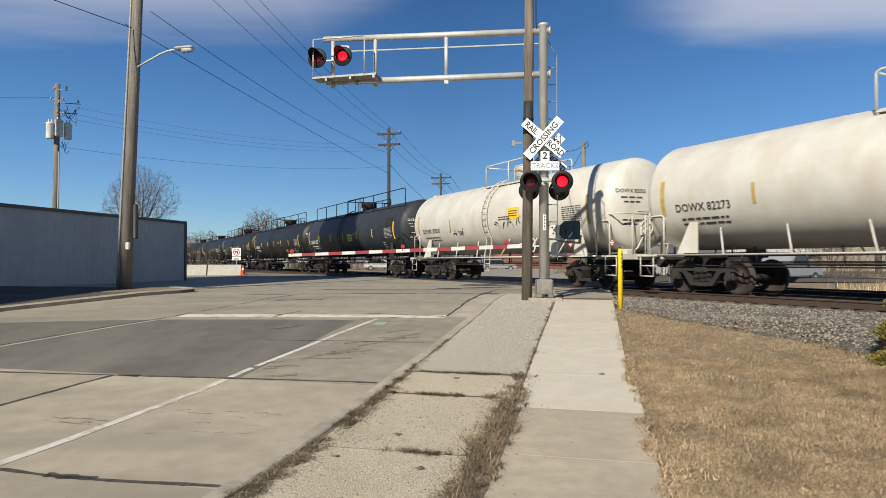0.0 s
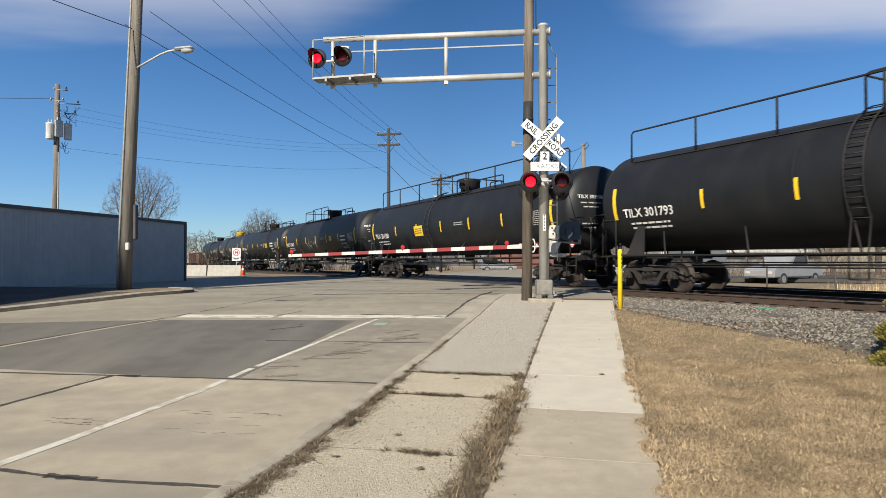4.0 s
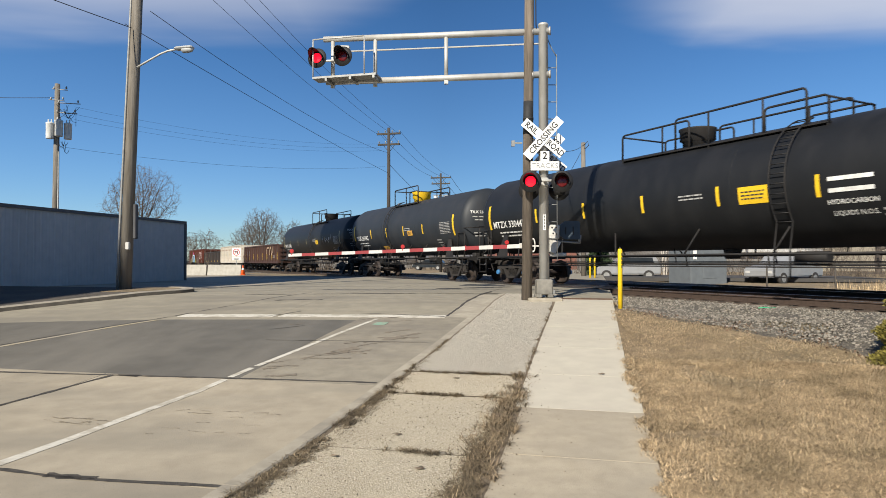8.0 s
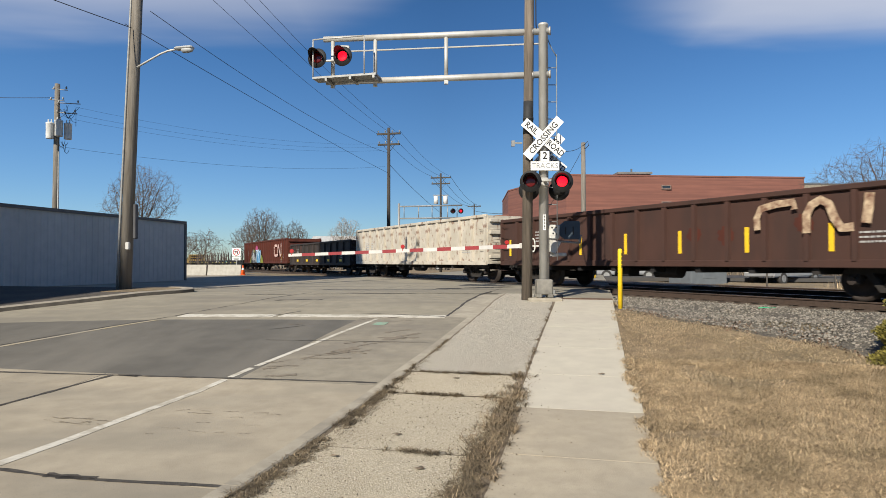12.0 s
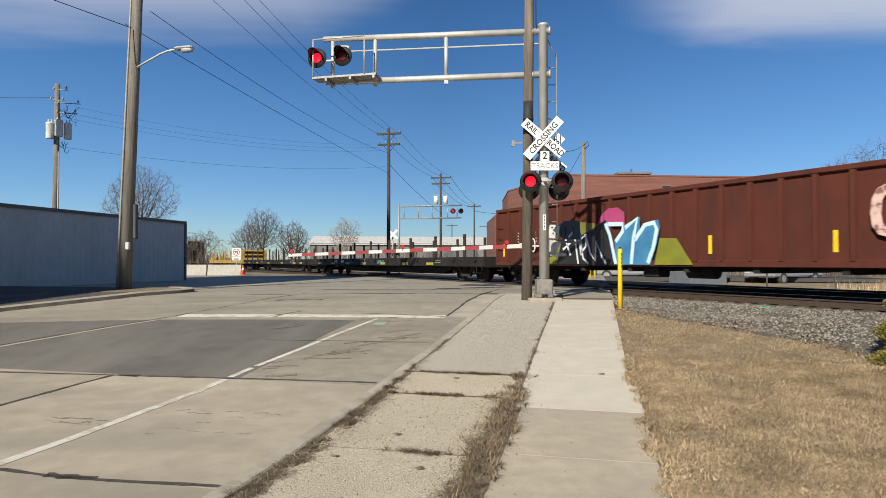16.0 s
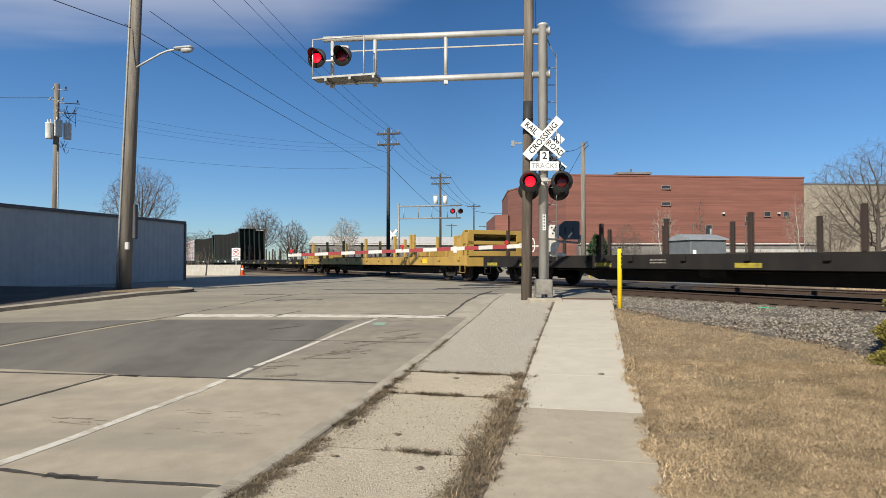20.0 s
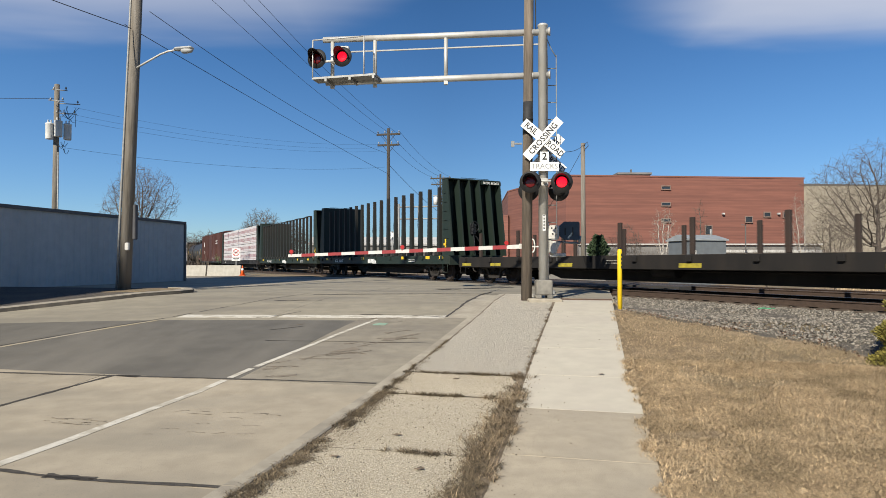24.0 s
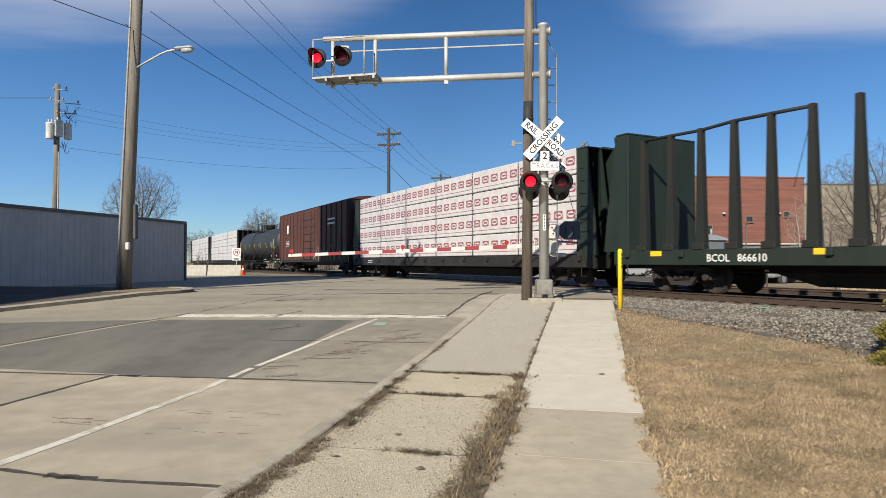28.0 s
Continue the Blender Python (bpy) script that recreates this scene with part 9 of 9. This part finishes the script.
# small litter on lawn, verge and bank
r = random.Random(77)
for w, v in ((-1.85, 6.0), (-1.4, 5.15), (-2.2, 5.3), (0.1, 8.8), (-1.75, 8.3)):
    bm = bm_new()
    p = rd(w, v, 0.034)
    poly(bm, [p + Vector((0.045 * math.cos(a) * r.uniform(0.4, 1.2), 0.03 * math.sin(a) * r.uniform(0.4, 1.2), r.uniform(-0.004, 0.008))) for a in np.arange(0, 6.2, 0.7)], 0.004, (0, 0, 1))
    solid("dead_leaf", bm, SOIL, "curled dark dead leaf on the pavement", "leaf", "dead leaves")


# ---- what moves ----
def motions():
    for car, s0 in CARS:
        rows = []
        for k in range(29):
            p = tr(s0 - run(k))
            rows.append((k, pose(p.x, p.y, p.z, 0, 0, TRACK_TURN)))
        walk(car, rows)
    # wheels turn with the way that the train has gone
    spin = [(k / FPS, -math.degrees(run(k / FPS) / WR)) for k in range(28 * FPS + 1)]
    first = {}
    for w, sx in WHEELS:
        if sx not in first:
            walk(w, [(t, pose(sx, 0, WR) @ pose(0, 0, 0, 0, a % 360.0, 0)) for t, a in spin])
            first[sx] = w.animation_data
        else:                                     # all the wheels of one size turn alike
            w.rotation_mode = "QUATERNION"
            w.animation_data_create()
            w.animation_data.action = first[sx].action
            w.animation_data.action_slot = first[sx].action_slot
    # the lenses of each pair show their lit face by turns
    for lens, right in FLASH:
        rows, on = [], right
        rows.append((0, pose(0, -0.035, 0, 0, 0, 0 if on else 180)))
        t, side = 0.35, 0
        angle = 0 if on else 180
        while t < 28.0:
            for k in range(1, 4):
                rows.append((t + (k - 2) / FPS - 0.5 / FPS, pose(0, -0.035, 0, 0, 0, angle + 60 * (k - 1))))
            angle += 180
            rows.append((t + 1.5 / FPS + 0.001, pose(0, -0.035, 0, 0, 0, angle)))
            t += 0.6
        rows.append((28.0, pose(0, -0.035, 0, 0, 0, angle)))
        clean, last = [], -1
        for t, m in rows:
            if frame(t) > last and t <= 28.0:
                clean.append((t, m)); last = frame(t)
        walk(lens, clean)


motions()
